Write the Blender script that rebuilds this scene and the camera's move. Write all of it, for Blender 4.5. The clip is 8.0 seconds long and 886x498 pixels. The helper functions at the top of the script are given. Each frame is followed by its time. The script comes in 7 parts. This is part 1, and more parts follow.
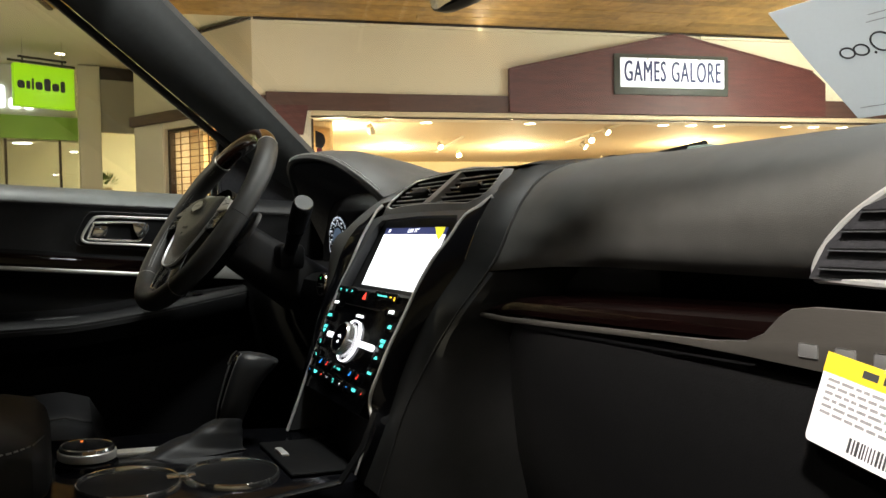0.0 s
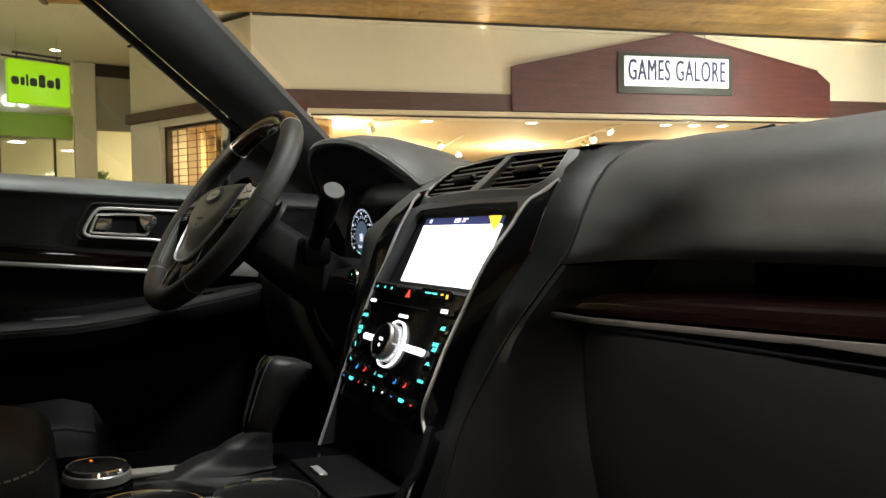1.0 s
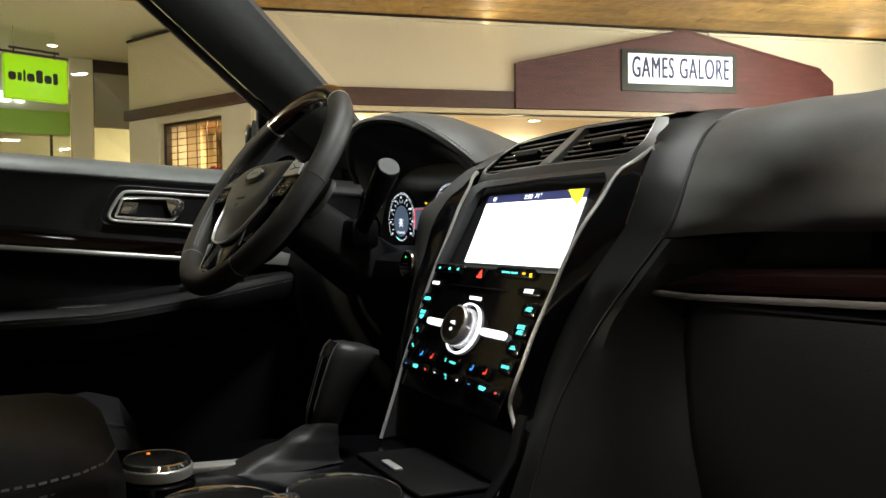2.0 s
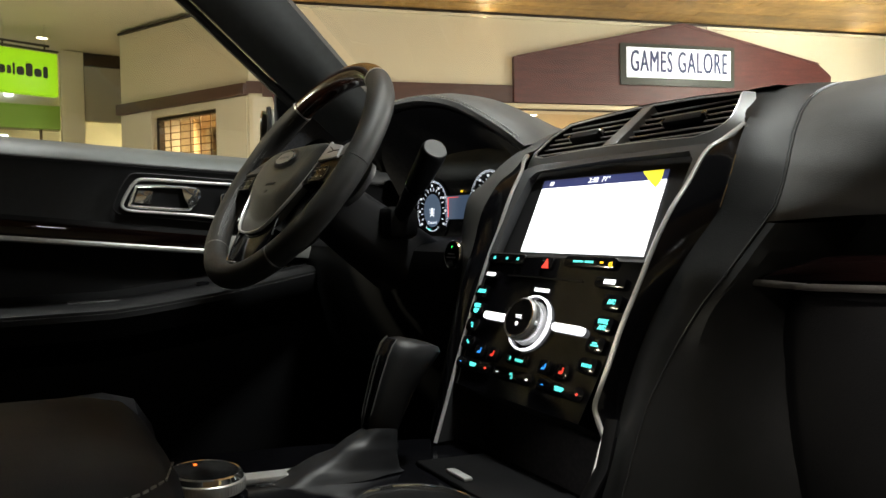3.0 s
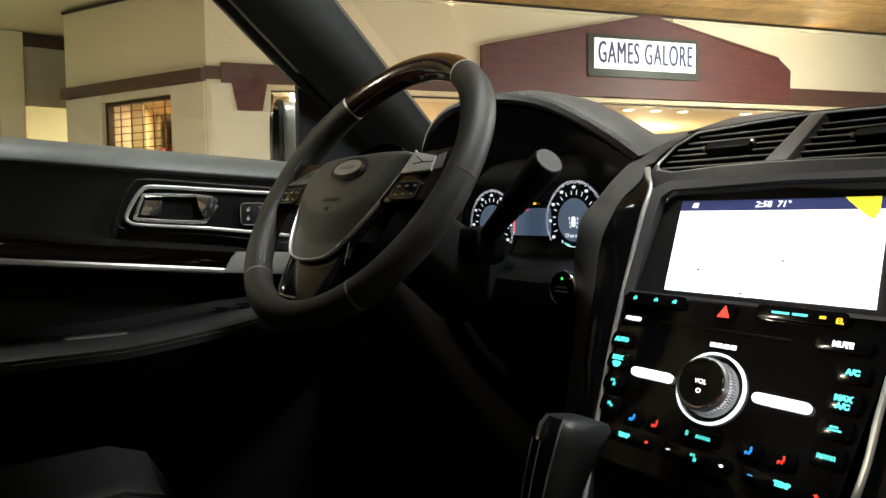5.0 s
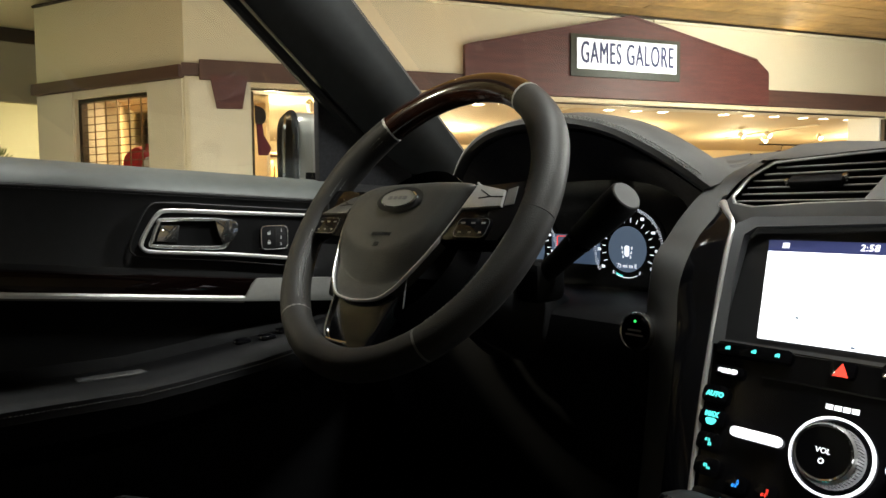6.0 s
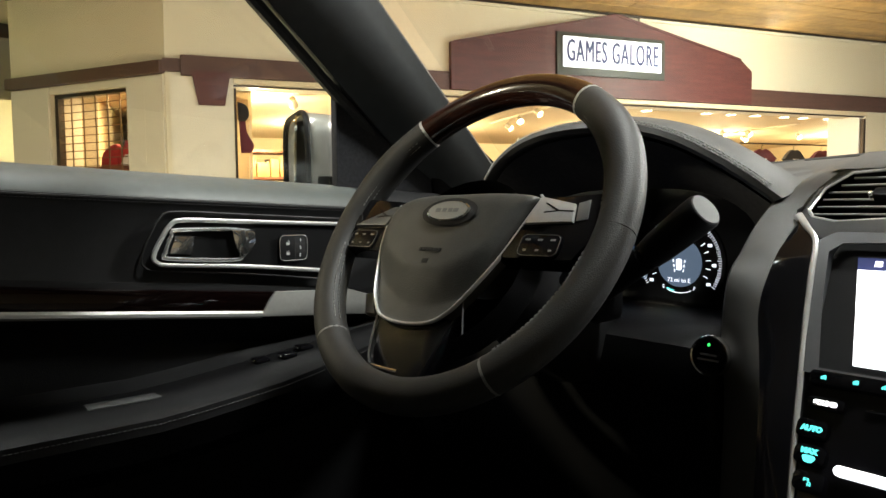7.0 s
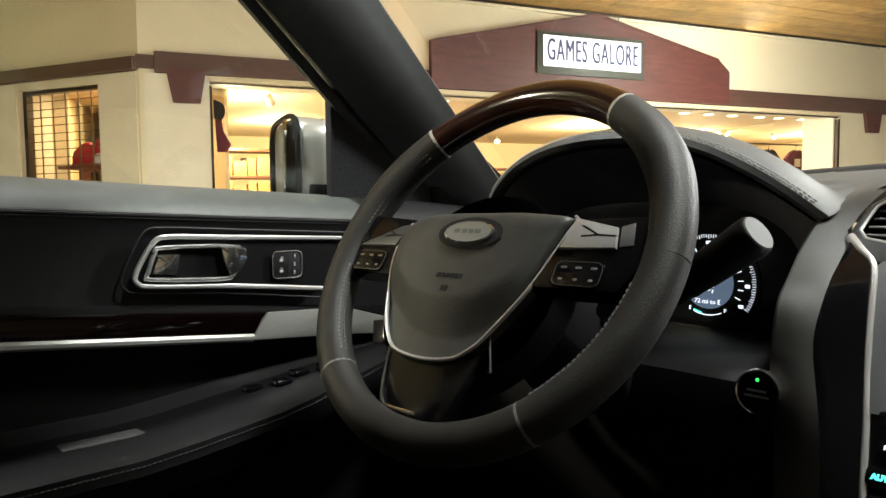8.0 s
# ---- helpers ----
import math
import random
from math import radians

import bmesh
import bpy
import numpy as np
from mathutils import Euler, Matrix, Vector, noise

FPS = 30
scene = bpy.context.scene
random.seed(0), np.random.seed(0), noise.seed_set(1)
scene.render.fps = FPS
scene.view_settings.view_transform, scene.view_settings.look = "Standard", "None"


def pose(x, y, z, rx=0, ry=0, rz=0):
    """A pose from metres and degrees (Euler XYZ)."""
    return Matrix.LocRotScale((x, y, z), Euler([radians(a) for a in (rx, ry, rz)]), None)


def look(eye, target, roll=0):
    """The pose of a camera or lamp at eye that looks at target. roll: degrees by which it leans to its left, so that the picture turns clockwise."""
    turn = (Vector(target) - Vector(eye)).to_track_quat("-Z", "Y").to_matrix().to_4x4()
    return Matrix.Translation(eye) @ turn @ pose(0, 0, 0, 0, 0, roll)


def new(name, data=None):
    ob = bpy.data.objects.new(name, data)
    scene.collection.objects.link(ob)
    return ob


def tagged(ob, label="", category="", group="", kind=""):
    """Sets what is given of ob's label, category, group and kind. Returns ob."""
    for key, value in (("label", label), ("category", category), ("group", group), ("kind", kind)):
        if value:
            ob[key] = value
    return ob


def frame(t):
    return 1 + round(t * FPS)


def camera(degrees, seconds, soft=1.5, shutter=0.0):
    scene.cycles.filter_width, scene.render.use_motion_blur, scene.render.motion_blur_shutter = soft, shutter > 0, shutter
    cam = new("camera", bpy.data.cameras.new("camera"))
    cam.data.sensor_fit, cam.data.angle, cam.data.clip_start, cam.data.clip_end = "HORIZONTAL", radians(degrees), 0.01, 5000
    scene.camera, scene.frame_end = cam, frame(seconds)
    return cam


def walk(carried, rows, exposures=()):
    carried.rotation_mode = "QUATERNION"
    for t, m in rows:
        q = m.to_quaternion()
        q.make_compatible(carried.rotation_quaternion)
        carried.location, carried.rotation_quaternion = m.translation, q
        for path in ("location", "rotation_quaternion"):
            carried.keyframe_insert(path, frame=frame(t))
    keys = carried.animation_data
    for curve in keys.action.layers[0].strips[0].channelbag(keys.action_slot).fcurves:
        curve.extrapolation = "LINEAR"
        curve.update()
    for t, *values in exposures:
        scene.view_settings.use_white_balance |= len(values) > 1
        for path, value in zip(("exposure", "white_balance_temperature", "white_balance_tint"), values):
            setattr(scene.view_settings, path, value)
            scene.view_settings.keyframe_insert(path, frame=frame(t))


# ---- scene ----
K = 1.06  # the plan below is drawn at 1 : 1.06 about the height of the first eye
EYE = 1.15
METRES, TILT, LEAN, TURN = 0.78 * K, -1.8, 1.0, 60.0
cam = camera(65.3, 8.0)
ROWS = [
    (0.0, 0.0, 0.0, 0.0, 0.0, 0.0, -0.0),
    (0.5, -0.0346, 0.0676, -0.0052, -0.2, 0.04, -0.05),
    (1.0, -0.0822, 0.1217, -0.0136, -0.43, 0.11, -0.13),
    (1.5, -0.1348, 0.1623, -0.0256, -0.67, 0.17, -0.2),
    (2.0, -0.1855, 0.1956, -0.0446, -0.92, 0.17, -0.2),
    (3.5, -0.3101, 0.3195, -0.0546, -2.42, -0.4, -0.06),
    (4.0, -0.3564, 0.3672, -0.0452, -3.45, -0.67, -0.07),
    (4.5, -0.4046, 0.419, -0.0262, -4.62, -0.9, -0.08),
    (6.0, -0.5452, 0.5476, 0.0447, -7.94, -1.39, -0.11),
    (6.5, -0.5851, 0.5852, 0.06, -8.8, -1.48, -0.12),
    (7.0, -0.6156, 0.6279, 0.0642, -9.69, -1.62, -0.1),
    (7.5, -0.6323, 0.6655, 0.0724, -10.66, -1.73, -0.07),
    (8.0, -0.6444, 0.7091, 0.0886, -11.62, -1.79, -0.02),
]
walk(cam, [(t, pose(0.774 * K, -0.06 * K, EYE, TILT, LEAN, TURN) @ pose(METRES * x, METRES * y, METRES * z, 90 + pitch, roll, yaw)) for t, x, y, z, yaw, pitch, roll in ROWS],
     exposures=[(0.0, 0.03), (2.0, 0.12), (4.5, 0.04), (6.0, 0.03), (6.5, 0.20), (7.0, 0.36), (8.0, 0.40)])
FULL = Matrix.Translation((0, 0, EYE * (1 - K))) @ Matrix.Scale(K, 4)


def frame_of(origin, x, y):
    """A local frame from an origin, its x axis and its y axis."""
    x, y = Vector(x).normalized(), Vector(y).normalized()
    z = x.cross(y)
    m = Matrix((x, y, z)).transposed().to_4x4()
    m.translation = origin
    return m


CORNER = Vector((-5.47, 1.6, 0))
MALL = frame_of(CORNER, (0.325, 0.9457, 0), (-0.9457, 0.325, 0))   # x along the shop front, y into the shop
SIDE = frame_of(CORNER, (-0.899, -0.438, 0), (0.438, -0.899, 0))   # x along the slanted wall, y towards the hall
PANEL = frame_of((0, 0.275, 1.054), (1, 0, 0), (0, 0.4327, 0.9015))
SCREEN = frame_of((0, 0.307, 1.076), (1, 0, 0), (0, 0.522, 0.853))
VENT = frame_of((0, 0.37, 1.172), (1, 0, 0), (0, 0.74, 0.673))
WHEEL = frame_of((-0.3325, 0.1558, 1.1733), (0.9946, 0.1038, 0), (-0.0583, 0.559, 0.8271))
HUB = WHEEL @ Matrix.Translation((-0.009, 0.0165, -0.003)) @ Matrix.Diagonal((0.92, 0.94, 1, 1))
SPOKE = HUB @ Matrix.Translation((0, 0, 0.003)) @ Matrix.Diagonal((1.13, 1, 1, 1))
FLOOR, CEIL = EYE - EYE / K, 3.06

# ---- light ----
world = bpy.data.worlds.new("world")
scene.world = world
world.use_nodes = True
world.node_tree.nodes["Background"].inputs[0].default_value = (1.0, 0.83, 0.6, 1)
world.node_tree.nodes["Background"].inputs[1].default_value = 0.02
scene.view_settings.exposure = 0.0


def lamp(name, kind, place, power, colour, size=0.2, target=None, spot=90, spread=180):
    data = bpy.data.lights.new(name, kind)
    data.energy, data.color = power, colour
    if kind == "AREA":
        data.shape, data.size, data.spread = "DISK", size, radians(spread)
    else:
        data.shadow_soft_size = size
    if kind == "SPOT":
        data.spot_size, data.spot_blend = radians(spot), 0.6
    ob = new(name, data)
    at = FULL @ Vector(place)
    to = FULL @ Vector(target) if target else at - Vector((0, 0, 1))
    ob.matrix_world = look(at, to + Vector((0, 0.0001, 0)))
    return ob


WARM, NEUTRAL, SHOPLIGHT = (1.0, 0.95, 0.80), (0.97, 1.0, 0.95), (1.0, 0.83, 0.50)
# fill lamps added at the hall ceiling, without fixtures: five with a cut-off cone, and two over the car's sides
for a, b, watts, colour in ((-0.6, -2.4, 400, (1.0, 0.91, 0.66)), (2.4, -2.4, 140, WARM), (5.4, -2.4, 100, WARM), (8.4, -2.4, 80, WARM), (11.4, -2.4, 80, WARM)):
    lamp("hall_fill_lamp", "AREA", MALL @ Vector((a, b, CEIL - 0.03)), watts, colour, 0.35, spread=108)
lamp("hall_fill_lamp", "AREA", (-2.6, -3.9, CEIL - 0.03), 340, (1.0, 0.92, 0.68), 0.35)
lamp("hall_fill_lamp", "AREA", MALL @ Vector((3.0, -12.5, CEIL - 0.03)), 30, NEUTRAL, 0.35)
# two unseen lamps added to brighten the passenger pad and its surroundings
lamp("pad_fill_lamp", "SPOT", (1.85, -1.5, CEIL - 0.05), 1300, (1.0, 0.93, 0.84), 0.1, (0.56, 0.42, 1.29), spot=15)
lamp("pad_fill_lamp", "AREA", (1.95, -2.9, CEIL - 0.05), 42, (1.0, 0.93, 0.84), 0.2, (0.45, 0.4, 1.2))
# assumed ceiling lamp over the windscreen, placed to suit the dash's shading
lamp("hall_fill_lamp", "AREA", (0.28, 0.66, CEIL - 0.03), 66, NEUTRAL, 0.35)
# unseen lamp added ahead of the car for sheen on dash and hood
lamp("front_fill_lamp", "AREA", (0.7, 4.45, CEIL - 0.03), 310, NEUTRAL, 0.4, (0.1, 0.5, 1.2))
# added above the driver's door to brighten the sill
lamp("hall_fill_lamp", "AREA", (-1.0, -0.4, CEIL - 0.03), 60, NEUTRAL, 0.4)
# unseen strip lamp added along the shop front to light only the wall
ob = lamp("wall_fill_strip", "AREA", MALL @ Vector((5.0, -1.5, CEIL - 0.06)), 710, (1.0, 0.99, 0.84), 1.0, MALL @ Vector((5.0, 0.0, 2.3)))
ob.data.shape, ob.data.size, ob.data.size_y = "RECTANGLE", 0.08, 15.5
# light strips in the cove above the shop front
for a0, a1 in ((0.2, 4.0), (4.4, 7.85), (8.2, 12.0)):
    ob = lamp("cove_strip_lamp", "AREA", MALL @ Vector(((a0 + a1) / 2, -0.035, CEIL - 0.075)), 14, (1.0, 0.86, 0.58), 1.0, MALL @ Vector(((a0 + a1) / 2, -0.6, CEIL + 0.25)))
    ob.data.shape, ob.data.size, ob.data.size_y = "RECTANGLE", 0.03, (a1 - a0) * K
# lights of the games shop, as points below its ceiling; the first is added fill
for a, b in ((0.8, 1.3), (1.6, 3.4), (3.4, 3.2), (5.8, 2.6), (8.2, 3.0), (10.2, 2.6)):
    lamp("shop_spot_lamp", "POINT", MALL @ Vector((a, b, 1.95)), 120, SHOPLIGHT, 0.05)


# ---- materials ----
def material(name, colour, rough=0.5, metal=0.0, grain=0.0, grain_scale=60.0, vary=0.0, vary_scale=4.0, bump=0.0,
             bump_scale=300.0, coat=0.0, emit=None, power=0.0, cells=False, stretch=(1, 1, 1), dark=None, random_tint=0.0, rough_vary=0.0, spec=0.5):
    """A surface with variation at two scales (vary: broad, grain: fine), fine relief, and coat or glow where it has them."""
    mat = bpy.data.materials.new(name)
    mat.use_nodes = True
    nt = mat.node_tree
    bsdf = nt.nodes["Principled BSDF"]
    bsdf.inputs["Roughness"].default_value, bsdf.inputs["Metallic"].default_value = rough, metal
    bsdf.inputs["Specular IOR Level"].default_value = spec
    bsdf.inputs["Coat Weight"].default_value, bsdf.inputs["Coat Roughness"].default_value = coat, 0.04
    if emit:
        bsdf.inputs["Emission Color"].default_value, bsdf.inputs["Emission Strength"].default_value = (*emit, 1), power
    coord = nt.nodes.new("ShaderNodeTexCoord")
    mapping = nt.nodes.new("ShaderNodeMapping")
    mapping.inputs["Scale"].default_value = stretch
    nt.links.new(coord.outputs["Object"], mapping.inputs["Vector"])

    def noise_of(scale, detail):
        n = nt.nodes.new("ShaderNodeTexNoise")
        n.inputs["Scale"].default_value, n.inputs["Detail"].default_value = scale, detail
        nt.links.new(mapping.outputs["Vector"], n.inputs["Vector"])
        return n.outputs["Fac"]

    last = None
    base = (*colour, 1)
    for amount, scale, detail in ((vary, vary_scale, 3), (grain, grain_scale, 6)):
        if not amount:
            continue
        mix = nt.nodes.new("ShaderNodeMix")
        mix.data_type, mix.blend_type = "RGBA", "MIX"
        ramp = nt.nodes.new("ShaderNodeMapRange")
        ramp.inputs["From Min"].default_value, ramp.inputs["From Max"].default_value = 0.3, 0.7
        nt.links.new(noise_of(scale, detail), ramp.inputs["Value"])
        nt.links.new(ramp.outputs["Result"], mix.inputs["Factor"])
        low = dark or tuple(c * (1 - amount) for c in colour)
        if last is None:
            mix.inputs["A"].default_value, mix.inputs["B"].default_value = (*low, 1), base
        else:
            shade = nt.nodes.new("ShaderNodeMix")
            shade.data_type, shade.blend_type = "RGBA", "MULTIPLY"
            shade.inputs["Factor"].default_value = 1.0
            shade.inputs["B"].default_value = (1 - amount, 1 - amount, 1 - amount, 1)
            nt.links.new(last, shade.inputs["A"])
            nt.links.new(shade.outputs["Result"], mix.inputs["A"])
            nt.links.new(last, mix.inputs["B"])
        last = mix.outputs["Result"]
    if random_tint:
        info = nt.nodes.new("ShaderNodeObjectInfo")
        val = nt.nodes.new("ShaderNodeMapRange")
        val.inputs["To Min"].default_value, val.inputs["To Max"].default_value = 1 - random_tint, 1 + random_tint
        nt.links.new(info.outputs["Random"], val.inputs["Value"])
        hsv = nt.nodes.new("ShaderNodeHueSaturation")
        nt.links.new(val.outputs["Result"], hsv.inputs["Value"])
        hsv.inputs["Color"].default_value = base
        if last:
            nt.links.new(last, hsv.inputs["Color"])
        last = hsv.outputs["Color"]
    if last:
        nt.links.new(last, bsdf.inputs["Base Color"])
    else:
        bsdf.inputs["Base Color"].default_value = base
    if rough_vary:
        r = nt.nodes.new("ShaderNodeMapRange")
        r.inputs["To Min"].default_value, r.inputs["To Max"].default_value = rough - rough_vary, rough + rough_vary
        nt.links.new(noise_of(vary_scale * 3, 4), r.inputs["Value"])
        nt.links.new(r.outputs["Result"], bsdf.inputs["Roughness"])
    if bump:
        b = nt.nodes.new("ShaderNodeBump")
        b.inputs["Strength"].default_value, b.inputs["Distance"].default_value = bump, 0.001
        if cells:
            v = nt.nodes.new("ShaderNodeTexVoronoi")
            v.inputs["Scale"].default_value = bump_scale
            nt.links.new(coord.outputs["Object"], v.inputs["Vector"])
            nt.links.new(v.outputs["Distance"], b.inputs["Height"])
        else:
            nt.links.new(noise_of(bump_scale, 4), b.inputs["Height"])
        nt.links.new(b.outputs["Normal"], bsdf.inputs["Normal"])
    return mat


def glass_material(name, tint=(1, 1, 1), gain=1.0):
    """A thin clear pane: it lets the view through and mirrors by Fresnel."""
    mat = bpy.data.materials.new(name)
    mat.use_nodes = True
    nt = mat.node_tree
    nt.nodes.remove(nt.nodes["Principled BSDF"])
    clear, gloss, mix, face = (nt.nodes.new("ShaderNode" + k) for k in ("BsdfTransparent", "BsdfGlossy", "MixShader", "LayerWeight"))
    clear.inputs[0].default_value = (*tint, 1)
    gloss.inputs["Roughness"].default_value = 0.0
    face.inputs["Blend"].default_value = 0.5
    power, scale = nt.nodes.new("ShaderNodeMath"), nt.nodes.new("ShaderNodeMath")
    power.operation, power.inputs[1].default_value = "POWER", 5.0
    scale.operation, scale.inputs[1].default_value, scale.inputs[2].default_value = "MULTIPLY_ADD", 0.92, 0.06 * gain
    nt.links.new(face.outputs["Facing"], power.inputs[0])
    nt.links.new(power.outputs[0], scale.inputs[0])
    nt.links.new(scale.outputs[0], mix.inputs[0])
    nt.links.new(clear.outputs[0], mix.inputs[1])
    nt.links.new(gloss.outputs[0], mix.inputs[2])
    nt.links.new(mix.outputs[0], nt.nodes["Material Output"].inputs[0])
    return mat


def glow(name, colour, power):
    return material(name, colour, 0.4, emit=colour, power=power)


# armrest and seat leather, colour darkened because little light reaches them
SEATLEATHER = material("shade_darkened_leather", (0.020, 0.020, 0.021), 0.5, grain=0.25, grain_scale=40, vary=0.2, vary_scale=6, bump=0.16, bump_scale=1100, cells=True, rough_vary=0.06, spec=0.3)
# the dash's black leather, made paler for the parts that catch light
LITLEATHER = material("lit_dash_leather", (0.060, 0.059, 0.055), 0.55, grain=0.25, grain_scale=40, vary=0.2, vary_scale=6, bump=0.16, bump_scale=1100, cells=True, rough_vary=0.06)
LEATHER = material("black_leather", (0.022, 0.0225, 0.022), 0.38, grain=0.25, grain_scale=40, vary=0.2, vary_scale=6, bump=0.16, bump_scale=1100, cells=True, rough_vary=0.06, spec=0.4)
for leather, level in ((SEATLEATHER, 0.13), (LEATHER, 0.5)):
    leather.node_tree.nodes["Principled BSDF"].inputs["Specular IOR Level"].default_value = level
# sill vinyl raised in tone to carry the light falling on it
LITSILL = material("lit_sill_vinyl", (0.060, 0.067, 0.063), 0.48, grain=0.2, grain_scale=60, vary=0.15, vary_scale=6, bump=0.12, bump_scale=1100, cells=True, rough_vary=0.05)
BADGE = material("grey_enamel", (0.27, 0.27, 0.25), 0.35, 0.3, vary=0.1, grain=0.05)
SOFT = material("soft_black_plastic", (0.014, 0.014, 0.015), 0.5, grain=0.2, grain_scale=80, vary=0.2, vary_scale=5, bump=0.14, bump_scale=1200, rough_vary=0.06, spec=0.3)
HARD = material("hard_black_plastic", (0.006, 0.006, 0.0065), 0.5, grain=0.2, grain_scale=90, vary=0.2, bump=0.25, bump_scale=700, spec=0.2)
for plastic, level in ((SOFT, 0.25), (HARD, 0.12)):
    plastic.node_tree.nodes["Principled BSDF"].inputs["Specular IOR Level"].default_value = level
AIRBAG = material("grained_airbag_vinyl", (0.052, 0.052, 0.048), 0.46, grain=0.25, grain_scale=60, vary=0.15, vary_scale=6, bump=0.2, bump_scale=900, cells=True, rough_vary=0.05)
DARK = material("deep_black_cloth", (0.035, 0.035, 0.039), 0.9, grain=0.3, grain_scale=200, bump=0.4, bump_scale=500)
DARK.node_tree.nodes["Principled BSDF"].inputs["Specular IOR Level"].default_value = 0.1
PILLARTRIM = material("grained_pillar_plastic", (0.036, 0.039, 0.040), 0.5, grain=0.2, grain_scale=80, vary=0.15, vary_scale=5, bump=0.16, bump_scale=1000, rough_vary=0.05)
NAMEPLATE = material("brushed_satin_plate", (0.065, 0.060, 0.054), 0.42, 0.3, vary=0.12, grain=0.12, grain_scale=160, stretch=(1, 12, 12), rough_vary=0.05)
CARPET = material("black_carpet", (0.03, 0.03, 0.03), 0.95, grain=0.4, grain_scale=300, bump=0.8, bump_scale=800, spec=0.2)
GLOSS = material("gloss_black_trim", (0.004, 0.004, 0.005), 0.12, grain=0.2, vary=0.2, rough_vary=0.03)
GLOSS.node_tree.nodes["Principled BSDF"].inputs["Specular IOR Level"].default_value = 0.35
CHROME = material("chrome", (0.82, 0.82, 0.81), 0.09, 0.97, vary=0.1, rough_vary=0.04)
BRIGHT = material("bright_chrome", (0.88, 0.88, 0.87), 0.2, 0.85, vary=0.1, rough_vary=0.06)
KNOBLEATHER = material("smooth_knob_leather", (0.015, 0.0155, 0.017), 0.45, grain=0.25, grain_scale=40, vary=0.2, vary_scale=6, bump=0.12, bump_scale=1300, cells=True, rough_vary=0.06, spec=0.3)
DOORTHREAD = material("dark_door_thread", (0.07, 0.07, 0.07), 0.8, grain=0.2, grain_scale=800)
SATIN = material("satin_silver", (0.64, 0.64, 0.63), 0.32, 0.55, vary=0.12, grain=0.08, grain_scale=200, rough_vary=0.05)
DOORSILVER = material("dull_door_silver", (0.36, 0.36, 0.34), 0.38, 0.5, vary=0.12, grain=0.08, grain_scale=200, rough_vary=0.05)
GREYMETAL = material("grey_painted_trim", (0.17, 0.17, 0.17), 0.4, 0.3, vary=0.15, grain=0.1, rough_vary=0.05)
STALKEND = material("matt_grey_plastic", (0.055, 0.056, 0.056), 0.65, vary=0.1, grain=0.1)
FRAMEGREY = material("satin_grey_frame", (0.24, 0.24, 0.237), 0.38, 0.35, vary=0.1, grain=0.06, grain_scale=200, rough_vary=0.05)
BEZELGREY = material("dark_grey_bezel", (0.050, 0.052, 0.055), 0.42, vary=0.1, grain=0.08, grain_scale=200, rough_vary=0.05)
VENTGREY = material("dark_satin_vent_frame", (0.145, 0.145, 0.143), 0.36, 0.4, vary=0.1, grain=0.06, grain_scale=200, rough_vary=0.05)
# same leather as the pad, darkened to read as the shaded flank
SHADELEATHER = material("shaded_dash_leather", (0.019, 0.0195, 0.0195), 0.48, grain=0.25, grain_scale=40, vary=0.2, vary_scale=6, bump=0.16, bump_scale=1100, cells=True, rough_vary=0.06, spec=0.28)
SHADELEATHER.node_tree.nodes["Principled BSDF"].inputs["Specular IOR Level"].default_value = 0.16
WOODTRIM = material("dark_wood_trim", (0.004, 0.0014, 0.0012), 0.05, grain=0.5, grain_scale=30, vary=0.5, vary_scale=8, coat=0.25, stretch=(1, 8, 8), dark=(0.003, 0.0015, 0.0015), spec=0.3)
WOODTRIM.node_tree.nodes["Principled BSDF"].inputs["Specular IOR Level"].default_value = 0.15
RIMWOOD = material("dark_rim_wood", (0.05, 0.016, 0.008), 0.18, grain=0.5, grain_scale=40, vary=0.5, vary_scale=12, coat=1.0, stretch=(1, 6, 6), dark=(0.016, 0.006, 0.004))
THREAD = material("grey_thread", (0.20, 0.20, 0.195), 0.8, grain=0.2, grain_scale=800)
HOODTHREAD = material("pale_hood_thread", (0.55, 0.57, 0.53), 0.8, grain=0.2, grain_scale=800)
WHEELLEATHER = material("worn_wheel_leather", (0.027, 0.026, 0.024), 0.54, grain=0.3, grain_scale=40, vary=0.25, vary_scale=9, bump=0.25, bump_scale=900, cells=True, rough_vary=0.08, spec=0.4)
RUBBER = material("black_rubber", (0.012, 0.012, 0.012), 0.6, grain=0.2, bump=0.2)
HEADLINER = material("grey_headliner", (0.34, 0.33, 0.31), 0.95, grain=0.15, grain_scale=400, bump=0.3)
BODYPAINT = material("grey_car_paint", (0.22, 0.21, 0.20), 0.3, 0.7, vary=0.06, coat=1.0)
MIRRORPAINT = material("silver_grey_mirror_paint", (0.42, 0.41, 0.38), 0.28, 0.5, vary=0.06, coat=1.0)
BOXGREEN = material("grey_green_plastic", (0.16, 0.21, 0.19), 0.5, vary=0.15, grain=0.1)
MIRRORGLASS = material("mirror_glass", (0.85, 0.86, 0.86), 0.01, 1.0)
CARGLASS = glass_material("car_glass", (0.93, 0.95, 0.94))
SHOPGLASS = glass_material("shop_glass", (0.96, 0.98, 0.97))
PAPER = material("white_paper", (0.40, 0.43, 0.47), 0.8, grain=0.06, grain_scale=300, vary=0.08, vary_scale=12, bump=0.3, bump_scale=40)
thin = PAPER.node_tree
veil, blend = thin.nodes.new("ShaderNodeBsdfTranslucent"), thin.nodes.new("ShaderNodeMixShader")
veil.inputs[0].default_value, blend.inputs[0].default_value = (0.72, 0.75, 0.77, 1), 0.5
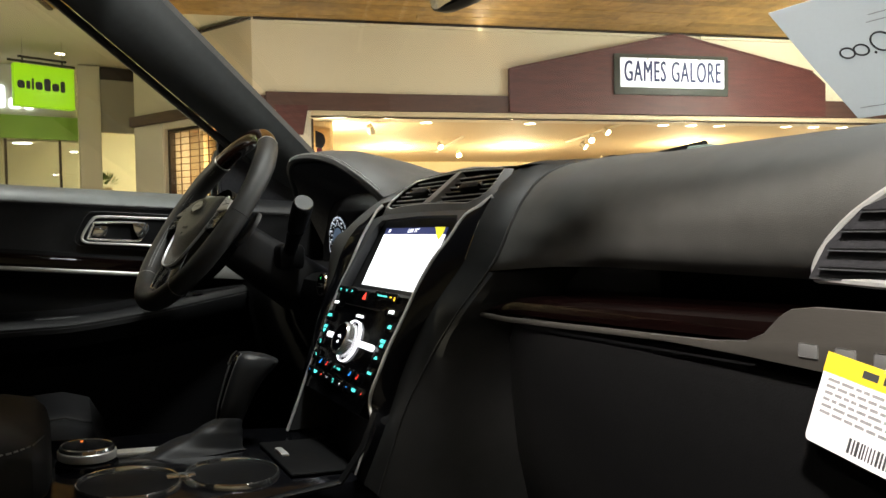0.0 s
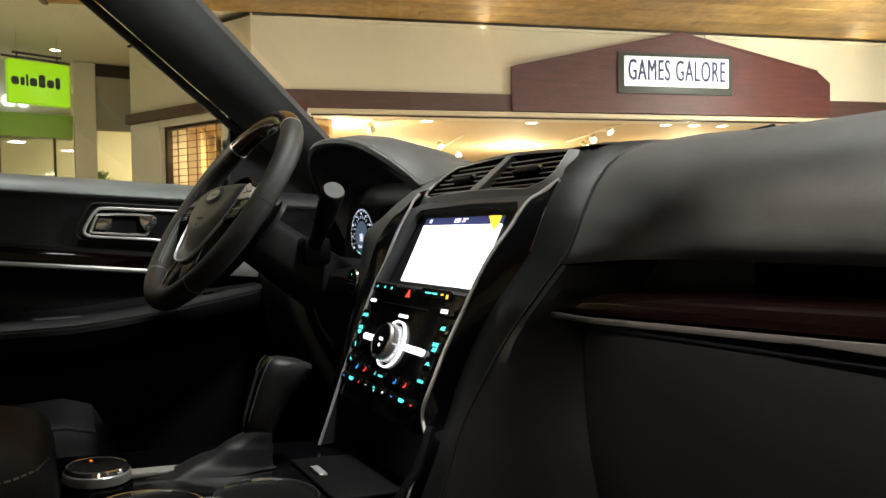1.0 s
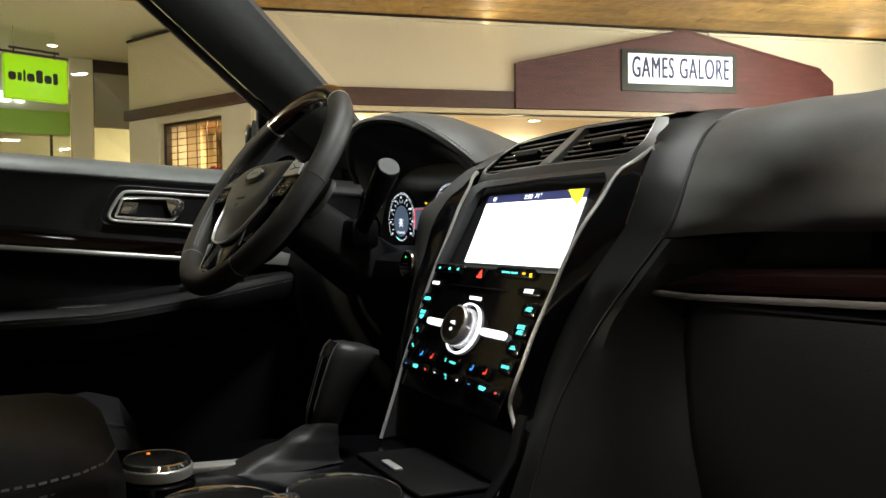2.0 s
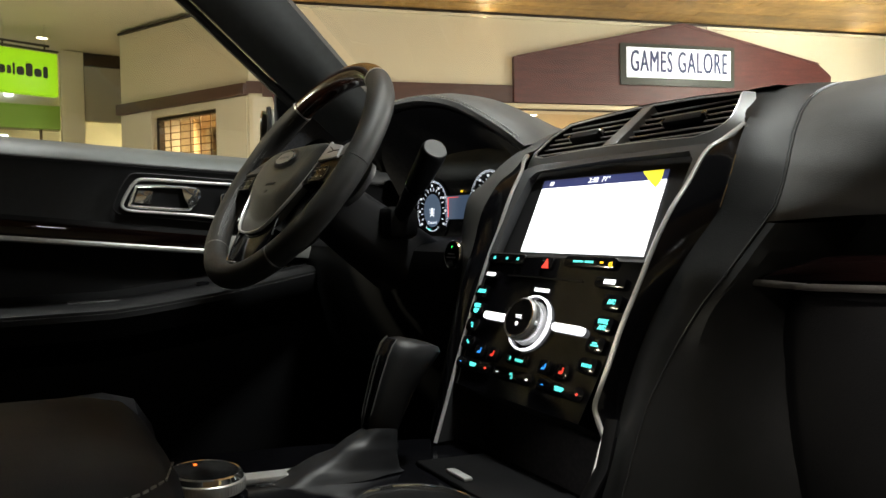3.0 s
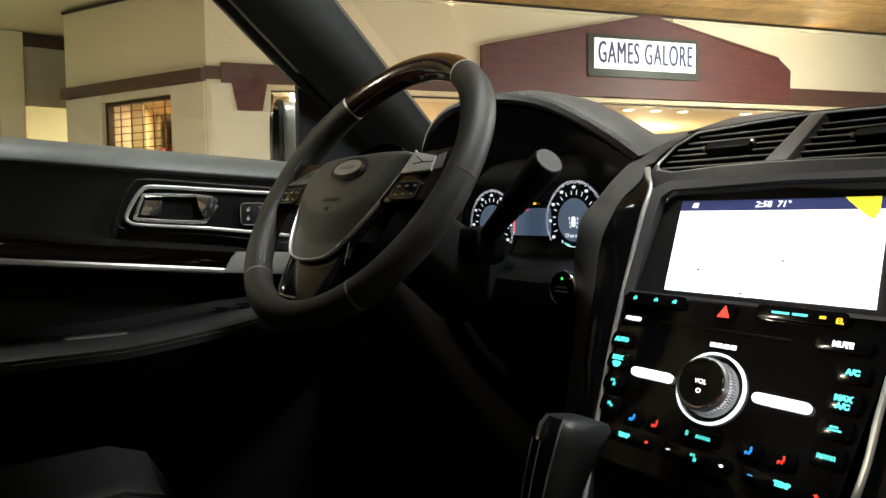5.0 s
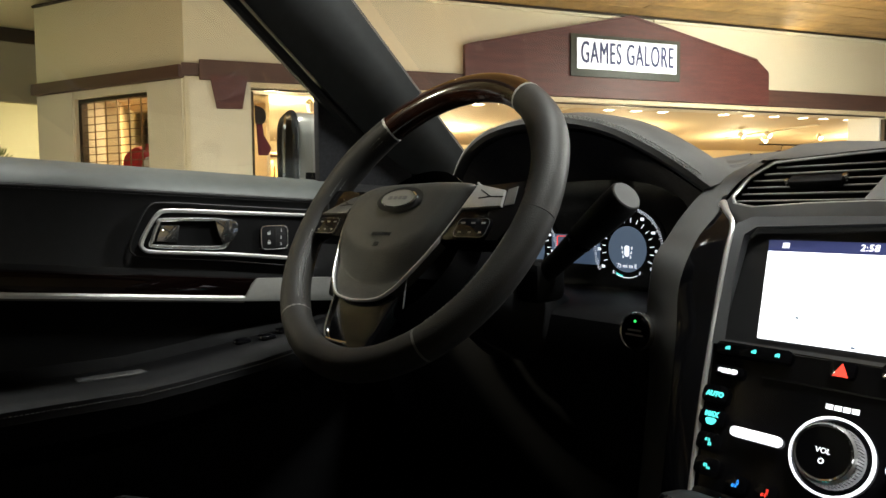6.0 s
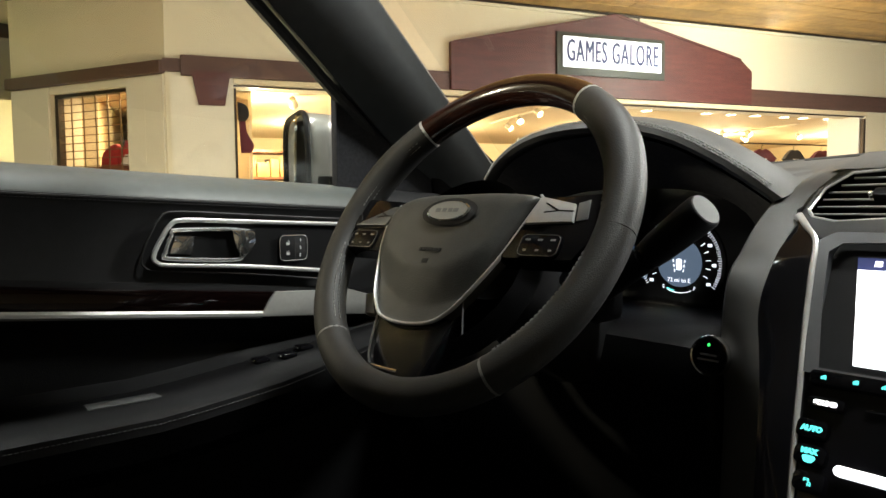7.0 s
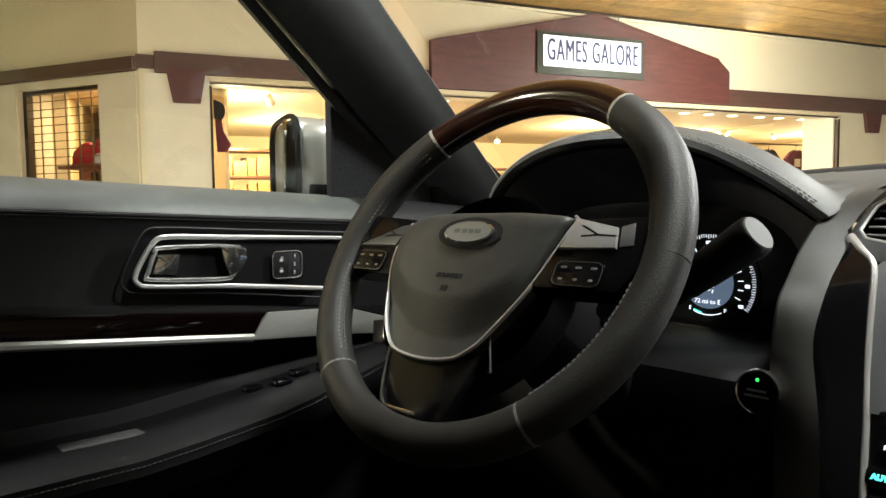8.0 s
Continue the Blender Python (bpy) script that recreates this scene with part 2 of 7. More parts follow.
thin.links.new(thin.nodes["Principled BSDF"].outputs[0], blend.inputs[1])
thin.links.new(veil.outputs[0], blend.inputs[2])
thin.links.new(blend.outputs[0], thin.nodes["Material Output"].inputs[0])
CARD = material("white_card", (0.74, 0.74, 0.74), 0.6, grain=0.05, vary=0.06, vary_scale=20)
WHITEPRINT = material("pale_key_print", (0.55, 0.56, 0.56), 0.6, vary=0.1)
INK = material("black_ink", (0.03, 0.03, 0.035), 0.7, grain=0.2)
GREYINK = material("grey_print", (0.25, 0.25, 0.26), 0.8, grain=0.3, grain_scale=500)
YELLOW = material("yellow_card", (0.80, 0.55, 0.02), 0.6, vary=0.08)
SCREEN_WHITE = glow("lit_white_screen", (0.97, 0.98, 1.0), 2.2)
SCREEN_BAR = glow("navy_screen_bar", (0.035, 0.045, 0.14), 0.8)
SCREEN_YELLOW = glow("yellow_screen_corner", (0.85, 0.80, 0.05), 1.0)
LIT_WHITE = glow("white_backlight", (0.95, 0.95, 1.0), 1.6)
DIALWHITE = glow("dial_backlight", (0.82, 0.88, 1.0), 1.0)
LIT_TEAL = glow("teal_backlight", (0.10, 0.80, 0.75), 1.3)
LIT_BLUE = glow("blue_backlight", (0.03, 0.30, 0.95), 1.5)
LIT_RED = glow("red_backlight", (0.90, 0.05, 0.03), 1.5)
LIT_AMBER = glow("amber_backlight", (1.0, 0.55, 0.02), 1.4)
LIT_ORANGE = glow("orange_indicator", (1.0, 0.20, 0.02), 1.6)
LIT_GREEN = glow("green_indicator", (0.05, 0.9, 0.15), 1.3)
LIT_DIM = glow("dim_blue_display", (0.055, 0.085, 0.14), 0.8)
# the mall
CREAM = material("cream_wall_paint", (0.70, 0.63, 0.47), 0.75, vary=0.07, vary_scale=1.2, grain=0.04, grain_scale=40, bump=0.15, bump_scale=160)
CEILPAINT = material("cream_ceiling_paint", (0.72, 0.66, 0.50), 0.8, vary=0.06, vary_scale=0.9, grain=0.04, grain_scale=60, bump=0.1, bump_scale=120)
WHITEWALL = material("white_wall_paint", (0.80, 0.78, 0.72), 0.7, vary=0.05, vary_scale=2, grain=0.03, bump=0.1, bump_scale=160)
STONE = material("cream_pillar_tile", (0.74, 0.68, 0.55), 0.55, vary=0.12, vary_scale=3, grain=0.08, grain_scale=30, bump=0.2, bump_scale=60, random_tint=0.02)
BURGUNDY = material("burgundy_stained_wood", (0.118, 0.032, 0.028), 0.5, vary=0.3, vary_scale=3, grain=0.3, grain_scale=22, stretch=(1, 1, 9), bump=0.3, bump_scale=60)
BROWN = material("dark_brown_trim", (0.11, 0.052, 0.040), 0.5, vary=0.25, vary_scale=3, grain=0.25, grain_scale=25, stretch=(1, 1, 9), bump=0.2)
TRIM = material("cream_trim", (0.66, 0.55, 0.36), 0.6, vary=0.08, vary_scale=3, grain=0.05)
BRONZE = material("dark_bronze_frame", (0.05, 0.035, 0.025), 0.4, 0.6, vary=0.2, grain=0.15)
PLANK = material("honey_wood_plank", (0.50, 0.30, 0.095), 0.62, vary=0.35, vary_scale=2.0, grain=0.35, grain_scale=14, stretch=(1, 1, 1), bump=0.2, bump_scale=50, random_tint=0.2)
SHOPWALL = material("warm_shop_wall", (0.76, 0.62, 0.38), 0.8, vary=0.1, vary_scale=1.5, grain=0.06, bump=0.1)
SHOPCEIL = material("tan_shop_ceiling", (0.62, 0.49, 0.30), 0.8, vary=0.1, vary_scale=1.5, grain=0.08, grain_scale=30, bump=0.2, bump_scale=60)
SHOPFLOOR = material("brown_shop_carpet", (0.25, 0.16, 0.09), 0.9, vary=0.2, grain=0.3, grain_scale=120)
HALLFLOOR = material("tan_hall_tile", (0.20, 0.18, 0.155), 0.4, vary=0.2, vary_scale=1.0, grain=0.1, grain_scale=30, rough_vary=0.08)
GREYPANEL = material("grey_bulkhead_paint", (0.36, 0.33, 0.28), 0.7, vary=0.1, vary_scale=1.5, grain=0.05)
DOWNLIGHT = glow("lit_downlight_lens", (1.0, 0.86, 0.62), 14.0)
SPOTLENS = glow("lit_spot_lens", (1.0, 0.80, 0.48), 30.0)
SIGNWHITE = glow("lit_white_sign", (0.93, 0.95, 1.0), 0.62)
SIGNINK = material("navy_sign_letters", (0.03, 0.04, 0.13), 0.5, vary=0.1)
SIGNFRAME = material("dark_green_grey_board", (0.055, 0.06, 0.05), 0.5, vary=0.2, grain=0.1)
GREENSIGN = glow("lit_green_sign", (0.30, 0.62, 0.005), 0.75)
GREENFASCIA = material("green_shop_fascia", (0.28, 0.48, 0.06), 0.5, vary=0.1, vary_scale=2)
BLACKLETTER = material("black_sign_letters", (0.01, 0.012, 0.008), 0.5, vary=0.1)
LITLETTER = glow("lit_white_letters", (0.95, 0.97, 1.0), 2.0)
WIRE = material("bronze_grille_wire", (0.22, 0.13, 0.06), 0.4, 0.5, vary=0.2)
REDCLOTH = material("red_cloth", (0.45, 0.02, 0.02), 0.85, vary=0.3, vary_scale=20, grain=0.2, grain_scale=120, bump=0.4, bump_scale=90)
WHITECLOTH = material("white_cloth", (0.70, 0.68, 0.64), 0.85, vary=0.15, vary_scale=20, bump=0.4, bump_scale=90)
MAROONCLOTH = material("maroon_cloth", (0.14, 0.015, 0.03), 0.85, vary=0.3, vary_scale=14, grain=0.2, bump=0.4, bump_scale=60)
BLACKCLOTH = material("black_cloth", (0.02, 0.015, 0.014), 0.85, vary=0.3, vary_scale=14, grain=0.2, bump=0.4, bump_scale=60)
TANBOX = material("tan_boxes", (0.55, 0.33, 0.10), 0.7, vary=0.4, vary_scale=9, grain=0.3, grain_scale=30, random_tint=0.3)
SHELFWOOD = material("reddish_shelf_wood", (0.22, 0.07, 0.03), 0.5, vary=0.3, vary_scale=5, grain=0.2)
PLANT = material("plant_leaf", (0.09, 0.16, 0.03), 0.6, vary=0.4, vary_scale=15)
PASTEL = material("pale_shop_interior", (0.62, 0.62, 0.50), 0.8, vary=0.1, vary_scale=1.5, grain=0.06)


# ---- mesh helpers ----
def thing(name, label, category, group="", kind=""):
    return tagged(new(name), label, category, group, kind)


def part(name, bm, mat, parent=None, label="", flat=False, m=None, weld=True):
    """Links a bmesh, drawn in the plan's units, as one mesh object under its thing."""
    if m is not None:
        bm.transform(m)
    bm.transform(FULL)
    bmesh.ops.recalc_face_normals(bm, faces=bm.faces)
    me = bpy.data.meshes.new(name)
    bm.to_mesh(me)
    bm.free()
    me.materials.append(mat)
    if not flat:
        me.shade_smooth()
        me.set_sharp_from_angle(angle=radians(38))
    ob = new(name, me)
    if parent is not None:
        ob.parent = parent
    if label:
        ob["label"] = label
    return ob


def bm_new():
    return bmesh.new()


def box(bm, lo, hi, bev=0.0, m=None, seg=2):
    lo, hi = Vector(lo), Vector(hi)
    size, mid = hi - lo, (hi + lo) / 2
    got = bmesh.ops.create_cube(bm, size=1.0, matrix=Matrix.Translation(mid) @ Matrix.Diagonal((*size, 1)))["verts"]
    faces = {f for v in got for f in v.link_faces}
    if bev:
        edges = list({e for f in faces for e in f.edges})
        res = bmesh.ops.bevel(bm, geom=edges, offset=bev, segments=seg, profile=0.5, affect="EDGES")
        got = list({v for f in res["faces"] for v in f.verts} | {v for v in got if v.is_valid})
    if m is not None:
        bmesh.ops.transform(bm, matrix=m, verts=got)
    return bm


def prism(bm, pts, z0, z1, m=None, bev=0.0):
    """A flat outline in x and y, extruded along z."""
    low = [bm.verts.new((x, y, z0)) for x, y in pts]
    face = bm.faces.new(low)
    res = bmesh.ops.extrude_face_region(bm, geom=[face])["geom"]
    up = [g for g in res if isinstance(g, bmesh.types.BMVert)]
    bmesh.ops.translate(bm, verts=up, vec=(0, 0, z1 - z0))
    verts = low + up
    if bev:
        top = [e for e in {e for v in up for e in v.link_edges} if all(w in up for w in e.verts)]
        r = bmesh.ops.bevel(bm, geom=top, offset=bev, segments=2, profile=0.5, affect="EDGES")
        verts = list({v for v in verts if v.is_valid} | set(r["verts"]))
    if m is not None:
        bmesh.ops.transform(bm, matrix=m, verts=verts)
    return bm


def loft(bm, rings, closed=False, caps=False):
    rows = [[bm.verts.new(p) for p in ring] for ring in rings]
    n = len(rows[0])
    for r0, r1 in zip(rows, rows[1:]):
        for i in range(n if closed else n - 1):
            j = (i + 1) % n
            bm.faces.new((r0[i], r0[j], r1[j], r1[i]))
    if caps:
        bm.faces.new(rows[0]), bm.faces.new(rows[-1])
    return bm


def thick(bm, amount):
    """Gives an open sheet a thickness."""
    bmesh.ops.recalc_face_normals(bm, faces=bm.faces)
    bmesh.ops.solidify(bm, geom=list(bm.faces), thickness=amount)
    return bm


def smooth(points, n=6, closed=False):
    """A Catmull-Rom curve through points."""
    pts = [Vector(p) for p in points]
    out, count = [], len(pts)
    for i in range(count if closed else count - 1):
        a, b, c, d = (pts[(i + k) % count] if closed else pts[max(0, min(count - 1, i + k))] for k in (-1, 0, 1, 2))
        for s in range(n):
            t = s / n
            out.append(0.5 * (2 * b + (c - a) * t + (2 * a - 5 * b + 4 * c - d) * t * t + (3 * b - a - 3 * c + d) * t ** 3))
    if not closed:
        out.append(pts[-1])
    return out


def resample(path, n):
    """The same line with n points at even steps of its length."""
    pts = smooth(path, 4)
    run = [0.0]
    for p, q in zip(pts, pts[1:]):
        run.append(run[-1] + (q - p).length)
    out, k = [], 0
    for i in range(n):
        d = run[-1] * i / (n - 1)
        while k < len(run) - 2 and run[k + 1] < d:
            k += 1
        f = (d - run[k]) / max(1e-9, run[k + 1] - run[k])
        out.append(pts[k].lerp(pts[k + 1], f))
    return out


def smooth_2d(pts, n=3, closed=False):
    return [(p.x, p.y) for p in smooth([(x, y, 0) for x, y in pts], n, closed)]


def sweep(bm, path, rx, ry=None, sides=8, closed=False, up=(0, 0, 1), caps=True, power=1.0):
    """A rod along a path; rx and ry: half widths across and along up (numbers, or functions of 0..1)."""
    path = [Vector(p) for p in path]
    count, rings, up = len(path), [], Vector(up)
    for i, p in enumerate(path):
        a = path[(i - 1) % count] if closed or i else path[0]
        b = path[(i + 1) % count] if closed or i < count - 1 else path[-1]
        t = (b - a).normalized()
        side = t.cross(up).normalized()
        top = side.cross(t)
        f = i / max(1, count - 1)
        hx = rx(f) if callable(rx) else rx
        hy = hx if ry is None else (ry(f) if callable(ry) else ry)
        ring = []
        for k in range(sides):
            an = 2 * math.pi * (k + 0.5) / sides
            c, s = math.cos(an), math.sin(an)
            c, s = math.copysign(abs(c) ** power, c), math.copysign(abs(s) ** power, s)
            ring.append(p + side * hx * c + top * hy * s)
        rings.append(ring)
    if closed:
        rings.append(rings[0])
        rows = [[bm.verts.new(p) for p in ring] for ring in rings[:-1]]
        rows.append(rows[0])
        for r0, r1 in zip(rows, rows[1:]):
            for i in range(sides):
                j = (i + 1) % sides
                bm.faces.new((r0[i], r0[j], r1[j], r1[i]))
        return bm
    return loft(bm, rings, True, caps)


def lathe(bm, profile, m=None, sides=32, caps=False):
    """Turns a profile of (radius, height) round z."""
    rings = [[Vector((r * math.cos(2 * math.pi * k / sides), r * math.sin(2 * math.pi * k / sides), z)) for k in range(sides)] for r, z in profile]
    rings = [[(m @ p) if m is not None else p for p in ring] for ring in rings]
    return loft(bm, rings, True, caps)


def disc(bm, r, z, m=None, sides=32, ry=None):
    pts = [Vector((r * math.cos(2 * math.pi * k / sides), (ry or r) * math.sin(2 * math.pi * k / sides), z)) for k in range(sides)]
    bm.faces.new([bm.verts.new(m @ p if m is not None else p) for p in pts])
    return bm


def rounded(w, h, r, n=4, cx=0.0, cy=0.0):
    """The outline of a rounded rectangle about a middle."""
    pts = []
    for sx, sy, start in ((1, 1, 0), (-1, 1, 90), (-1, -1, 180), (1, -1, 270)):
        for k in range(n + 1):
            a = radians(start + 90 * k / n)
            pts.append((cx + sx * (w / 2 - r) + r * math.cos(a), cy + sy * (h / 2 - r) + r * math.sin(a)))
    return pts


def text_bm(words, height, m, depth=0.002, width=0.0, spacing=1.0, bold=0.0):
    """Raised letters, centred on m's origin, in m's x and y."""
    cu = bpy.data.curves.new("letters", "FONT")
    cu.body, cu.size, cu.extrude, cu.align_x, cu.align_y = words, height / 0.7, depth, "CENTER", "CENTER"
    cu.space_character, cu.resolution_u, cu.offset = spacing, 3, bold
    ob = new("letters", cu)
    me = bpy.data.meshes.new_from_object(ob.evaluated_get(bpy.context.evaluated_depsgraph_get()))
    bpy.data.objects.remove(ob)
    bm = bm_new()
    bm.from_mesh(me)
    bpy.data.meshes.remove(me)
    xs = [v.co.x for v in bm.verts]
    squeeze = width / (max(xs) - min(xs)) if width else 1.0
    bm.transform(m @ Matrix.Diagonal((squeeze, 1, 1, 1)) @ Matrix.Translation((-(max(xs) + min(xs)) / 2, 0, 0)))
    return bm


def stitches(parent, path, step=0.006, size=0.0011, lift=0.0012, up=(0, 0, 1), thread=None):
    """A line of short raised stitches along a path."""
    bm = bm_new()
    pts = [Vector(p) for p in path]
    run = 0.0
    for a, b in zip(pts, pts[1:]):
        d = (b - a).length
        t = (b - a).normalized()
        while run < d:
            p = a + t * run + Vector(up) * lift
            sweep(bm, [p - t * step * 0.32, p + t * step * 0.32], size * 0.7, size * 0.5, sides=4, up=up)
            run += step
        run -= d
    return part("stitching", bm, thread or THREAD, parent, "grey thread stitching")


# ---- the mall hall ----
def structure(name, bm, mat, label, m=None, flat=True):
    return tagged(part(name, bm, mat, None, "", flat, m), label, name.split("_")[0], kind="structure")


structure("floor", box(bm_new(), (-10, -16, FLOOR - 0.1), (16, 8, FLOOR)), HALLFLOOR, "polished tan tile floor of the mall hall", MALL)

# shop front: thick wall with the wide opening, head and jambs butted
OP_L, OP_R, OP_T = 0.508, 7.59, 2.19
bm = bm_new()
box(bm, (0.0, 0.0, FLOOR), (OP_L, 0.3, CEIL))
box(bm, (OP_L, 0.0, OP_T), (OP_R, 0.3, CEIL))
box(bm, (OP_R, 0.0, FLOOR), (14.0, 0.3, CEIL))
structure("wall_shop_front", bm, CREAM, "cream painted wall above the wide shop opening", MALL)
bm = bm_new()
box(bm, (0.0, -0.3, FLOOR), (0.42, 0.0, CEIL))
box(bm, (0.42, -0.3, 2.18), (1.33, 0.0, CEIL))
box(bm, (1.33, -0.3, FLOOR), (1.83, 0.0, CEIL))
structure("wall_slanted", bm, CREAM, "slanted cream wall with a grilled shop window", SIDE)
# plain walls that close the hall
bm = bm_new()
box(bm, (-10, -16.2, FLOOR), (16, -16, CEIL + 0.4))
structure("wall_behind", bm, CREAM, "plain cream wall across the hall", MALL)
bm = bm_new()
box(bm, (16, -16, FLOOR), (16.2, 8, CEIL + 0.4))
structure("wall_far_end", bm, CREAM, "plain cream end wall of the hall", MALL)
bm = bm_new()
box(bm, (-10.2, -16, FLOOR), (-10, 8, CEIL + 0.4))
structure("wall_near_end", bm, CREAM, "plain cream end wall of the hall", MALL)

# recess ceiling (cream) and hall ceiling (wood planks)
bm = bm_new()
box(bm, (-10, 0.0, CEIL + 0.03), (16, 8, CEIL + 0.15))
box(bm, (-10, -16, CEIL + 0.03), (-1.62, 0.0, CEIL + 0.15))
structure("ceiling_recess", bm, CEILPAINT, "flat cream painted ceiling of the recess", MALL)
bm = bm_new()
rng = random.Random(4)
y = 0.0
while y > -16.0:
    x = -1.62
    while x < 16:
        ln = rng.uniform(1.6, 3.4)
        x1 = min(16, x + ln)
        dz = rng.uniform(0, 0.004)
        box(bm, (x + 0.002, y - 0.118, CEIL + dz), (x1 - 0.002, y - 0.002, CEIL + 0.028))
        x = x1
    y -= 0.12
ceiling = structure("ceiling", bm, PLANK, "honey coloured wood plank ceiling of the hall", MALL)
# random tint per plank
nt = PLANK.node_tree
geo = nt.nodes.new("ShaderNodeNewGeometry")
for link in list(nt.links):
    if link.from_node.type == "OBJECT_INFO":
        to = link.to_socket
        nt.links.remove(link)
        nt.links.new(geo.outputs["Random Per Island"], to)
structure("ceiling_edge", box(bm_new(), (-1.66, -16, CEIL - 0.015), (-1.62, 0.0, CEIL + 0.15)), BROWN, "dark wood edge board of the plank ceiling", MALL)
for a0, a1 in ((0.2, 4.0), (4.4, 7.85), (8.2, 12.0)):
    structure("trim_cove_strip", box(bm_new(), (a0, -0.028, CEIL - 0.052), (a1, -0.001, CEIL - 0.026), 0.003), CEILPAINT, "pale light strip cover along the wall top", MALL)
# solid dark strips drawn where the gaps only hold shade
bm = box(bm_new(), (0.02, -0.03, CEIL - 0.022), (14.0, 0.0, CEIL - 0.004))
structure("trim_shadow_gap", bm, BRONZE, "dark strip drawn for the shadow gap along the wall top", MALL)
structure("trim_slanted_gap", box(bm_new(), (0.0, 0.0, CEIL - 0.026), (1.83, 0.02, CEIL - 0.004)), BRONZE, "dark strip drawn for the shadow gap along the slanted wall top", SIDE)

# fascia boards
structure("trim_fascia", box(bm_new(), (0.112, -0.03, 2.235), (2.373, 0.0, 2.395), 0.006), BROWN, "dark brown wooden fascia board", MALL)
structure("trim_fascia_end", box(bm_new(), (5.815, -0.03, 2.235), (14.0, 0.0, 2.41), 0.006), BROWN, "dark brown wooden fascia board", MALL)
structure("trim_fascia_corner", box(bm_new(), (-0.02, -0.02, 2.262), (0.111, 0.0, 2.365), 0.004), BROWN, "dark brown corner piece of the fascia", MALL)
structure("trim_fascia_slanted", box(bm_new(), (0.0, 0.0, 2.245), (1.84, 0.06, 2.345), 0.005), BROWN, "dark brown fascia board on the slanted wall", SIDE)
structure("trim_opening_head", box(bm_new(), (OP_L, -0.02, OP_T), (OP_R, 0.0, 2.232), 0.003), TRIM, "cream trim over the shop opening", MALL)
structure("trim_opening_track", box(bm_new(), (OP_L, 0.02, OP_T - 0.014), (OP_R, 0.05, OP_T - 0.002)), BRONZE, "dark metal track of the shop shutter", MALL)
structure("trim_opening_jamb", box(bm_new(), (OP_L, 0.0, FLOOR), (OP_L + 0.02, 0.3, OP_T - 0.032)), BRONZE, "dark metal jamb of the shop opening", MALL)
structure("trim_opening_post", box(bm_new(), (OP_R - 0.03, 0.0, FLOOR), (OP_R - 0.001, 0.05, OP_T - 0.032)), BRONZE, "dark metal post at the shop opening's end", MALL)


def keystone(a):
    """A tapered burgundy wooden bracket under the fascia."""
    t = thing("bracket", "tapered burgundy wooden bracket under the fascia", "bracket", "brackets under the fascia")
    bm = bm_new()
    prism(bm, [(a - 0.15, 2.275), (a + 0.15, 2.275), (a + 0.10, 2.01), (a - 0.10, 2.01)], -0.04, 0.0, m=Matrix(((1, 0, 0, 0), (0, 0, 1, 0), (0, 1, 0, 0), (0, 0, 0, 1))), bev=0.0)
    part("body", bm, BURGUNDY, t, m=MALL)
    return t


keystone(0.338)
keystone(8.12)


def gable():
    t = thing("gable_board", "burgundy stained wooden gable board over the shop", "gable")
    swap = Matrix(((1, 0, 0, 0), (0, 0, 1, 0), (0, 1, 0, 0), (0, 0, 0, 1)))
    bm = prism(bm_new(), [(2.375, 2.236), (5.812, 2.236), (5.812, 2.585), (5.65, 2.708), (4.115, 3.04), (2.485, 2.675), (2.375, 2.655)], -0.06, 0.0, m=swap)
    part("board", bm, BURGUNDY, t, m=MALL)
    bm = bm_new()
    for a0, z0, a1, z1 in ((2.40, 2.672, 4.115, 3.05), (4.115, 3.05, 5.66, 2.72)):
        sweep(bm, [(a0, -0.062, z0 - 0.02), (a1, -0.062, z1 - 0.02)], 0.008, 0.016, sides=4)
    part("edge_strip", bm, BURGUNDY, t, m=MALL)
    return t


gable()


def shop_sign():
    t = thing("shop_sign", "white lit shop sign with narrow navy capitals on a dark board", "sign")
    part("backboard", box(bm_new(), (3.435, -0.08, 2.425), (4.668, -0.062, 2.822), 0.004), SIGNFRAME, t, "dark green-grey backing board", m=MALL)
    part("face", box(bm_new(), (3.495, -0.095, 2.495), (4.615, -0.082, 2.783), 0.003), SIGNWHITE, t, m=MALL)
    face = MALL @ frame_of((4.055, -0.0955, 2.640), (1, 0, 0), (0, 0, 1))
    bm = bm_new()
    for k, shift in enumerate((0.0, -0.004, 0.004)):
        one = text_bm("GAMES GALORE", 0.205, face @ Matrix.Translation((shift, 0, 0.0006 * k)), 0.0015, width=1.04, spacing=1.12)
        me = bpy.data.meshes.new("letters")
        one.to_mesh(me)
        bm.from_mesh(me)
        bpy.data.meshes.remove(me)
    part("lettering", bm, SIGNINK, t, "narrow navy capital letters", flat=True)
    for a in (3.82, 4.38):
        part("clip", box(bm_new(), (a - 0.052, -0.10, 2.765), (a - 0.028, -0.0955, 2.78)), SATIN, t, m=MALL)


shop_sign()


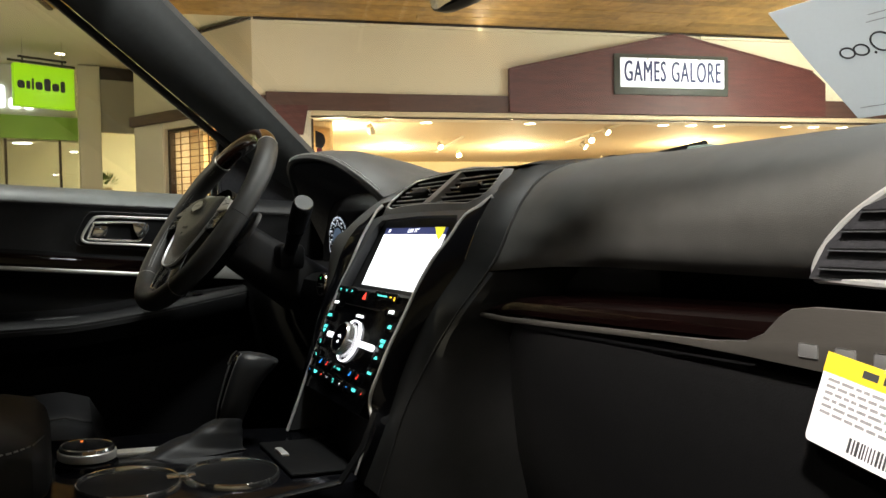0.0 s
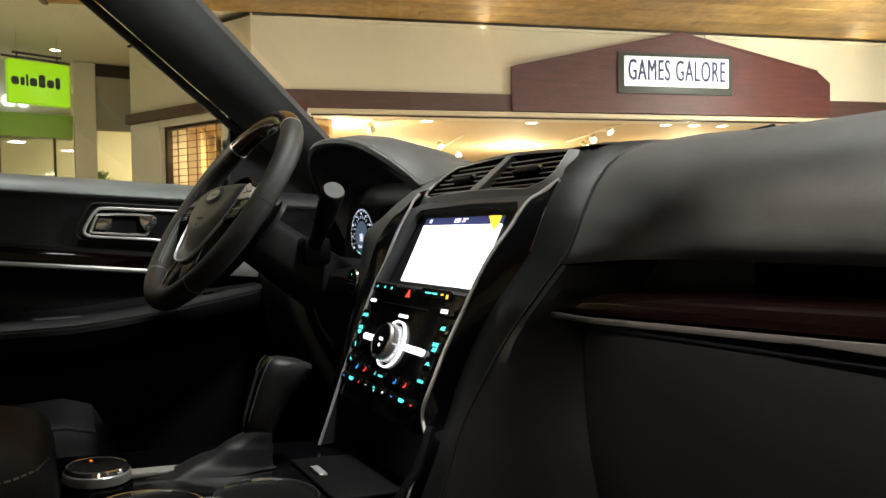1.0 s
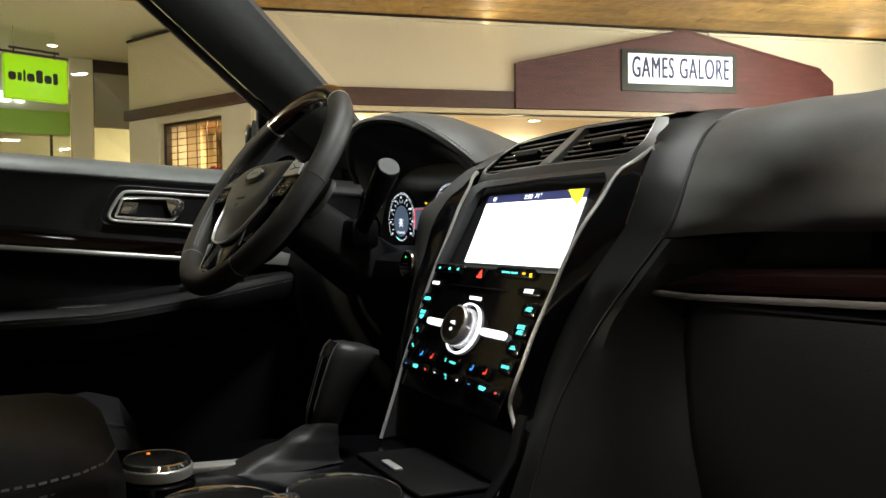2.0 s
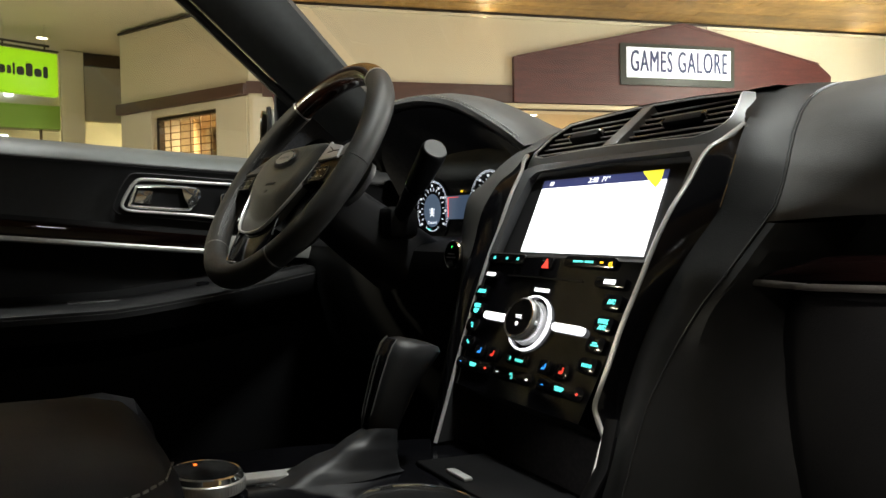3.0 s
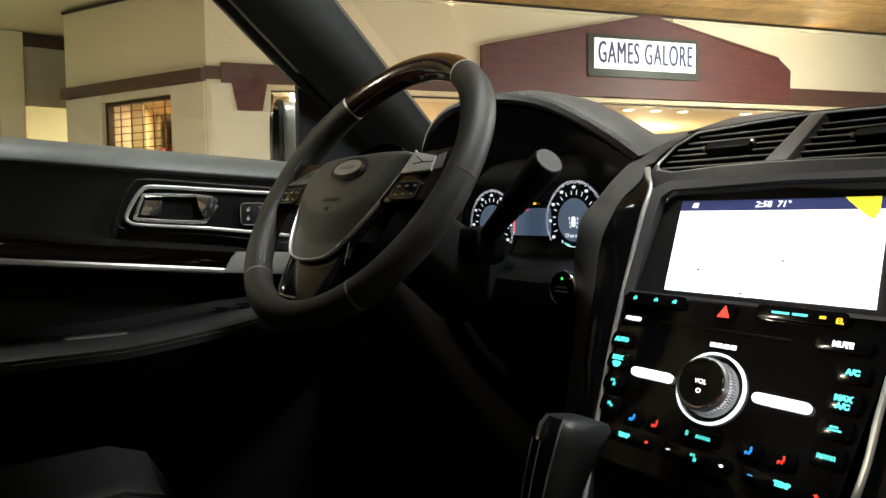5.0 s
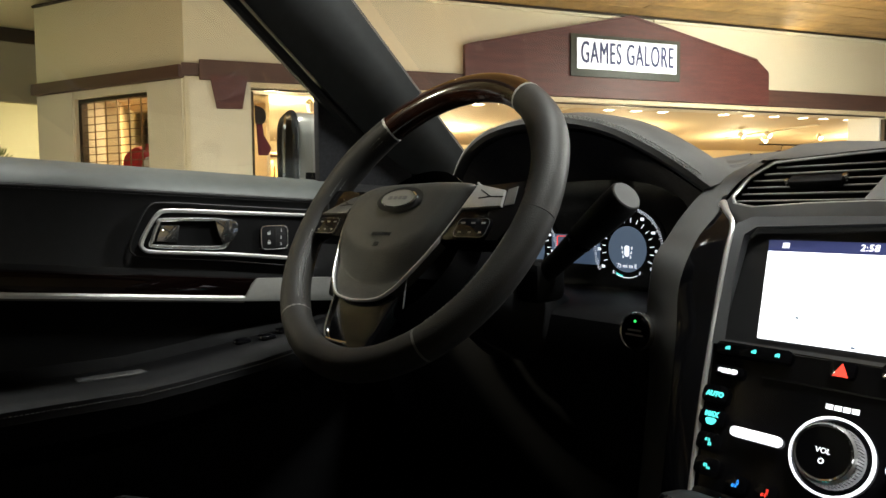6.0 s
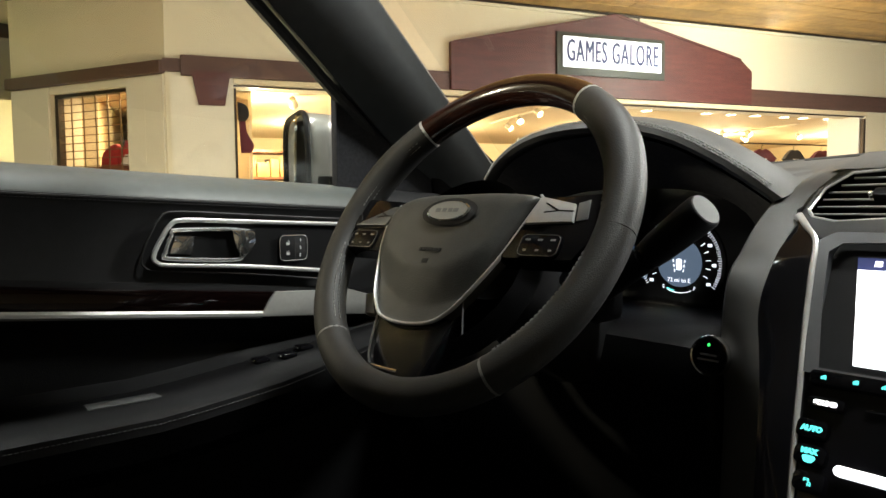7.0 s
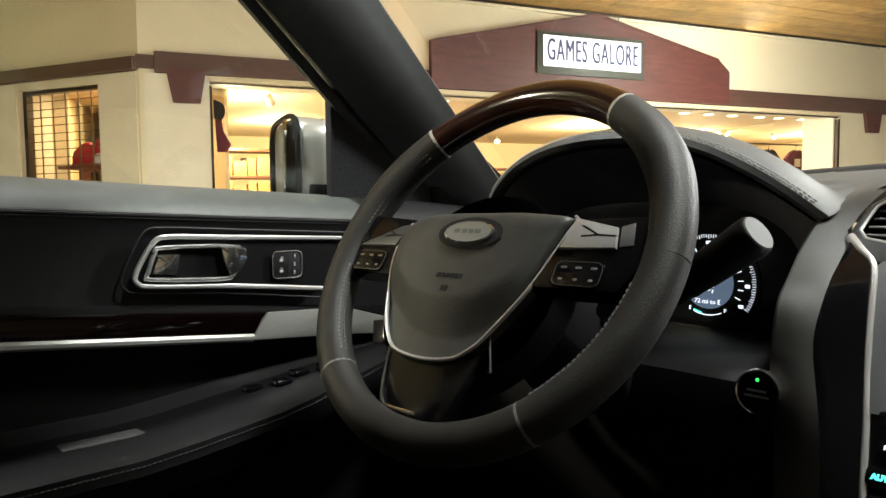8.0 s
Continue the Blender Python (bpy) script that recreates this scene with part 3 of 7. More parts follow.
# pillar tiles between window and opening, and on the slanted wall
def tiles(m, a0, a1, z0, z1, w, h, y, sign, name):
    """Cream wall tiles with recessed joints, hung in front of a wall."""
    base = thing(name, "cream stone wall tiles with thin joints", "wall", kind="structure")
    count = max(1, round((a1 - a0) / w))
    ww = (a1 - a0) / count
    rows = max(1, round((z1 - z0) / h))
    hh = (z1 - z0) / rows
    data = None
    for i in range(count):
        for j in range(rows):
            if data is None:
                o = part("tile", box(bm_new(), (0, 0, 0), (ww - 0.0009, 0.012, hh - 0.0009)), STONE, base)
                data = o.data
            o2 = bpy.data.objects.new("tile", data)
            scene.collection.objects.link(o2)
            o2.parent = base
            local = Vector((a0 + i * ww + 0.00045, y if sign > 0 else y - 0.012, z0 + j * hh + 0.00045))
            place = FULL @ m @ local
            o2.matrix_basis = Matrix.Translation(place - m.to_3x3() @ (Vector((0, 0, FULL.translation.z)))) @ m.to_3x3().to_4x4()
    bpy.data.objects.remove(o)


TILES = [(MALL, 0.03, 0.50, 0.2, 2.23, 0.235, 0.36, -0.002, -1, "wall_tiles_jamb"),
         (SIDE, 0.02, 0.41, 0.2, 2.24, 0.20, 0.36, 0.002, 1, "wall_tiles_corner"),
         (SIDE, 1.34, 1.82, 0.2, 2.24, 0.24, 0.36, 0.002, 1, "wall_tiles_end")]


# ---- inside the games shop ----
def shop_interior():
    bm = bm_new()
    box(bm, (-0.6, 5.5, FLOOR), (11.5, 5.6, 2.5))
    structure("wall_shop_back", bm, SHOPWALL, "warm tan back wall of the shop", MALL)
    structure("wall_shop_side", box(bm_new(), (-0.75, 1.2, FLOOR), (-0.6, 5.5, 2.5)), SHOPWALL, "warm tan side wall of the shop", MALL)
    structure("wall_shop_end", box(bm_new(), (11.4, 0.3, FLOOR), (11.5, 5.5, 2.5)), SHOPWALL, "warm tan end wall of the shop", MALL)
    plan = [(0.0, 0.3), (11.5, 0.3), (11.5, 5.6), (-0.7, 5.6), (-0.7, 1.1)]
    structure("ceiling_shop", prism(bm_new(), plan, 2.30, 2.38), SHOPCEIL, "tan textured ceiling of the shop", MALL)
    structure("floor_shop", prism(bm_new(), plan, FLOOR, FLOOR + 0.01), SHOPFLOOR, "brown carpet of the shop", MALL)
    structure("pillar_white", box(bm_new(), (7.545, 0.055, FLOOR), (7.589, 0.475, 2.298), 0.004), WHITEWALL, "bright white return wall beside the shop opening", MALL)


shop_interior()


def downlight(a, b):
    t = thing("downlight", "round recessed downlight, lit, in the tan ceiling", "downlight", "downlights along the shop front")
    at = MALL @ Matrix.Translation((a, b, 2.298))
    part("ring", lathe(bm_new(), [(0.085, 0.0), (0.085, -0.006), (0.065, -0.008), (0.062, 0.0)], at, 20), CREAM, t)
    part("lens", disc(bm_new(), 0.062, -0.004, at, 20), DOWNLIGHT, t, "lit lens")


DOWN_A = (1.75, 2.93, 4.55, 4.91, 5.28, 6.17, 6.55, 6.95, 7.42, 7.75, 8.19)
for a in DOWN_A:
    downlight(a, 1.02)


def track_spot(a, b, z, yaw, lit=True):
    t = thing("track_spotlight", "small white spotlight on a ceiling track, lit", "spotlight", "track spotlights in the shop")
    at = MALL @ Matrix.Translation((a, b, z)) @ pose(0, 0, 0, 125, 0, yaw)
    part("can", lathe(bm_new(), [(0.0, -0.055), (0.03, -0.05), (0.036, 0.0), (0.044, 0.05), (0.04, 0.05), (0.034, 0.02)], at, 16), CREAM, t)
    part("lens", disc(bm_new(), 0.036, 0.03, at, 16), SPOTLENS, t, "lit lens")
    part("stem", sweep(bm_new(), [(a, b, z), (a, b, 2.30)], 0.006, sides=6, up=(1, 0, 0)), CREAM, t, m=MALL)
    return t


for a, b, z, yaw in ((3.9, 1.15, 2.24, 20), (3.95, 1.7, 2.22, -10), (4.1, 2.3, 2.21, 30), (2.65, 3.5, 2.22, 0), (1.15, 1.1, 2.23, 160), (7.65, 2.35, 2.22, 15),
                    (5.2, 4.2, 2.22, -20), (8.0, 2.2, 2.22, 0), (8.6, 2.9, 2.22, 10), (9.2, 2.4, 2.23, -15), (2.2, 2.6, 2.23, 10), (6.4, 3.6, 2.2, 0)):
    track_spot(a, b, z, yaw)
for a, b in ((3.98, 1.7), (8.2, 2.4), (2.4, 3.0)):
    structure("trim_light_track", box(bm_new(), (a - 0.02, b - 0.9, 2.278), (a + 0.02, b + 0.9, 2.298)), CREAM, "white ceiling track of the spotlights", MALL)


def jersey(a, b, z, cloth, yaw=0.0):
    """A sports shirt on a hanger, seen from its front."""
    t = thing("hanging_shirt", "dark sports shirt on a hanger with a pale number patch", "shirt", "shirts hung in the shop")
    m = MALL @ Matrix.Translation((a, b, z)) @ pose(0, 0, 0, 0, 0, yaw) @ Matrix(((1, 0, 0, 0), (0, 0, 1, 0), (0, 1, 0, 0), (0, 0, 0, 1))) @ Matrix.Scale(0.85, 4)
    out = [(-0.06, 0.0), (-0.13, -0.03), (-0.27, -0.16), (-0.21, -0.24), (-0.16, -0.19), (-0.17, -0.62), (0.17, -0.62), (0.16, -0.19), (0.21, -0.24), (0.27, -0.16), (0.13, -0.03), (0.06, 0.0), (0.0, -0.03)]
    part("shirt", prism(bm_new(), out, -0.04, 0.04, m=m, bev=0.015), cloth, t)
    part("patch", box(bm_new(), (-0.07, -0.30, -0.047), (0.07, -0.16, -0.042), m=m), WHITECLOTH, t, "pale number patch")
    hook = smooth([(0, 0.0, 0), (0, 0.05, 0), (0.025, 0.075, 0), (0.0, 0.10, 0), (-0.02, 0.085, 0)], 4)
    part("hanger", sweep(bm_new(), [m @ p for p in hook], 0.004, sides=6, up=(1, 0.3, 0.2)), BRONZE, t, "wire hanger")
    return t


for k, (a, b) in enumerate(((8.10, 2.05), (8.72, 2.05), (9.28, 2.05), (9.85, 2.1))):
    jersey(a, b, 1.98, (MAROONCLOTH, BLACKCLOTH)[k % 2], (-8, 6, 0, 10)[k])
structure("trim_hanging_rail", sweep(bm_new(), [(7.7, 2.05, 2.06), (10.3, 2.05, 2.06)], 0.012, sides=8), BRONZE, "dark rail that carries the shirts", MALL)


def stocking(a, b, z):
    t = thing("hanging_banner", "maroon and black team pennant hung at the shop opening", "pennant")
    sw = Matrix(((1, 0, 0, 0), (0, 0, 1, 0), (0, 1, 0, 0), (0, 0, 0, 1)))
    part("top", prism(bm_new(), [(p.x, p.y) for p in smooth([(a, z, 0), (a + 0.07, z - 0.03, 0), (a + 0.09, z - 0.10, 0), (a + 0.06, z - 0.16, 0), (a, z - 0.15, 0)], 3)], b, b + 0.03, m=sw), BLACKCLOTH, t, "black top", m=MALL)
    part("body", prism(bm_new(), [(a + 0.01, z - 0.16), (a + 0.06, z - 0.165), (a + 0.07, z - 0.25), (a + 0.13, z - 0.36), (a + 0.10, z - 0.42), (a + 0.02, z - 0.42)], b, b + 0.03, m=sw), MAROONCLOTH, t, "maroon lower part", m=MALL)


stocking(0.545, 0.12, 2.07)


def shelf_unit(a0, a1, b, group):
    """A low shelf with boxed goods."""
    t = thing("display_shelf", "low reddish wooden shelf with boxed goods", "shelf")
    for z in (1.25, 1.52, 1.80):
        part("board", box(bm_new(), (a0, b, z - 0.03), (a1, b + 0.35, z), 0.004), SHELFWOOD, t, m=MALL)
    for a in (a0, a1 - 0.03):
        part("side", box(bm_new(), (a, b, FLOOR + 0.011), (a + 0.03, b + 0.35, 1.80)), SHELFWOOD, t, m=MALL)
    g = random.Random(int(a0 * 10))
    x = a0 + 0.05
    while x < a1 - 0.15:
        w, h = g.uniform(0.08, 0.18), g.uniform(0.12, 0.22)
        for z in (1.25, 1.52):
            o = thing("goods_box", "small tan and yellow packaged goods", "box", group)
            part("carton", box(bm_new(), (x, b + 0.02, z + 0.001), (x + w, b + 0.25, z + h), 0.004), TANBOX, o, m=MALL)
        x += w + 0.015


shelf_unit(0.62, 2.2, 1.6, "goods on the shelf")
shelf_unit(3.0, 6.2, 4.6, "goods on the back shelf")


def poster(a, z, w, h, b=5.49):
    t = thing("framed_picture", "small pale framed picture on the shop wall", "picture", "pictures on the shop wall")
    part("frame", box(bm_new(), (a, b - 0.02, z), (a + w, b, z + h), 0.004), BRONZE, t, m=MALL)
    part("sheet", box(bm_new(), (a + 0.03, b - 0.025, z + 0.03), (a + w - 0.03, b - 0.021, z + h - 0.03)), WHITECLOTH, t, m=MALL)


for a, z in ((0.7, 1.75), (1.35, 1.7), (2.0, 1.72), (2.7, 1.72), (3.4, 1.7), (4.2, 1.75), (5.1, 1.72)):
    poster(a, z, 0.32, 0.26)


# ---- grilled window in the slanted wall ----
def grille_window():
    t = thing("window_1", "shop window behind a bronze roll-down wire grille", "window", kind="structure")
    bm = bm_new()
    box(bm, (0.42, -0.10, 2.15), (1.33, -0.04, 2.18))
    box(bm, (0.42, -0.10, 0.5), (0.45, -0.04, 2.148))
    box(bm, (1.29, -0.10, 0.5), (1.33, -0.04, 2.148))
    part("window_frame", bm, BRONZE, t, m=SIDE)
    for k in range(5):
        a = 0.58 + k * 0.145
        part("upright", sweep(bm_new(), [(a, -0.07, 0.5), (a, -0.07, 2.15)], 0.006, sides=6, up=(1, 0, 0)), WIRE, t, m=SIDE)
    for k in range(22):
        z = 2.09 - k * 0.066
        part("wire", sweep(bm_new(), [(0.45, -0.072, z), (1.29, -0.072, z)], 0.0035, sides=5), WIRE, t, m=SIDE)
    structure("wall_window_box", box(bm_new(), (0.2, -1.25, FLOOR), (1.7, -1.2, 2.3)), SHOPWALL, "warm lit back of the display window", SIDE)
    structure("ceiling_window_box", box(bm_new(), (0.2, -1.2, 2.22), (1.7, -0.3, 2.28)), SHOPCEIL, "ceiling of the display window", SIDE)
    structure("floor_window_box", box(bm_new(), (0.2, -1.2, 1.20), (1.7, -0.3, 1.25)), SHELFWOOD, "platform of the display window", SIDE)


grille_window()
lamp("window_display_lamp", "AREA", SIDE @ Vector((0.9, -0.7, 2.2)), 28, (1.0, 0.74, 0.38), 0.3)


def cloth_pile(s, y, z, w, h, cloth, seed, label):
    """A heap of folded cloth with an uneven outline."""
    t = thing("folded_shirts", label, "clothing", "clothes in the display window")
    bm = bm_new()
    bmesh.ops.create_icosphere(bm, subdivisions=3, radius=1.0)
    for v in bm.verts:
        n = noise.noise(v.co * 2.2 + Vector((seed, 0, 0)))
        v.co = Vector((v.co.x * w * (1 + 0.3 * n), v.co.y * 0.12, max(-0.2, v.co.z) * h * (1 + 0.45 * n)))
    bm.transform(Matrix.Translation((s, y, z + 0.2 * h)))
    part("heap", bm, cloth, t, m=SIDE)


cloth_pile(0.66, -0.27, 1.56, 0.17, 0.17, REDCLOTH, 1, "heap of red shirts in the display window")
cloth_pile(0.86, -0.27, 1.56, 0.15, 0.15, REDCLOTH, 5, "heap of red shirts in the display window")
cloth_pile(0.60, -0.20, 1.56, 0.04, 0.08, WHITECLOTH, 9, "white cloth among the red shirts")
t = thing("display_card", "red and white card standing in the display window", "card")
part("sheet", box(bm_new(), (0.46, -0.40, 1.70), (0.66, -0.38, 1.86)), REDCLOTH, t, m=SIDE)
part("band", box(bm_new(), (0.46, -0.378, 1.745), (0.66, -0.375, 1.81)), WHITECLOTH, t, m=SIDE)
t = thing("display_stand", "wooden stand under the red shirts", "stand")
part("top", box(bm_new(), (0.46, -0.45, 1.53), (1.06, -0.12, 1.56), 0.004), SHELFWOOD, t, m=SIDE)
for s in (0.48, 1.01):
    part("leg", box(bm_new(), (s, -0.40, 1.25), (s + 0.03, -0.31, 1.53)), SHELFWOOD, t, m=SIDE)


# ---- the recess with the green shop ----
def recess():
    bm = box(bm_new(), (-8.30, 0.56, 2.33), (-8.22, 2.2, CEIL - 0.12))
    structure("wall_bulkhead", bm, GREYPANEL, "grey painted bulkhead panel over a lit passage")
    # solid dark strip in place of the shade above the panel
    bm = box(bm_new(), (-8.27, 0.56, CEIL - 0.12), (-8.2, 2.2, CEIL + 0.02))
    structure("trim_bulkhead_gap", bm, BRONZE, "dark strip drawn for the shaded gap above the bulkhead panel")
    bm = bm_new()
    box(bm, (-8.42, 0.33, FLOOR), (-8.18, 0.555, CEIL + 0.02), 0.006)
    structure("pillar_recess", bm, STONE, "cream square pillar beside the green shop")
    structure("wall_passage", box(bm_new(), (-11.2, -3.0, FLOOR), (-11.1, 3.2, CEIL + 0.02)), PASTEL, "pale wall at the back of the passage and shop")
    structure("wall_passage_side", box(bm_new(), (-11.1, 2.4, FLOOR), (-7.2, 2.5, CEIL + 0.02)), SHOPWALL, "warm wall of the side passage")
    bm = bm_new()
    box(bm, (-8.62, -3.0, 2.24), (-8.50, 0.32, CEIL + 0.02))
    structure("wall_green_shop", bm, PASTEL, "white facade over the green shop")
    bm = box(bm_new(), (-8.49, -3.0, 2.24), (-8.40, 0.325, 2.50), 0.004)
    structure("trim_green_fascia", bm, GREENFASCIA, "green fascia band of the phone shop")
    for y in (-1.9, -1.1, -0.42, 0.12):
        structure("trim_shop_mullion", box(bm_new(), (-8.50, y, FLOOR), (-8.46, y + 0.03, 2.238)), BRONZE, "dark mullion of the shop window")
    g = box(bm_new(), (-8.485, -3.0, FLOOR), (-8.478, 0.32, 2.235))
    pane = structure("window_shop_pane", g, SHOPGLASS, "clear glass front of the green shop")
    pane.visible_shadow = False


recess()
lamp("green_shop_lamp", "AREA", (-9.8, -0.8, CEIL - 0.1), 150, (1.0, 0.86, 0.62), 0.5)
lamp("passage_lamp", "AREA", (-9.6, 1.4, CEIL - 0.1), 110, (1.0, 0.82, 0.45), 0.4)


def round_light(x, y, z):
    t = thing("ceiling_light", "round lit ceiling light", "ceiling light", "ceiling lights in the recess")
    at = Matrix.Translation((x, y, z))
    part("ring", lathe(bm_new(), [(0.07, 0.0), (0.07, -0.008), (0.05, -0.01), (0.05, 0.0)], at, 16), CREAM, t)
    part("lens", disc(bm_new(), 0.05, -0.006, at, 16), DOWNLIGHT, t, "lit lens")


round_light(-7.75, 0.15, CEIL + 0.03)
for x, y in ((-9.3, -0.35), (-9.3, 0.05), (-9.6, -0.9), (-10.0, 0.15), (-9.0, -1.4)):
    round_light(x, y, 2.75)
structure("ceiling_green_shop", box(bm_new(), (-11.1, -3.0, 2.75), (-8.63, 0.6, 2.80)), PASTEL, "pale ceiling of the green shop")


def hanging_sign():
    t = thing("hanging_sign", "lit lime green hanging shop sign with black lettering shapes", "sign")
    m = frame_of((-7.2, -0.015, 2.61), Vector((-0.12, 0.515, 0)), (0, 0, 1))
    part("box", box(bm_new(), (-0.268, -0.205, -0.05), (0.268, 0.205, 0.05), 0.008), GREENSIGN, t, m=m)
    x = -0.24
    for w, h, dy in ((0.055, 0.06, 0), (0.03, 0.06, 0), (0.016, 0.085, 0.012), (0.055, 0.06, 0), (0.05, 0.095, 0.018), (0.055, 0.06, 0), (0.035, 0.085, 0.012)):
        part("lettering", prism(bm_new(), rounded(w * 1.15, h * 1.3, min(w, h) * 0.42, 4, x + w * 0.575, dy), 0.0505, 0.054, m=m), BLACKLETTER, t, "black lettering shape")
        x += w * 1.15 + 0.013
    for yy, x0, x1 in ((0.235, -0.31, 0.29), (0.278, -0.22, 0.21)):
        part("bar", sweep(bm_new(), [m @ Vector((x0, yy, 0)), m @ Vector((x1, yy, 0))], 0.012, sides=6), BRONZE, t, "dark hanging bar")
    for xx in (-0.18, 0.17):
        part("hanger_rod", sweep(bm_new(), [m @ Vector((xx, 0.2, 0)), m @ Vector((xx, 0.28, 0))], 0.009, sides=6, up=(1, 0, 0)), BRONZE, t, "short hanging rod")
        part("hanger_wire", sweep(bm_new(), [m @ Vector((xx, 0.28, 0)), m @ Vector((xx, CEIL + 0.03 - 2.61, 0))], 0.003, sides=5, up=(1, 0, 0)), GREYPANEL, t, "thin hanging wire")


hanging_sign()


def facade_letters():
    t = thing("facade_sign", "glowing white lettering shapes on the facade of the green shop", "sign")
    for k, (y, w, h) in enumerate(((-1.0, 0.12, 0.18), (-0.82, 0.07, 0.18), (-0.70, 0.05, 0.28), (-0.60, 0.12, 0.18), (-0.44, 0.10, 0.26), (-0.30, 0.12, 0.12), (-0.16, 0.10, 0.10))):
        m = frame_of((-8.49, y, 2.58 + h / 2), (0, 1, 0), (0, 0, 1))
        part("lettering", prism(bm_new(), rounded(w, h, 0.035), 0.0, 0.02, m=m), LITLETTER, t)


facade_letters()


def plant(x, y, z):
    t = thing("potted_plant", "small leafy green plant behind the shop glass", "plant")
    g = random.Random(3)
    bm = bm_new()
    for k in range(60):
        a, tilt = g.uniform(0, 6.28), g.uniform(0.2, 1.2)
        d = Vector((math.cos(a) * math.sin(tilt), math.sin(a) * math.sin(tilt), math.cos(tilt)))
        p = Vector((x, y, z)) + d * g.uniform(0.05, 0.15)
        s = Vector((-d.y, d.x, 0.2)).normalized() * 0.018
        q = p + d * 0.09
        bm.faces.new([bm.verts.new(c) for c in (p, (p + q) / 2 + s, q, (p + q) / 2 - s)])
    part("leaves", bm, PLANT, t)
    part("pot", lathe(bm_new(), [(0.0, -0.16), (0.07, -0.16), (0.09, 0.0), (0.08, 0.0)], Matrix.Translation((x, y, z)), 16), STONE, t, "cream pot")
    part("stand", box(bm_new(), (x - 0.12, y - 0.12, FLOOR), (x + 0.12, y + 0.12, z - 0.16), 0.01), STONE, t)


plant(-8.9, 0.62, 1.72)


# ---- the car: shell ----
def pillar_front(z):
    f = (z - 1.2) / 0.4
    return Vector((-0.660 + 0.035 * f, 0.560 - 0.430 * f, z))


def pillar_rear(z):
    f = (z - 1.3) / 0.2
    return Vector((-0.697 + 0.048 * f, 0.325 - 0.260 * f, z))


def car_shell():
    t = thing("car_cabin", "dark interior shell of a parked sport utility car", "car cabin", kind="structure")
    # windscreen pillar trim on the driver's side
    rings = []
    for k in range(14):
        z = 1.16 + 0.48 * k / 13
        f, r = pillar_front(z), pillar_rear(z)
        w = r - f
        inward = Vector((0.35, -0.55, 0.2)).normalized()
        rings.append([f + Vector((-0.02, 0.012, 0.012)), f + Vector((0.0, 0.0, 0.0)), f + w * 0.16 + inward * 0.008, f + w * 0.30 + inward * 0.018, f + w * 0.65 + inward * 0.020, r + inward * 0.004, r + Vector((-0.025, 0.01, 0.0)), f + w * 0.5 - inward * 0.03])
    part("pillar", loft(bm_new(), rings, True, True), PILLARTRIM, t, "black grained windscreen pillar trim")
    # flared foot of the pillar beside the sail panel
    rows = []
    for k in range(9):
        z = 1.18 + 0.19 * k / 8
        y0, y1 = 0.425 - 0.02 * k / 8 - 0.05 * max(0.0, (z - 1.30) / 0.07) ** 2, 0.66 - 1.55 * (z - 1.18)
        rows.append([Vector((-0.712, y0, z)), Vector((-0.700, y0 + 0.002, z)), Vector((-0.693, y0 + 0.012, z)), Vector((-0.688 + 0.04 * (z - 1.2), (y0 + y1) / 2 + 0.01, z)), Vector((-0.690 + 0.1 * (z - 1.2), max(y1, y0 + 0.03), z))])
    part("pillar_foot", loft(bm_new(), rows), HARD, t)
    # rubber seal of the door along the pillar
    part("door_seal", sweep(bm_new(), [pillar_rear(1.16 + 0.46 * k / 10) + Vector((-0.012, -0.012, 0.0)) for k in range(11)], 0.008, sides=8), RUBBER, t, "black rubber door seal")
    # mirror image of the pillar on the passenger side
    bm = loft(bm_new(), [[Vector((-p.x, p.y, p.z)) for p in ring] for ring in rings], True, True)
    part("pillar", bm, PILLARTRIM, t, "black grained windscreen pillar trim")
    # roof lining, header, floor, firewall, rear
    bm = bm_new()
    prism(bm, [(-0.72, -2.4), (0.72, -2.4), (0.72, 0.02)] + [(0.68 * k / 6, 0.03 + 0.20 * (1 - (k / 6) ** 2)) for k in range(6, -7, -1)] + [(-0.70, 0.02)], 1.66, 1.70)
    part("roof", bm, HEADLINER, t, "grey cloth roof lining")
    part("floor_pan", box(bm_new(), (-0.80, -2.4, 0.42), (0.72, 0.80, 0.46)), CARPET, t, "black carpeted floor")
    part("firewall", box(bm_new(), (-0.80, 0.74, 0.46), (0.76, 0.80, 1.15)), CARPET, t)
    part("stack_core", box(bm_new(), (-0.10, 0.33, 0.60), (0.11, 0.62, 1.10)), CARPET, t)
    part("kick_panel", box(bm_new(), (-0.80, 0.56, 0.46), (-0.70, 0.74, 1.19)), CARPET, t)
    part("kick_panel", box(bm_new(), (0.70, 0.56, 0.46), (0.76, 0.74, 1.19)), CARPET, t)
    part("rear_wall", box(bm_new(), (-0.78, -2.45, 0.46), (0.74, -2.40, 1.66)), DARK, t)
    # unseen closing panels, raised to the roof to block light from behind
    part("rear_side", box(bm_new(), (-0.82, -2.40, 0.46), (-0.78, -0.72, 1.66)), DARK, t)
    part("rear_side", box(bm_new(), (0.74, -2.40, 0.46), (0.78, -0.95, 1.66)), DARK, t)
    part("middle_pillar", box(bm_new(), (-0.80, -0.85, 1.20), (-0.70, -0.70, 1.66), 0.02), SOFT, t)
    part("middle_pillar", box(bm_new(), (0.70, -1.05, 0.46), (0.80, -0.92, 1.66), 0.02), SOFT, t)
    # windscreen
    rows = []
    for k in range(9):
        z = 1.20 + 0.44 * k / 8
        row = []
        for j in range(17):
            s = -1 + 2 * j / 16
            e = pillar_front(z)
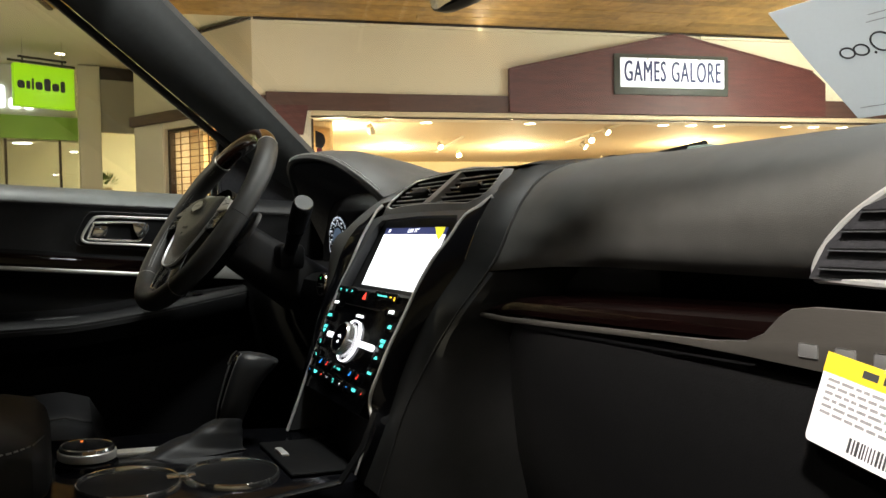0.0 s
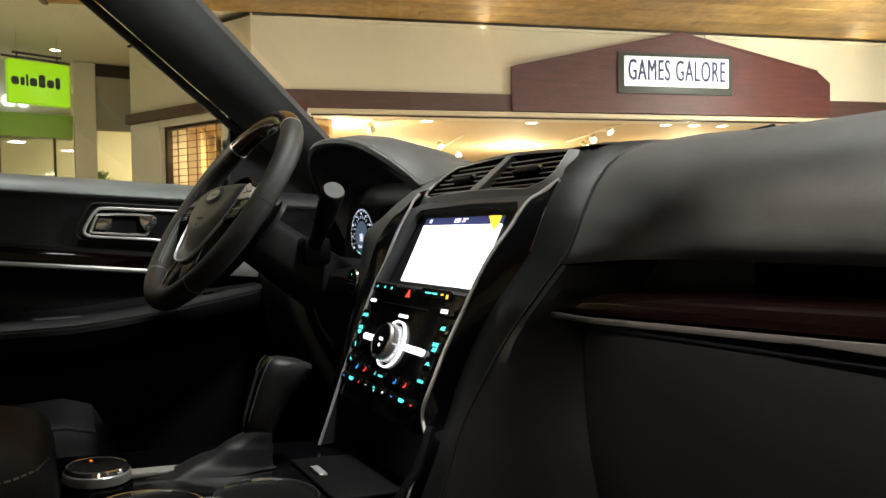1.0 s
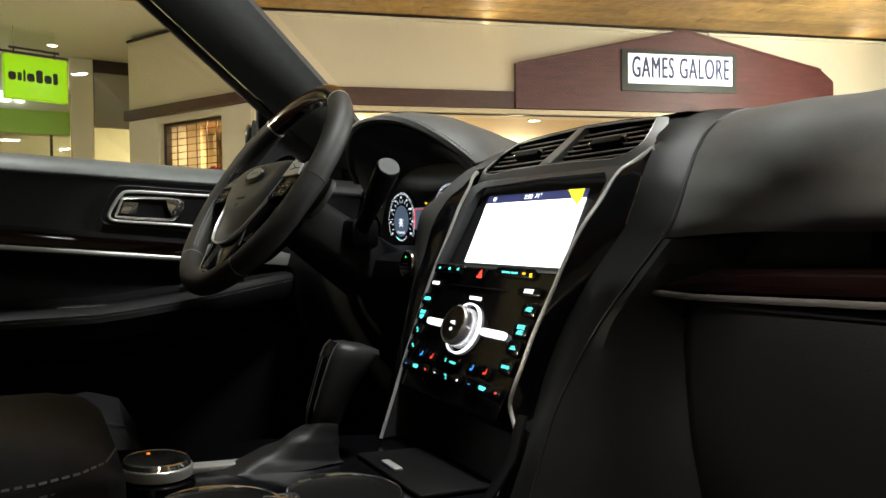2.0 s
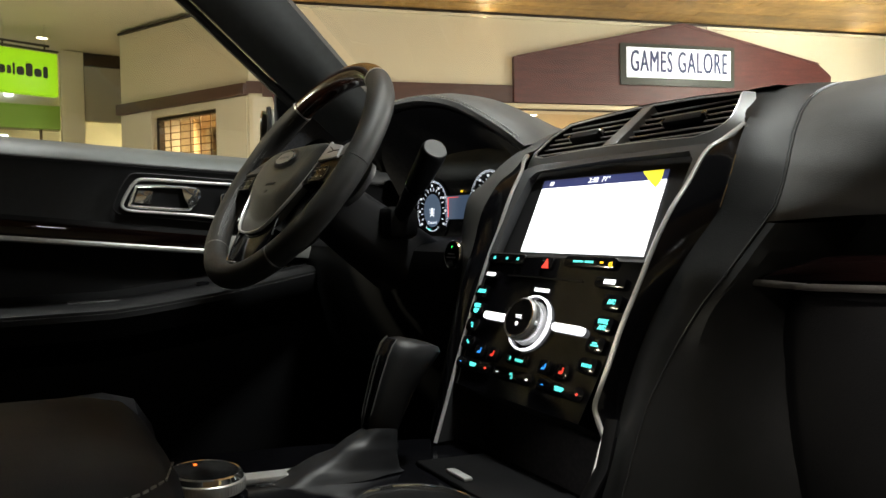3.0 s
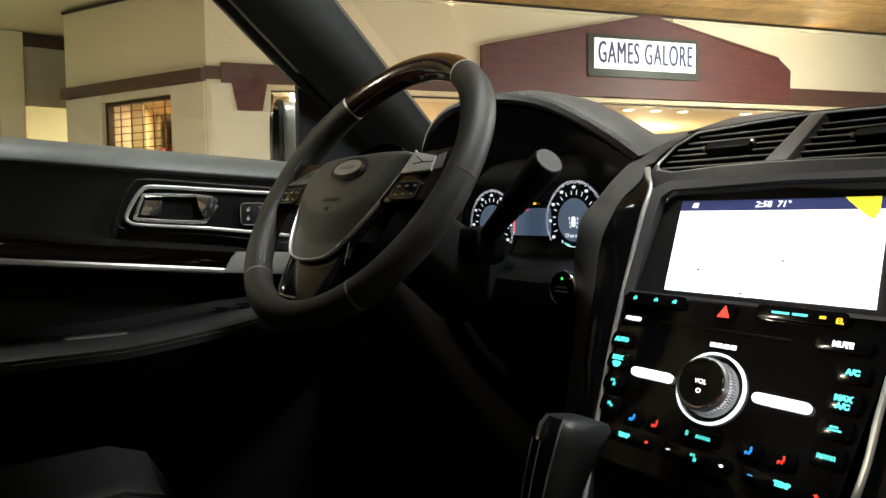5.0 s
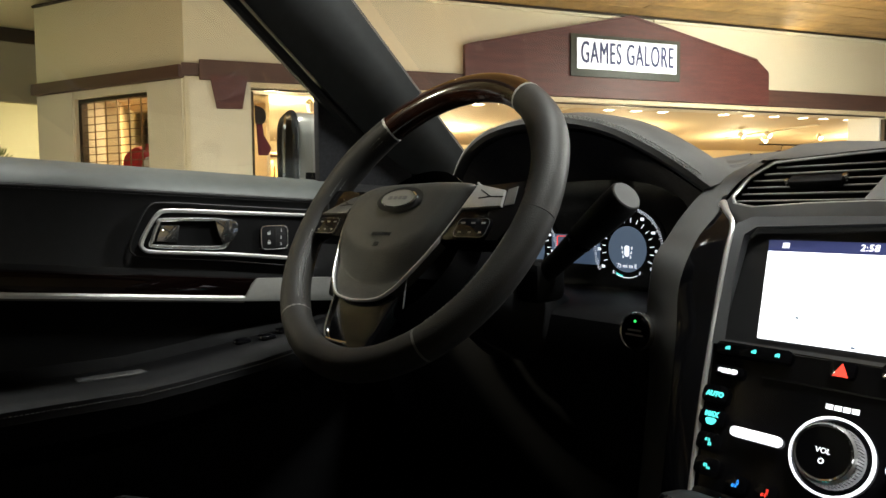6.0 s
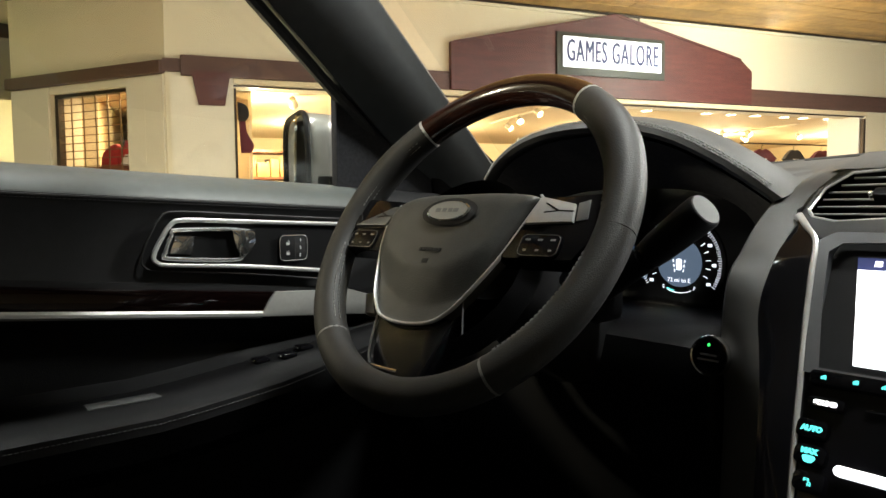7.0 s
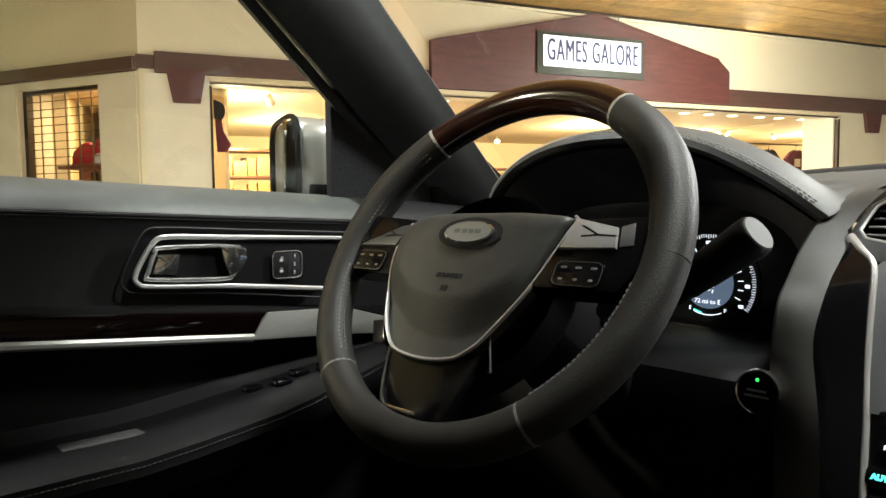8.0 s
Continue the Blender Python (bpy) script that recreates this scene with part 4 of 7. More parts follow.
            row.append(Vector((s * abs(e.x + 0.004), e.y + 0.03 + 0.17 * (1 - s * s), z)))
        rows.append(row)
    pane = part("windscreen", loft(bm_new(), rows), CARGLASS, t, "clear windscreen glass")
    pane.visible_shadow = False
    # black band at the windscreen's foot, wiper and cowl
    part("cowl", loft(bm_new(), [[Vector((s * 0.7, 0.90 + 0.12 * (1 - s * s) - 0.0, 1.185)) for s in (-1, -0.5, 0, 0.5, 1)], [Vector((s * 0.7, 1.05 + 0.12 * (1 - s * s), 1.17)) for s in (-1, -0.5, 0, 0.5, 1)]]), HARD, t)
    part("bonnet", loft(bm_new(), [[Vector((s * 0.78, 1.08 + 0.10 * (1 - s * s), 1.15)) for s in (-1, -0.5, 0, 0.5, 1)], [Vector((s * 0.76, 1.5, 1.12 + 0.03 * (1 - s * s))) for s in (-1, -0.5, 0, 0.5, 1)], [Vector((s * 0.7, 2.0, 1.0)) for s in (-1, -0.5, 0, 0.5, 1)]]), BODYPAINT, t, "grey painted bonnet")
    for s in (-1, 1):
        rows = [[Vector((s * 0.78, 1.08, 1.15)), Vector((s * 0.76, 1.5, 1.12)), Vector((s * 0.70, 2.0, 1.0))], [Vector((s * 0.84, 1.08, 0.85)), Vector((s * 0.83, 1.5, 0.85)), Vector((s * 0.74, 2.0, 0.80))], [Vector((s * 0.82, 1.08, 0.40)), Vector((s * 0.81, 1.5, 0.40)), Vector((s * 0.72, 1.98, 0.40))]]
        part("wing", loft(bm_new(), rows), BODYPAINT, t, "grey painted front wing")
        part("side_skirt", box(bm_new(), (s * 0.80 - 0.03, -2.4, 0.32), (s * 0.80 + 0.03, 1.08, 0.45), 0.01), HARD, t)
    part("nose", loft(bm_new(), [[Vector((x, 2.0, 1.0)) for x in (-0.7, -0.3, 0.3, 0.7)], [Vector((x, 2.03, 0.8)) for x in (-0.74, -0.3, 0.3, 0.74)], [Vector((x, 1.98, 0.40)) for x in (-0.72, -0.3, 0.3, 0.72)]]), BODYPAINT, t, "grey painted nose of the car")
    wiper = part("wiper", sweep(bm_new(), [(-0.10, 0.84, 1.240), (0.05, 0.82, 1.252), (0.20, 0.83, 1.25)], 0.010, 0.006, sides=6), RUBBER, t, "black windscreen wiper")
    part("wiper_blade", sweep(bm_new(), [(-0.02, 0.80, 1.262), (0.08, 0.79, 1.268)], 0.006, 0.004, sides=6), HARD, wiper)
    return t


car_shell()


# ---- dashboard ----
def pad_row(x):
    """Passenger side of the dashboard, from the windscreen's foot down to the undercut."""
    far = max(0.0, (x - 0.45) / 0.3)
    b = -0.03 * far
    return [Vector((x, y + (b if y < 0.5 else 0), z)) for y, z in ((0.98, 1.190), (0.86, 1.212), (0.72, 1.227), (0.60, 1.2305), (0.53, 1.2275), (0.465, 1.217), (0.428, 1.198), (0.410, 1.176), (0.402, 1.156), (0.402, 1.140), (0.4055, 1.126), (0.414, 1.1145), (0.428, 1.107))]


# leather flanks of the stack: the edge next to the gloss trim, and the seam (passenger side)
FLANK_IN = [(0.10, 0.98, 1.188), (0.10, 0.86, 1.208), (0.10, 0.72, 1.224), (0.104, 0.60, 1.232), (0.107, 0.50, 1.230), (0.112, 0.445, 1.2235), (0.118, 0.417, 1.2115), (0.1245, 0.394, 1.196), (0.130, 0.3745, 1.181), (0.1355, 0.3555, 1.157), (0.137, 0.3455, 1.138), (0.1355, 0.336, 1.115), (0.130, 0.328, 1.100), (0.1245, 0.3185, 1.085), (0.120, 0.306, 1.066), (0.114, 0.295, 1.046), (0.109, 0.284, 1.022), (0.105, 0.270, 0.988), (0.104, 0.258, 0.955), (0.112, 0.243, 0.93), (0.115, 0.22, 0.885)]
FLANK_L = [(-0.10, 0.68, 1.243), (-0.11, 0.58, 1.2445), (-0.12, 0.50, 1.2365), (-0.135, 0.44, 1.2235), (-0.146, 0.405, 1.205), (-0.150, 0.385, 1.190), (-0.147, 0.367, 1.1773), (-0.146, 0.345, 1.163), (-0.146, 0.327, 1.150), (-0.147, 0.308, 1.124), (-0.146, 0.299, 1.104), (-0.140, 0.289, 1.083), (-0.132, 0.274, 1.06), (-0.126, 0.260, 1.03), (-0.121, 0.246, 0.99), (-0.115, 0.23, 0.945), (-0.11, 0.215, 0.89)]
SEAM = [(0.14, 0.98, 1.188), (0.14, 0.86, 1.210), (0.143, 0.72, 1.226), (0.146, 0.60, 1.231), (0.148, 0.50, 1.226), (0.150, 0.450, 1.2135), (0.1545, 0.420, 1.197), (0.159, 0.4045, 1.185), (0.163, 0.391, 1.172), (0.170, 0.372, 1.149), (0.1725, 0.361, 1.131), (0.1725, 0.351, 1.114), (0.1685, 0.344, 1.103), (0.162, 0.332, 1.085), (0.154, 0.317, 1.063), (0.141, 0.308, 1.041), (0.131, 0.2965, 1.0156), (0.123, 0.283, 0.986), (0.119, 0.268, 0.956), (0.118, 0.25, 0.91), (0.118, 0.235, 0.87)]
# rear edge of the lower flank, beside the glovebox
KNEE = [(0.1634, 0.3314, 1.0555), (0.153, 0.3195, 1.038), (0.150, 0.315, 1.016), (0.151, 0.317, 0.988), (0.154, 0.3225, 0.960), (0.162, 0.326, 0.91), (0.168, 0.322, 0.80)]


def dashboard():
    t = thing("dashboard", "black leather-covered dashboard with wood trim strip", "dashboard")
    inner, seam = [Vector(p) for p in FLANK_IN], [Vector(p) for p in SEAM]
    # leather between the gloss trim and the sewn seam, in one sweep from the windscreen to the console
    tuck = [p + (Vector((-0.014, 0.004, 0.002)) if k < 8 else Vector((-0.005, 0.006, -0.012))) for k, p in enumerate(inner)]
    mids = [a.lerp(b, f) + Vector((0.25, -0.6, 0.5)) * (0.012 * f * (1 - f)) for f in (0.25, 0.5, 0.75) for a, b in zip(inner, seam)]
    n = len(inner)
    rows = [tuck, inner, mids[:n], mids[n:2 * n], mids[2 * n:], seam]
    part("stack_flank", loft(bm_new(), [smooth(r, 4) for r in rows]), SHADELEATHER, t, "black leather flank of the centre stack")
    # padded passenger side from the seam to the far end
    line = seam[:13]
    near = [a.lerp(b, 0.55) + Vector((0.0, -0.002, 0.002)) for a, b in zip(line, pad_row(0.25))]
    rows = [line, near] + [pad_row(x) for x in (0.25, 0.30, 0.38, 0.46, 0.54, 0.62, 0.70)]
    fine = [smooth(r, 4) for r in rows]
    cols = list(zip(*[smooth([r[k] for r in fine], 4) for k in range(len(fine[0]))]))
    part("passenger_pad", loft(bm_new(), [list(c) for c in cols]), LITLEATHER, t, "black leather pad over the glovebox")
    # the pad turns under; a black panel stands in for the shade above the wood strip
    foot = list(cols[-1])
    part("pad_underside", loft(bm_new(), [foot, [p + Vector((0.0, 0.018, -0.002)) for p in foot], [p + Vector((0.0, 0.05, 0.004)) for p in foot]]), LITLEATHER, t)
    part("pad_recess", loft(bm_new(), [[Vector((x, 0.51 - 0.08 * max(0.0, (0.25 - x) / 0.1), z)) for x in (0.15, 0.2, 0.25, 0.35, 0.5, 0.7)] for z in (1.14, 1.11, 1.07, 1.03)]), HARD, t, "black panel standing in for the shade under the pad")
    turn = smooth(seam[12:16], 4)
    part("flank_return", loft(bm_new(), [turn, [p + Vector((0.007, 0.002, -0.001)) for p in turn], [p + Vector((0.013, 0.011, -0.001)) for p in turn], [p + Vector((0.018, 0.11, 0)) for p in turn]]), SHADELEATHER, t, "black leather turned in beside the wood strip")
    # lower leather panel, from the seam round to the glovebox side
    low_seam, knee = seam[14:], [Vector(p) for p in KNEE]
    low_mid = [a.lerp(b, 0.5) + Vector((0.003, -0.004, 0)) for a, b in zip(low_seam, knee)]
    low_back = [p + Vector((0.014, 0.06, 0)) for p in knee]
    part("lower_flank", loft(bm_new(), [smooth(r, 4) for r in (low_seam, low_mid, knee, low_back)]), SHADELEATHER, t, "black lower flank of the centre stack")
    # driver's side flank
    flank = [Vector(p) for p in FLANK_L]
    edge = [Vector(p) for p in ((-0.155, 0.68, 1.2405), (-0.160, 0.58, 1.2425), (-0.166, 0.50, 1.2315), (-0.170, 0.44, 1.2155), (-0.172, 0.40, 1.2025), (-0.1735, 0.376, 1.190), (-0.1743, 0.351, 1.1726), (-0.1742, 0.338, 1.162), (-0.1735, 0.326, 1.152), (-0.172, 0.304, 1.135), (-0.172, 0.2955, 1.104), (-0.171, 0.2930, 1.083), (-0.168, 0.2915, 1.06), (-0.164, 0.286, 1.03), (-0.158, 0.272, 0.99), (-0.152, 0.256, 0.945), (-0.146, 0.235, 0.89))]
    mid = [(a + b) / 2 + Vector((0.0, -0.002, 0.001)) for a, b in zip(flank, edge)]
    lip = [p + Vector((-0.003, 0.003, -0.001)) for p in edge]
    part("stack_flank", loft(bm_new(), [smooth(r, 4) for r in (flank, mid, edge, lip)]), LITLEATHER, t, "black leather flank of the centre stack")
    # dark cheek between the flank and the dials
    cheek = [Vector((p.x - 0.016, max(p.y + 0.02, 0.409), p.z)) for p in edge[4:12]]
    part("cluster_cheek", loft(bm_new(), [smooth(lip[4:12], 4), smooth(cheek, 4)]), DARK, t, "matt black cheek beside the dials")
    # central top pad behind the vents, and driver's top pad
    rows = []
    for x in (-0.72, -0.6, -0.5, -0.40, -0.34, -0.30, -0.25, -0.20, -0.165, -0.14, -0.12, -0.10, -0.06, 0.0, 0.06, 0.10, 0.125):
        if x < -0.15:
            crest = 1.2415 + 0.03 * (x + 0.19) if x > -0.42 else 1.2346 + 0.08 * (x + 0.42)
            line = ((0.44, crest - 0.03), (0.50, crest - 0.013), (0.58, crest - 0.001), (0.66, crest - 0.002), (0.74, crest - 0.008), (0.86, 1.215), (0.98, 1.185))
        else:
            crest = 1.2295 + 0.014 * min(1.0, max(0.0, (0.05 - x) / 0.15))
            line = ((0.427, 1.2215), (0.50, crest - 0.0035), (0.58, crest - 0.001), (0.66, crest - 0.002), (0.74, crest - 0.010), (0.86, 1.20), (0.98, 1.185))
        rows.append([Vector((x, y, z)) for y, z in line])
    bm = bm_new()
    part("top_pad", loft(bm, rows), LITLEATHER, t, "black soft dashboard top")
    part("rear_seal", sweep(bm_new(), [(-0.50, 0.715, 1.236), (-0.42, 0.705, 1.240), (-0.34, 0.70, 1.2425), (-0.27, 0.70, 1.2455), (-0.20, 0.70, 1.2485), (-0.14, 0.70, 1.2495), (-0.10, 0.705, 1.246), (-0.07, 0.715, 1.238)], 0.006, 0.0042, 8), RUBBER, t, "black rubber seal behind the dashboard top")
    # glovebox and lower passenger side
    rows = []
    for x in (0.148, 0.17, 0.20, 0.25, 0.35, 0.45, 0.55, 0.65, 0.70):
        b = 0.05 * max(0, (0.22 - x) / 0.07) ** 2
        rows.append([Vector((x, y + b, z)) for y, z in ((0.372, 1.055), (0.350, 1.048), (0.344, 1.03), (0.345, 0.98), (0.352, 0.92), (0.37, 0.84), (0.42, 0.76), (0.5, 0.70))])
    part("glovebox_door", loft(bm_new(), rows), HARD, t, "black plastic glovebox door")
    # wood strip with its silver edge
    def strip_z(x):
        return 1.060 + 0.012 * (x - 0.17) / 0.31
    def strip_y(x):
        return 0.0045 * min(1.0, max(0.0, (0.215 - x) / 0.05))
    rows = []
    for k in range(33):
        x = 0.1636 + (0.70 - 0.1636) * (k / 32) ** 1.5
        z, b = strip_z(x), -strip_y(x)
        h = 0.0165 * min(1.0, 0.03 + (x - 0.1636) / 0.045) ** 0.7
        rows.append([Vector((x, y + b, zz)) for y, zz in ((0.50, z + h - 0.004), (0.38, z + h), (0.357, z + h - 0.0006), (0.3465, z + h * 0.75), (0.343, z + h * 0.4), (0.343, z))])
    part("wood_strip", loft(bm_new(), rows), WOODTRIM, t, "glossy dark wood trim strip")
    path = [(0.1625 + 0.5375 * k / 24, 0.3405 - strip_y(0.1625 + 0.5375 * k / 24), strip_z(0.1625 + 0.5375 * k / 24) - 0.005 + 0.003 * max(0.0, 1 - k / 2)) for k in range(25)]
    part("silver_edge", sweep(bm_new(), path, 0.0018, 0.0027, sides=8), NAMEPLATE, t, "satin silver edge under the wood")
    # satin plate with an embossed name, here bars
    plate = [(0.40, 1.0630), (0.40, 1.0665), (0.455, 1.0692), (0.482, 1.0722), (0.495, 1.0785), (0.506, 1.0905), (0.514, 1.0960), (0.528, 1.0985), (0.70, 1.102), (0.70, 1.055), (0.48, 1.0622)]
    m = frame_of((0, 0.339, 0), (1, 0, 0), (0, 0, 1))
    name = part("name_plate", prism(bm_new(), plate, 0.0, 0.004, m=m, bev=0.001), NAMEPLATE, t, "satin grey plate with raised bars")
    for k in range(6):
        x = 0.52 + k * 0.022
        part("raised_bar", box(bm_new(), (x, 0.3338, 1.068), (x + 0.012, 0.3345, 1.0765), 0.001), GREYMETAL, name)
    # seam across the pad
    line = [p + Vector((0.0002, -0.0006, 0.0003)) for p in smooth(SEAM[3:], 6)]
    part("seam", sweep(bm_new(), line, 0.0009, sides=5, up=(1, 0.2, 0.1)), RUBBER, t, "sewn seam down the flank")
    part("seam_thread", sweep(bm_new(), [p + Vector((-0.0016, -0.0008, 0.0006)) for p in line[6:54]], 0.0005, sides=5, up=(1, 0.2, 0.1)), BEZELGREY, t, "grey thread beside the seam")
    part("joint", sweep(bm_new(), [Vector(SEAM[14]) + Vector((0, -0.001, 0)), Vector((0.159, 0.3235, 1.0585)), Vector(KNEE[0]) + Vector((0, -0.001, 0))], 0.0011, sides=5), RUBBER, t, "dark joint across the flank")
    # lower dashboard on the driver's side
    rows = []
    for x in (-0.70, -0.62, -0.5, -0.4, -0.3, -0.22, -0.18, -0.15, -0.13):
        b = 0.06 * max(0, (x + 0.18) / 0.05) if x > -0.18 else 0.0
        rows.append([Vector((x, y + b, z)) for y, z in ((0.42, 1.088), (0.36, 1.085), (0.310, 1.080), (0.296, 1.072), (0.289, 1.05), (0.286, 1.0), (0.296, 0.93), (0.33, 0.84), (0.40, 0.74), (0.5, 0.66))])
    part("driver_panel", loft(bm_new(), rows), HARD, t, "black plastic lower dashboard panel")
    # right-hand air vent with chrome edge
    vent = part("side_vent", bm_plate([(0.500, 1.112), (0.512, 1.135), (0.535, 1.158), (0.57, 1.172), (0.68, 1.180), (0.68, 1.108)], 0.376, 0.40), DARK, t, "black side air vent")
    path = smooth([(0.69, 0.366, 1.106), (0.60, 0.370, 1.1095), (0.52, 0.379, 1.1115), (0.502, 0.381, 1.114), (0.510, 0.381, 1.135), (0.535, 0.380, 1.159), (0.57, 0.379, 1.173), (0.68, 0.374, 1.182)], 4)
    part("chrome_edge", sweep(bm_new(), path, 0.0030, sides=8, up=(0, 1, 0)), SATIN, vent, "chrome edge of the vent")
    for k in range(5):
        z = 1.118 + k * 0.012
        part("slat", box(bm_new(), ((0.510, 0.516, 0.524, 0.536, 0.562)[k], 0.372, z), (0.68, 0.385, z + 0.0025)), HARD, vent)
        # grey edge painted on as the light caught by the slat
        part("slat_lip", box(bm_new(), ((0.510, 0.516, 0.524, 0.536, 0.562)[k], 0.3705, z + 0.0005), (0.68, 0.3722, z + 0.0014)), BEZELGREY, vent)
    return t


def dash_items():
    t = thing("sun_sensor", "small black plastic sensor hump on the dashboard top", "sensor")
    part("housing", sweep(bm_new(), [(0.014, 0.632, 1.2325), (0.024, 0.629, 1.2365), (0.050, 0.625, 1.2400), (0.066, 0.623, 1.2405), (0.073, 0.622, 1.2385)], 0.011, 0.0050, 10), HARD, t)
    t = thing("small_box", "small grey-green box lying on the dashboard top", "box")
    m = Matrix.Translation((0.092, 0.772, 1.2245)) @ pose(0, 0, 0, 0, 0, 8)
    part("box_body", box(bm_new(), (-0.018, -0.012, 0.0), (0.018, 0.012, 0.034), 0.004, m=m), BOXGREEN, t)
    part("box_lid", box(bm_new(), (-0.0195, -0.0135, 0.030), (0.0195, 0.0135, 0.0375), 0.003, m=m), BOXGREEN, t, "rounded lid of the box")


dash_items()


def bm_plate(pts, y0, y1):
    m = frame_of((0, y1, 0), (1, 0, 0), (0, 0, 1))
    return prism(bm_new(), pts, 0.0, y1 - y0, m=m)


dashboard()


# ---- instrument hood and cluster ----
LIP = [(-0.1705, 0.378, 1.1945), (-0.189, 0.365, 1.212), (-0.2065, 0.354, 1.2265), (-0.2265, 0.3425, 1.2405), (-0.2455, 0.3325, 1.2515), (-0.262, 0.3245, 1.258), (-0.285, 0.3145, 1.2638), (-0.311, 0.306, 1.2662), (-0.348, 0.301, 1.2662), (-0.39, 0.3055, 1.2625), (-0.43, 0.3165, 1.2548), (-0.468, 0.3315, 1.2435), (-0.50, 0.347, 1.230), (-0.526, 0.361, 1.213), (-0.542, 0.377, 1.194)]
LIP_LINE = resample(LIP, 101)


def arch(theta, grow=0.0, push=0.0, drop=0.0, lean=0.0):
    """A point on the hood's lip; theta from 0 (passenger side) to pi."""
    p = LIP_LINE[round(100 * theta / math.pi)]
    out = Vector((p.x + 0.348, 0, p.z - 1.10)).normalized()
    return p + out * grow + Vector((-lean * (1 + math.cos(theta)) / 2, push, -drop))


def instrument_cluster():
    t = thing("instrument_cluster", "round-hooded instrument cluster with lit dials", "dashboard cluster")
    n = 26
    th = [math.pi * k / n for k in range(n + 1)]
    rings = []
    for grow, push, drop, lean in ((-0.010, 0.10, 0.0, 0), (-0.006, 0.03, 0.0, 0), (-0.004, 0.004, 0.0, 0), (0.0, 0.0, 0.0, 0), (0.005, 0.003, 0.0, 0), (0.010, 0.02, 0.0, 0), (0.014, 0.045, 0.0, 0.004), (0.015, 0.08, 0.0, 0.014), (0.014, 0.18, 0.008, 0.065), (0.010, 0.30, 0.025, 0.11), (0.0, 0.42, 0.06, 0.155)):
        ring = [arch(a, grow, push, drop, lean) for a in th]
        for p in ring:
            # beside the stack the hood runs out level into the dashboard top
            crest = 1.2425 + 0.03 * (p.x + 0.19)
            rise = 0.0 if p.y > 0.58 else 0.032 * ((0.58 - p.y) / 0.15) ** 1.4
            if p.x > -0.32 and p.y > 0.395:
                p.z = max(p.z, crest - rise)
        rings.append(ring)
    part("hood", loft(bm_new(), rings), LITLEATHER, t, "black leather instrument hood")
    stitches(t, [arch(a, 0.0060, 0.0042, 0.0, 0.0) for a in th[1:-1]], 0.0052, 0.0011, 0.0005, thread=HOODTHREAD)
    stitches(t, [arch(a, 0.0073, 0.0085, 0.0, 0.0) for a in th[1:-1]], 0.0052, 0.0011, 0.0005, thread=HOODTHREAD)
    # funnel from the lip to the dial face
    face_y = 0.406
    def loop(sx, dz, yy):
        top = [Vector((-0.345 + sx * math.copysign(abs(math.cos(a)) ** 0.7, math.cos(a)), yy, 1.12 + dz * abs(math.sin(a)) ** 0.6)) for a in th]
        return top
    lip = [arch(a, -0.008, 0.01) for a in th]
    inner = [p + Vector((0, 0.02 * (p.z - 1.12) / 0.1, 0)) for p in loop(0.150, 0.085, face_y)]
    part("funnel", loft(bm_new(), [lip, inner]), DARK, t, "matt black inside of the hood")
    bm = bm_new()
    box(bm, (-0.515, 0.413, 1.06), (-0.183, 0.43, 1.214))
    part("dial_face", bm, GLOSS, t, "gloss black dial face")
    # dials
    for cx, cz, r, name in ((-0.2825, 1.1325, 0.0462, "speed_dial"), (-0.4315, 1.127, 0.0462, "rev_dial")):
        m = frame_of((cx, 0.4115, cz), (1, 0, 0), (0, 0, 1))
        dial = part(name, disc(bm_new(), r + 0.004, 0.0, m, 40), GLOSS, t, "black dial with lit white marks")
        fine, long_marks = bm_new(), bm_new()
        for k in range(81):
            mm = m @ pose(0, 0, 0, 0, 0, 212 - 244 * k / 80)
            box(fine, (r * (0.93 if k % 4 else 0.91), -0.00022, 0.0005), (r, 0.00022, 0.0008), m=mm)
        for k in range(33):
            if k % 2:
                box(long_marks, (r * 0.64, -0.0004, 0.0005), (r * 0.75, 0.0004, 0.0008), m=m @ pose(0, 0, 0, 0, 0, 212 - 244 * k / 32))
        for k in range(9):
            a = radians(212 - 244 * k / 8)
            p = m @ Vector((math.cos(a) * r * 0.83, math.sin(a) * r * 0.83, 0.0008))
            part("figure", box(bm_new(), (-0.0022, -0.0015, 0), (0.0022, 0.0015, 0.0004), m=Matrix.Translation(p) @ m.to_3x3().to_4x4()), DIALWHITE, dial, "small lit figure as a bar")
        part("fine_marks", fine, DIALWHITE, dial, "fine lit scale marks")
        part("long_marks", long_marks, DIALWHITE, dial, "longer lit scale marks")
        part("centre", disc(bm_new(), r * 0.55, 0.0009, m, 32), LIT_DIM, dial, "dim blue centre display")
        mm = m @ Matrix.Translation((0.0, -r * 0.40, 0.0015))
        part("range_text", text_bm("72 mi to E", 0.0044, mm, 0.0002), DIALWHITE, dial, "lit small range text", flat=True)
        bm = prism(bm_new(), rounded(0.0062, 0.0120, 0.0022, 3, 0.0, -0.002), 0.0012, 0.0016, m=m)
        part("car_symbol", bm, DIALWHITE, dial, "small lit car symbol", flat=True)
        for sx in (-1, 1):
            for dy in (-0.0075, -0.0025, 0.0025):
                part("lane_dash", box(bm_new(), (sx * 0.0062 - 0.0006, dy - 0.0015, 0.0012), (sx * 0.0062 + 0.0006, dy + 0.0015, 0.0016), m=m @ pose(0, 0, 0, 0, 0, -sx * 9)), DIALWHITE, dial)
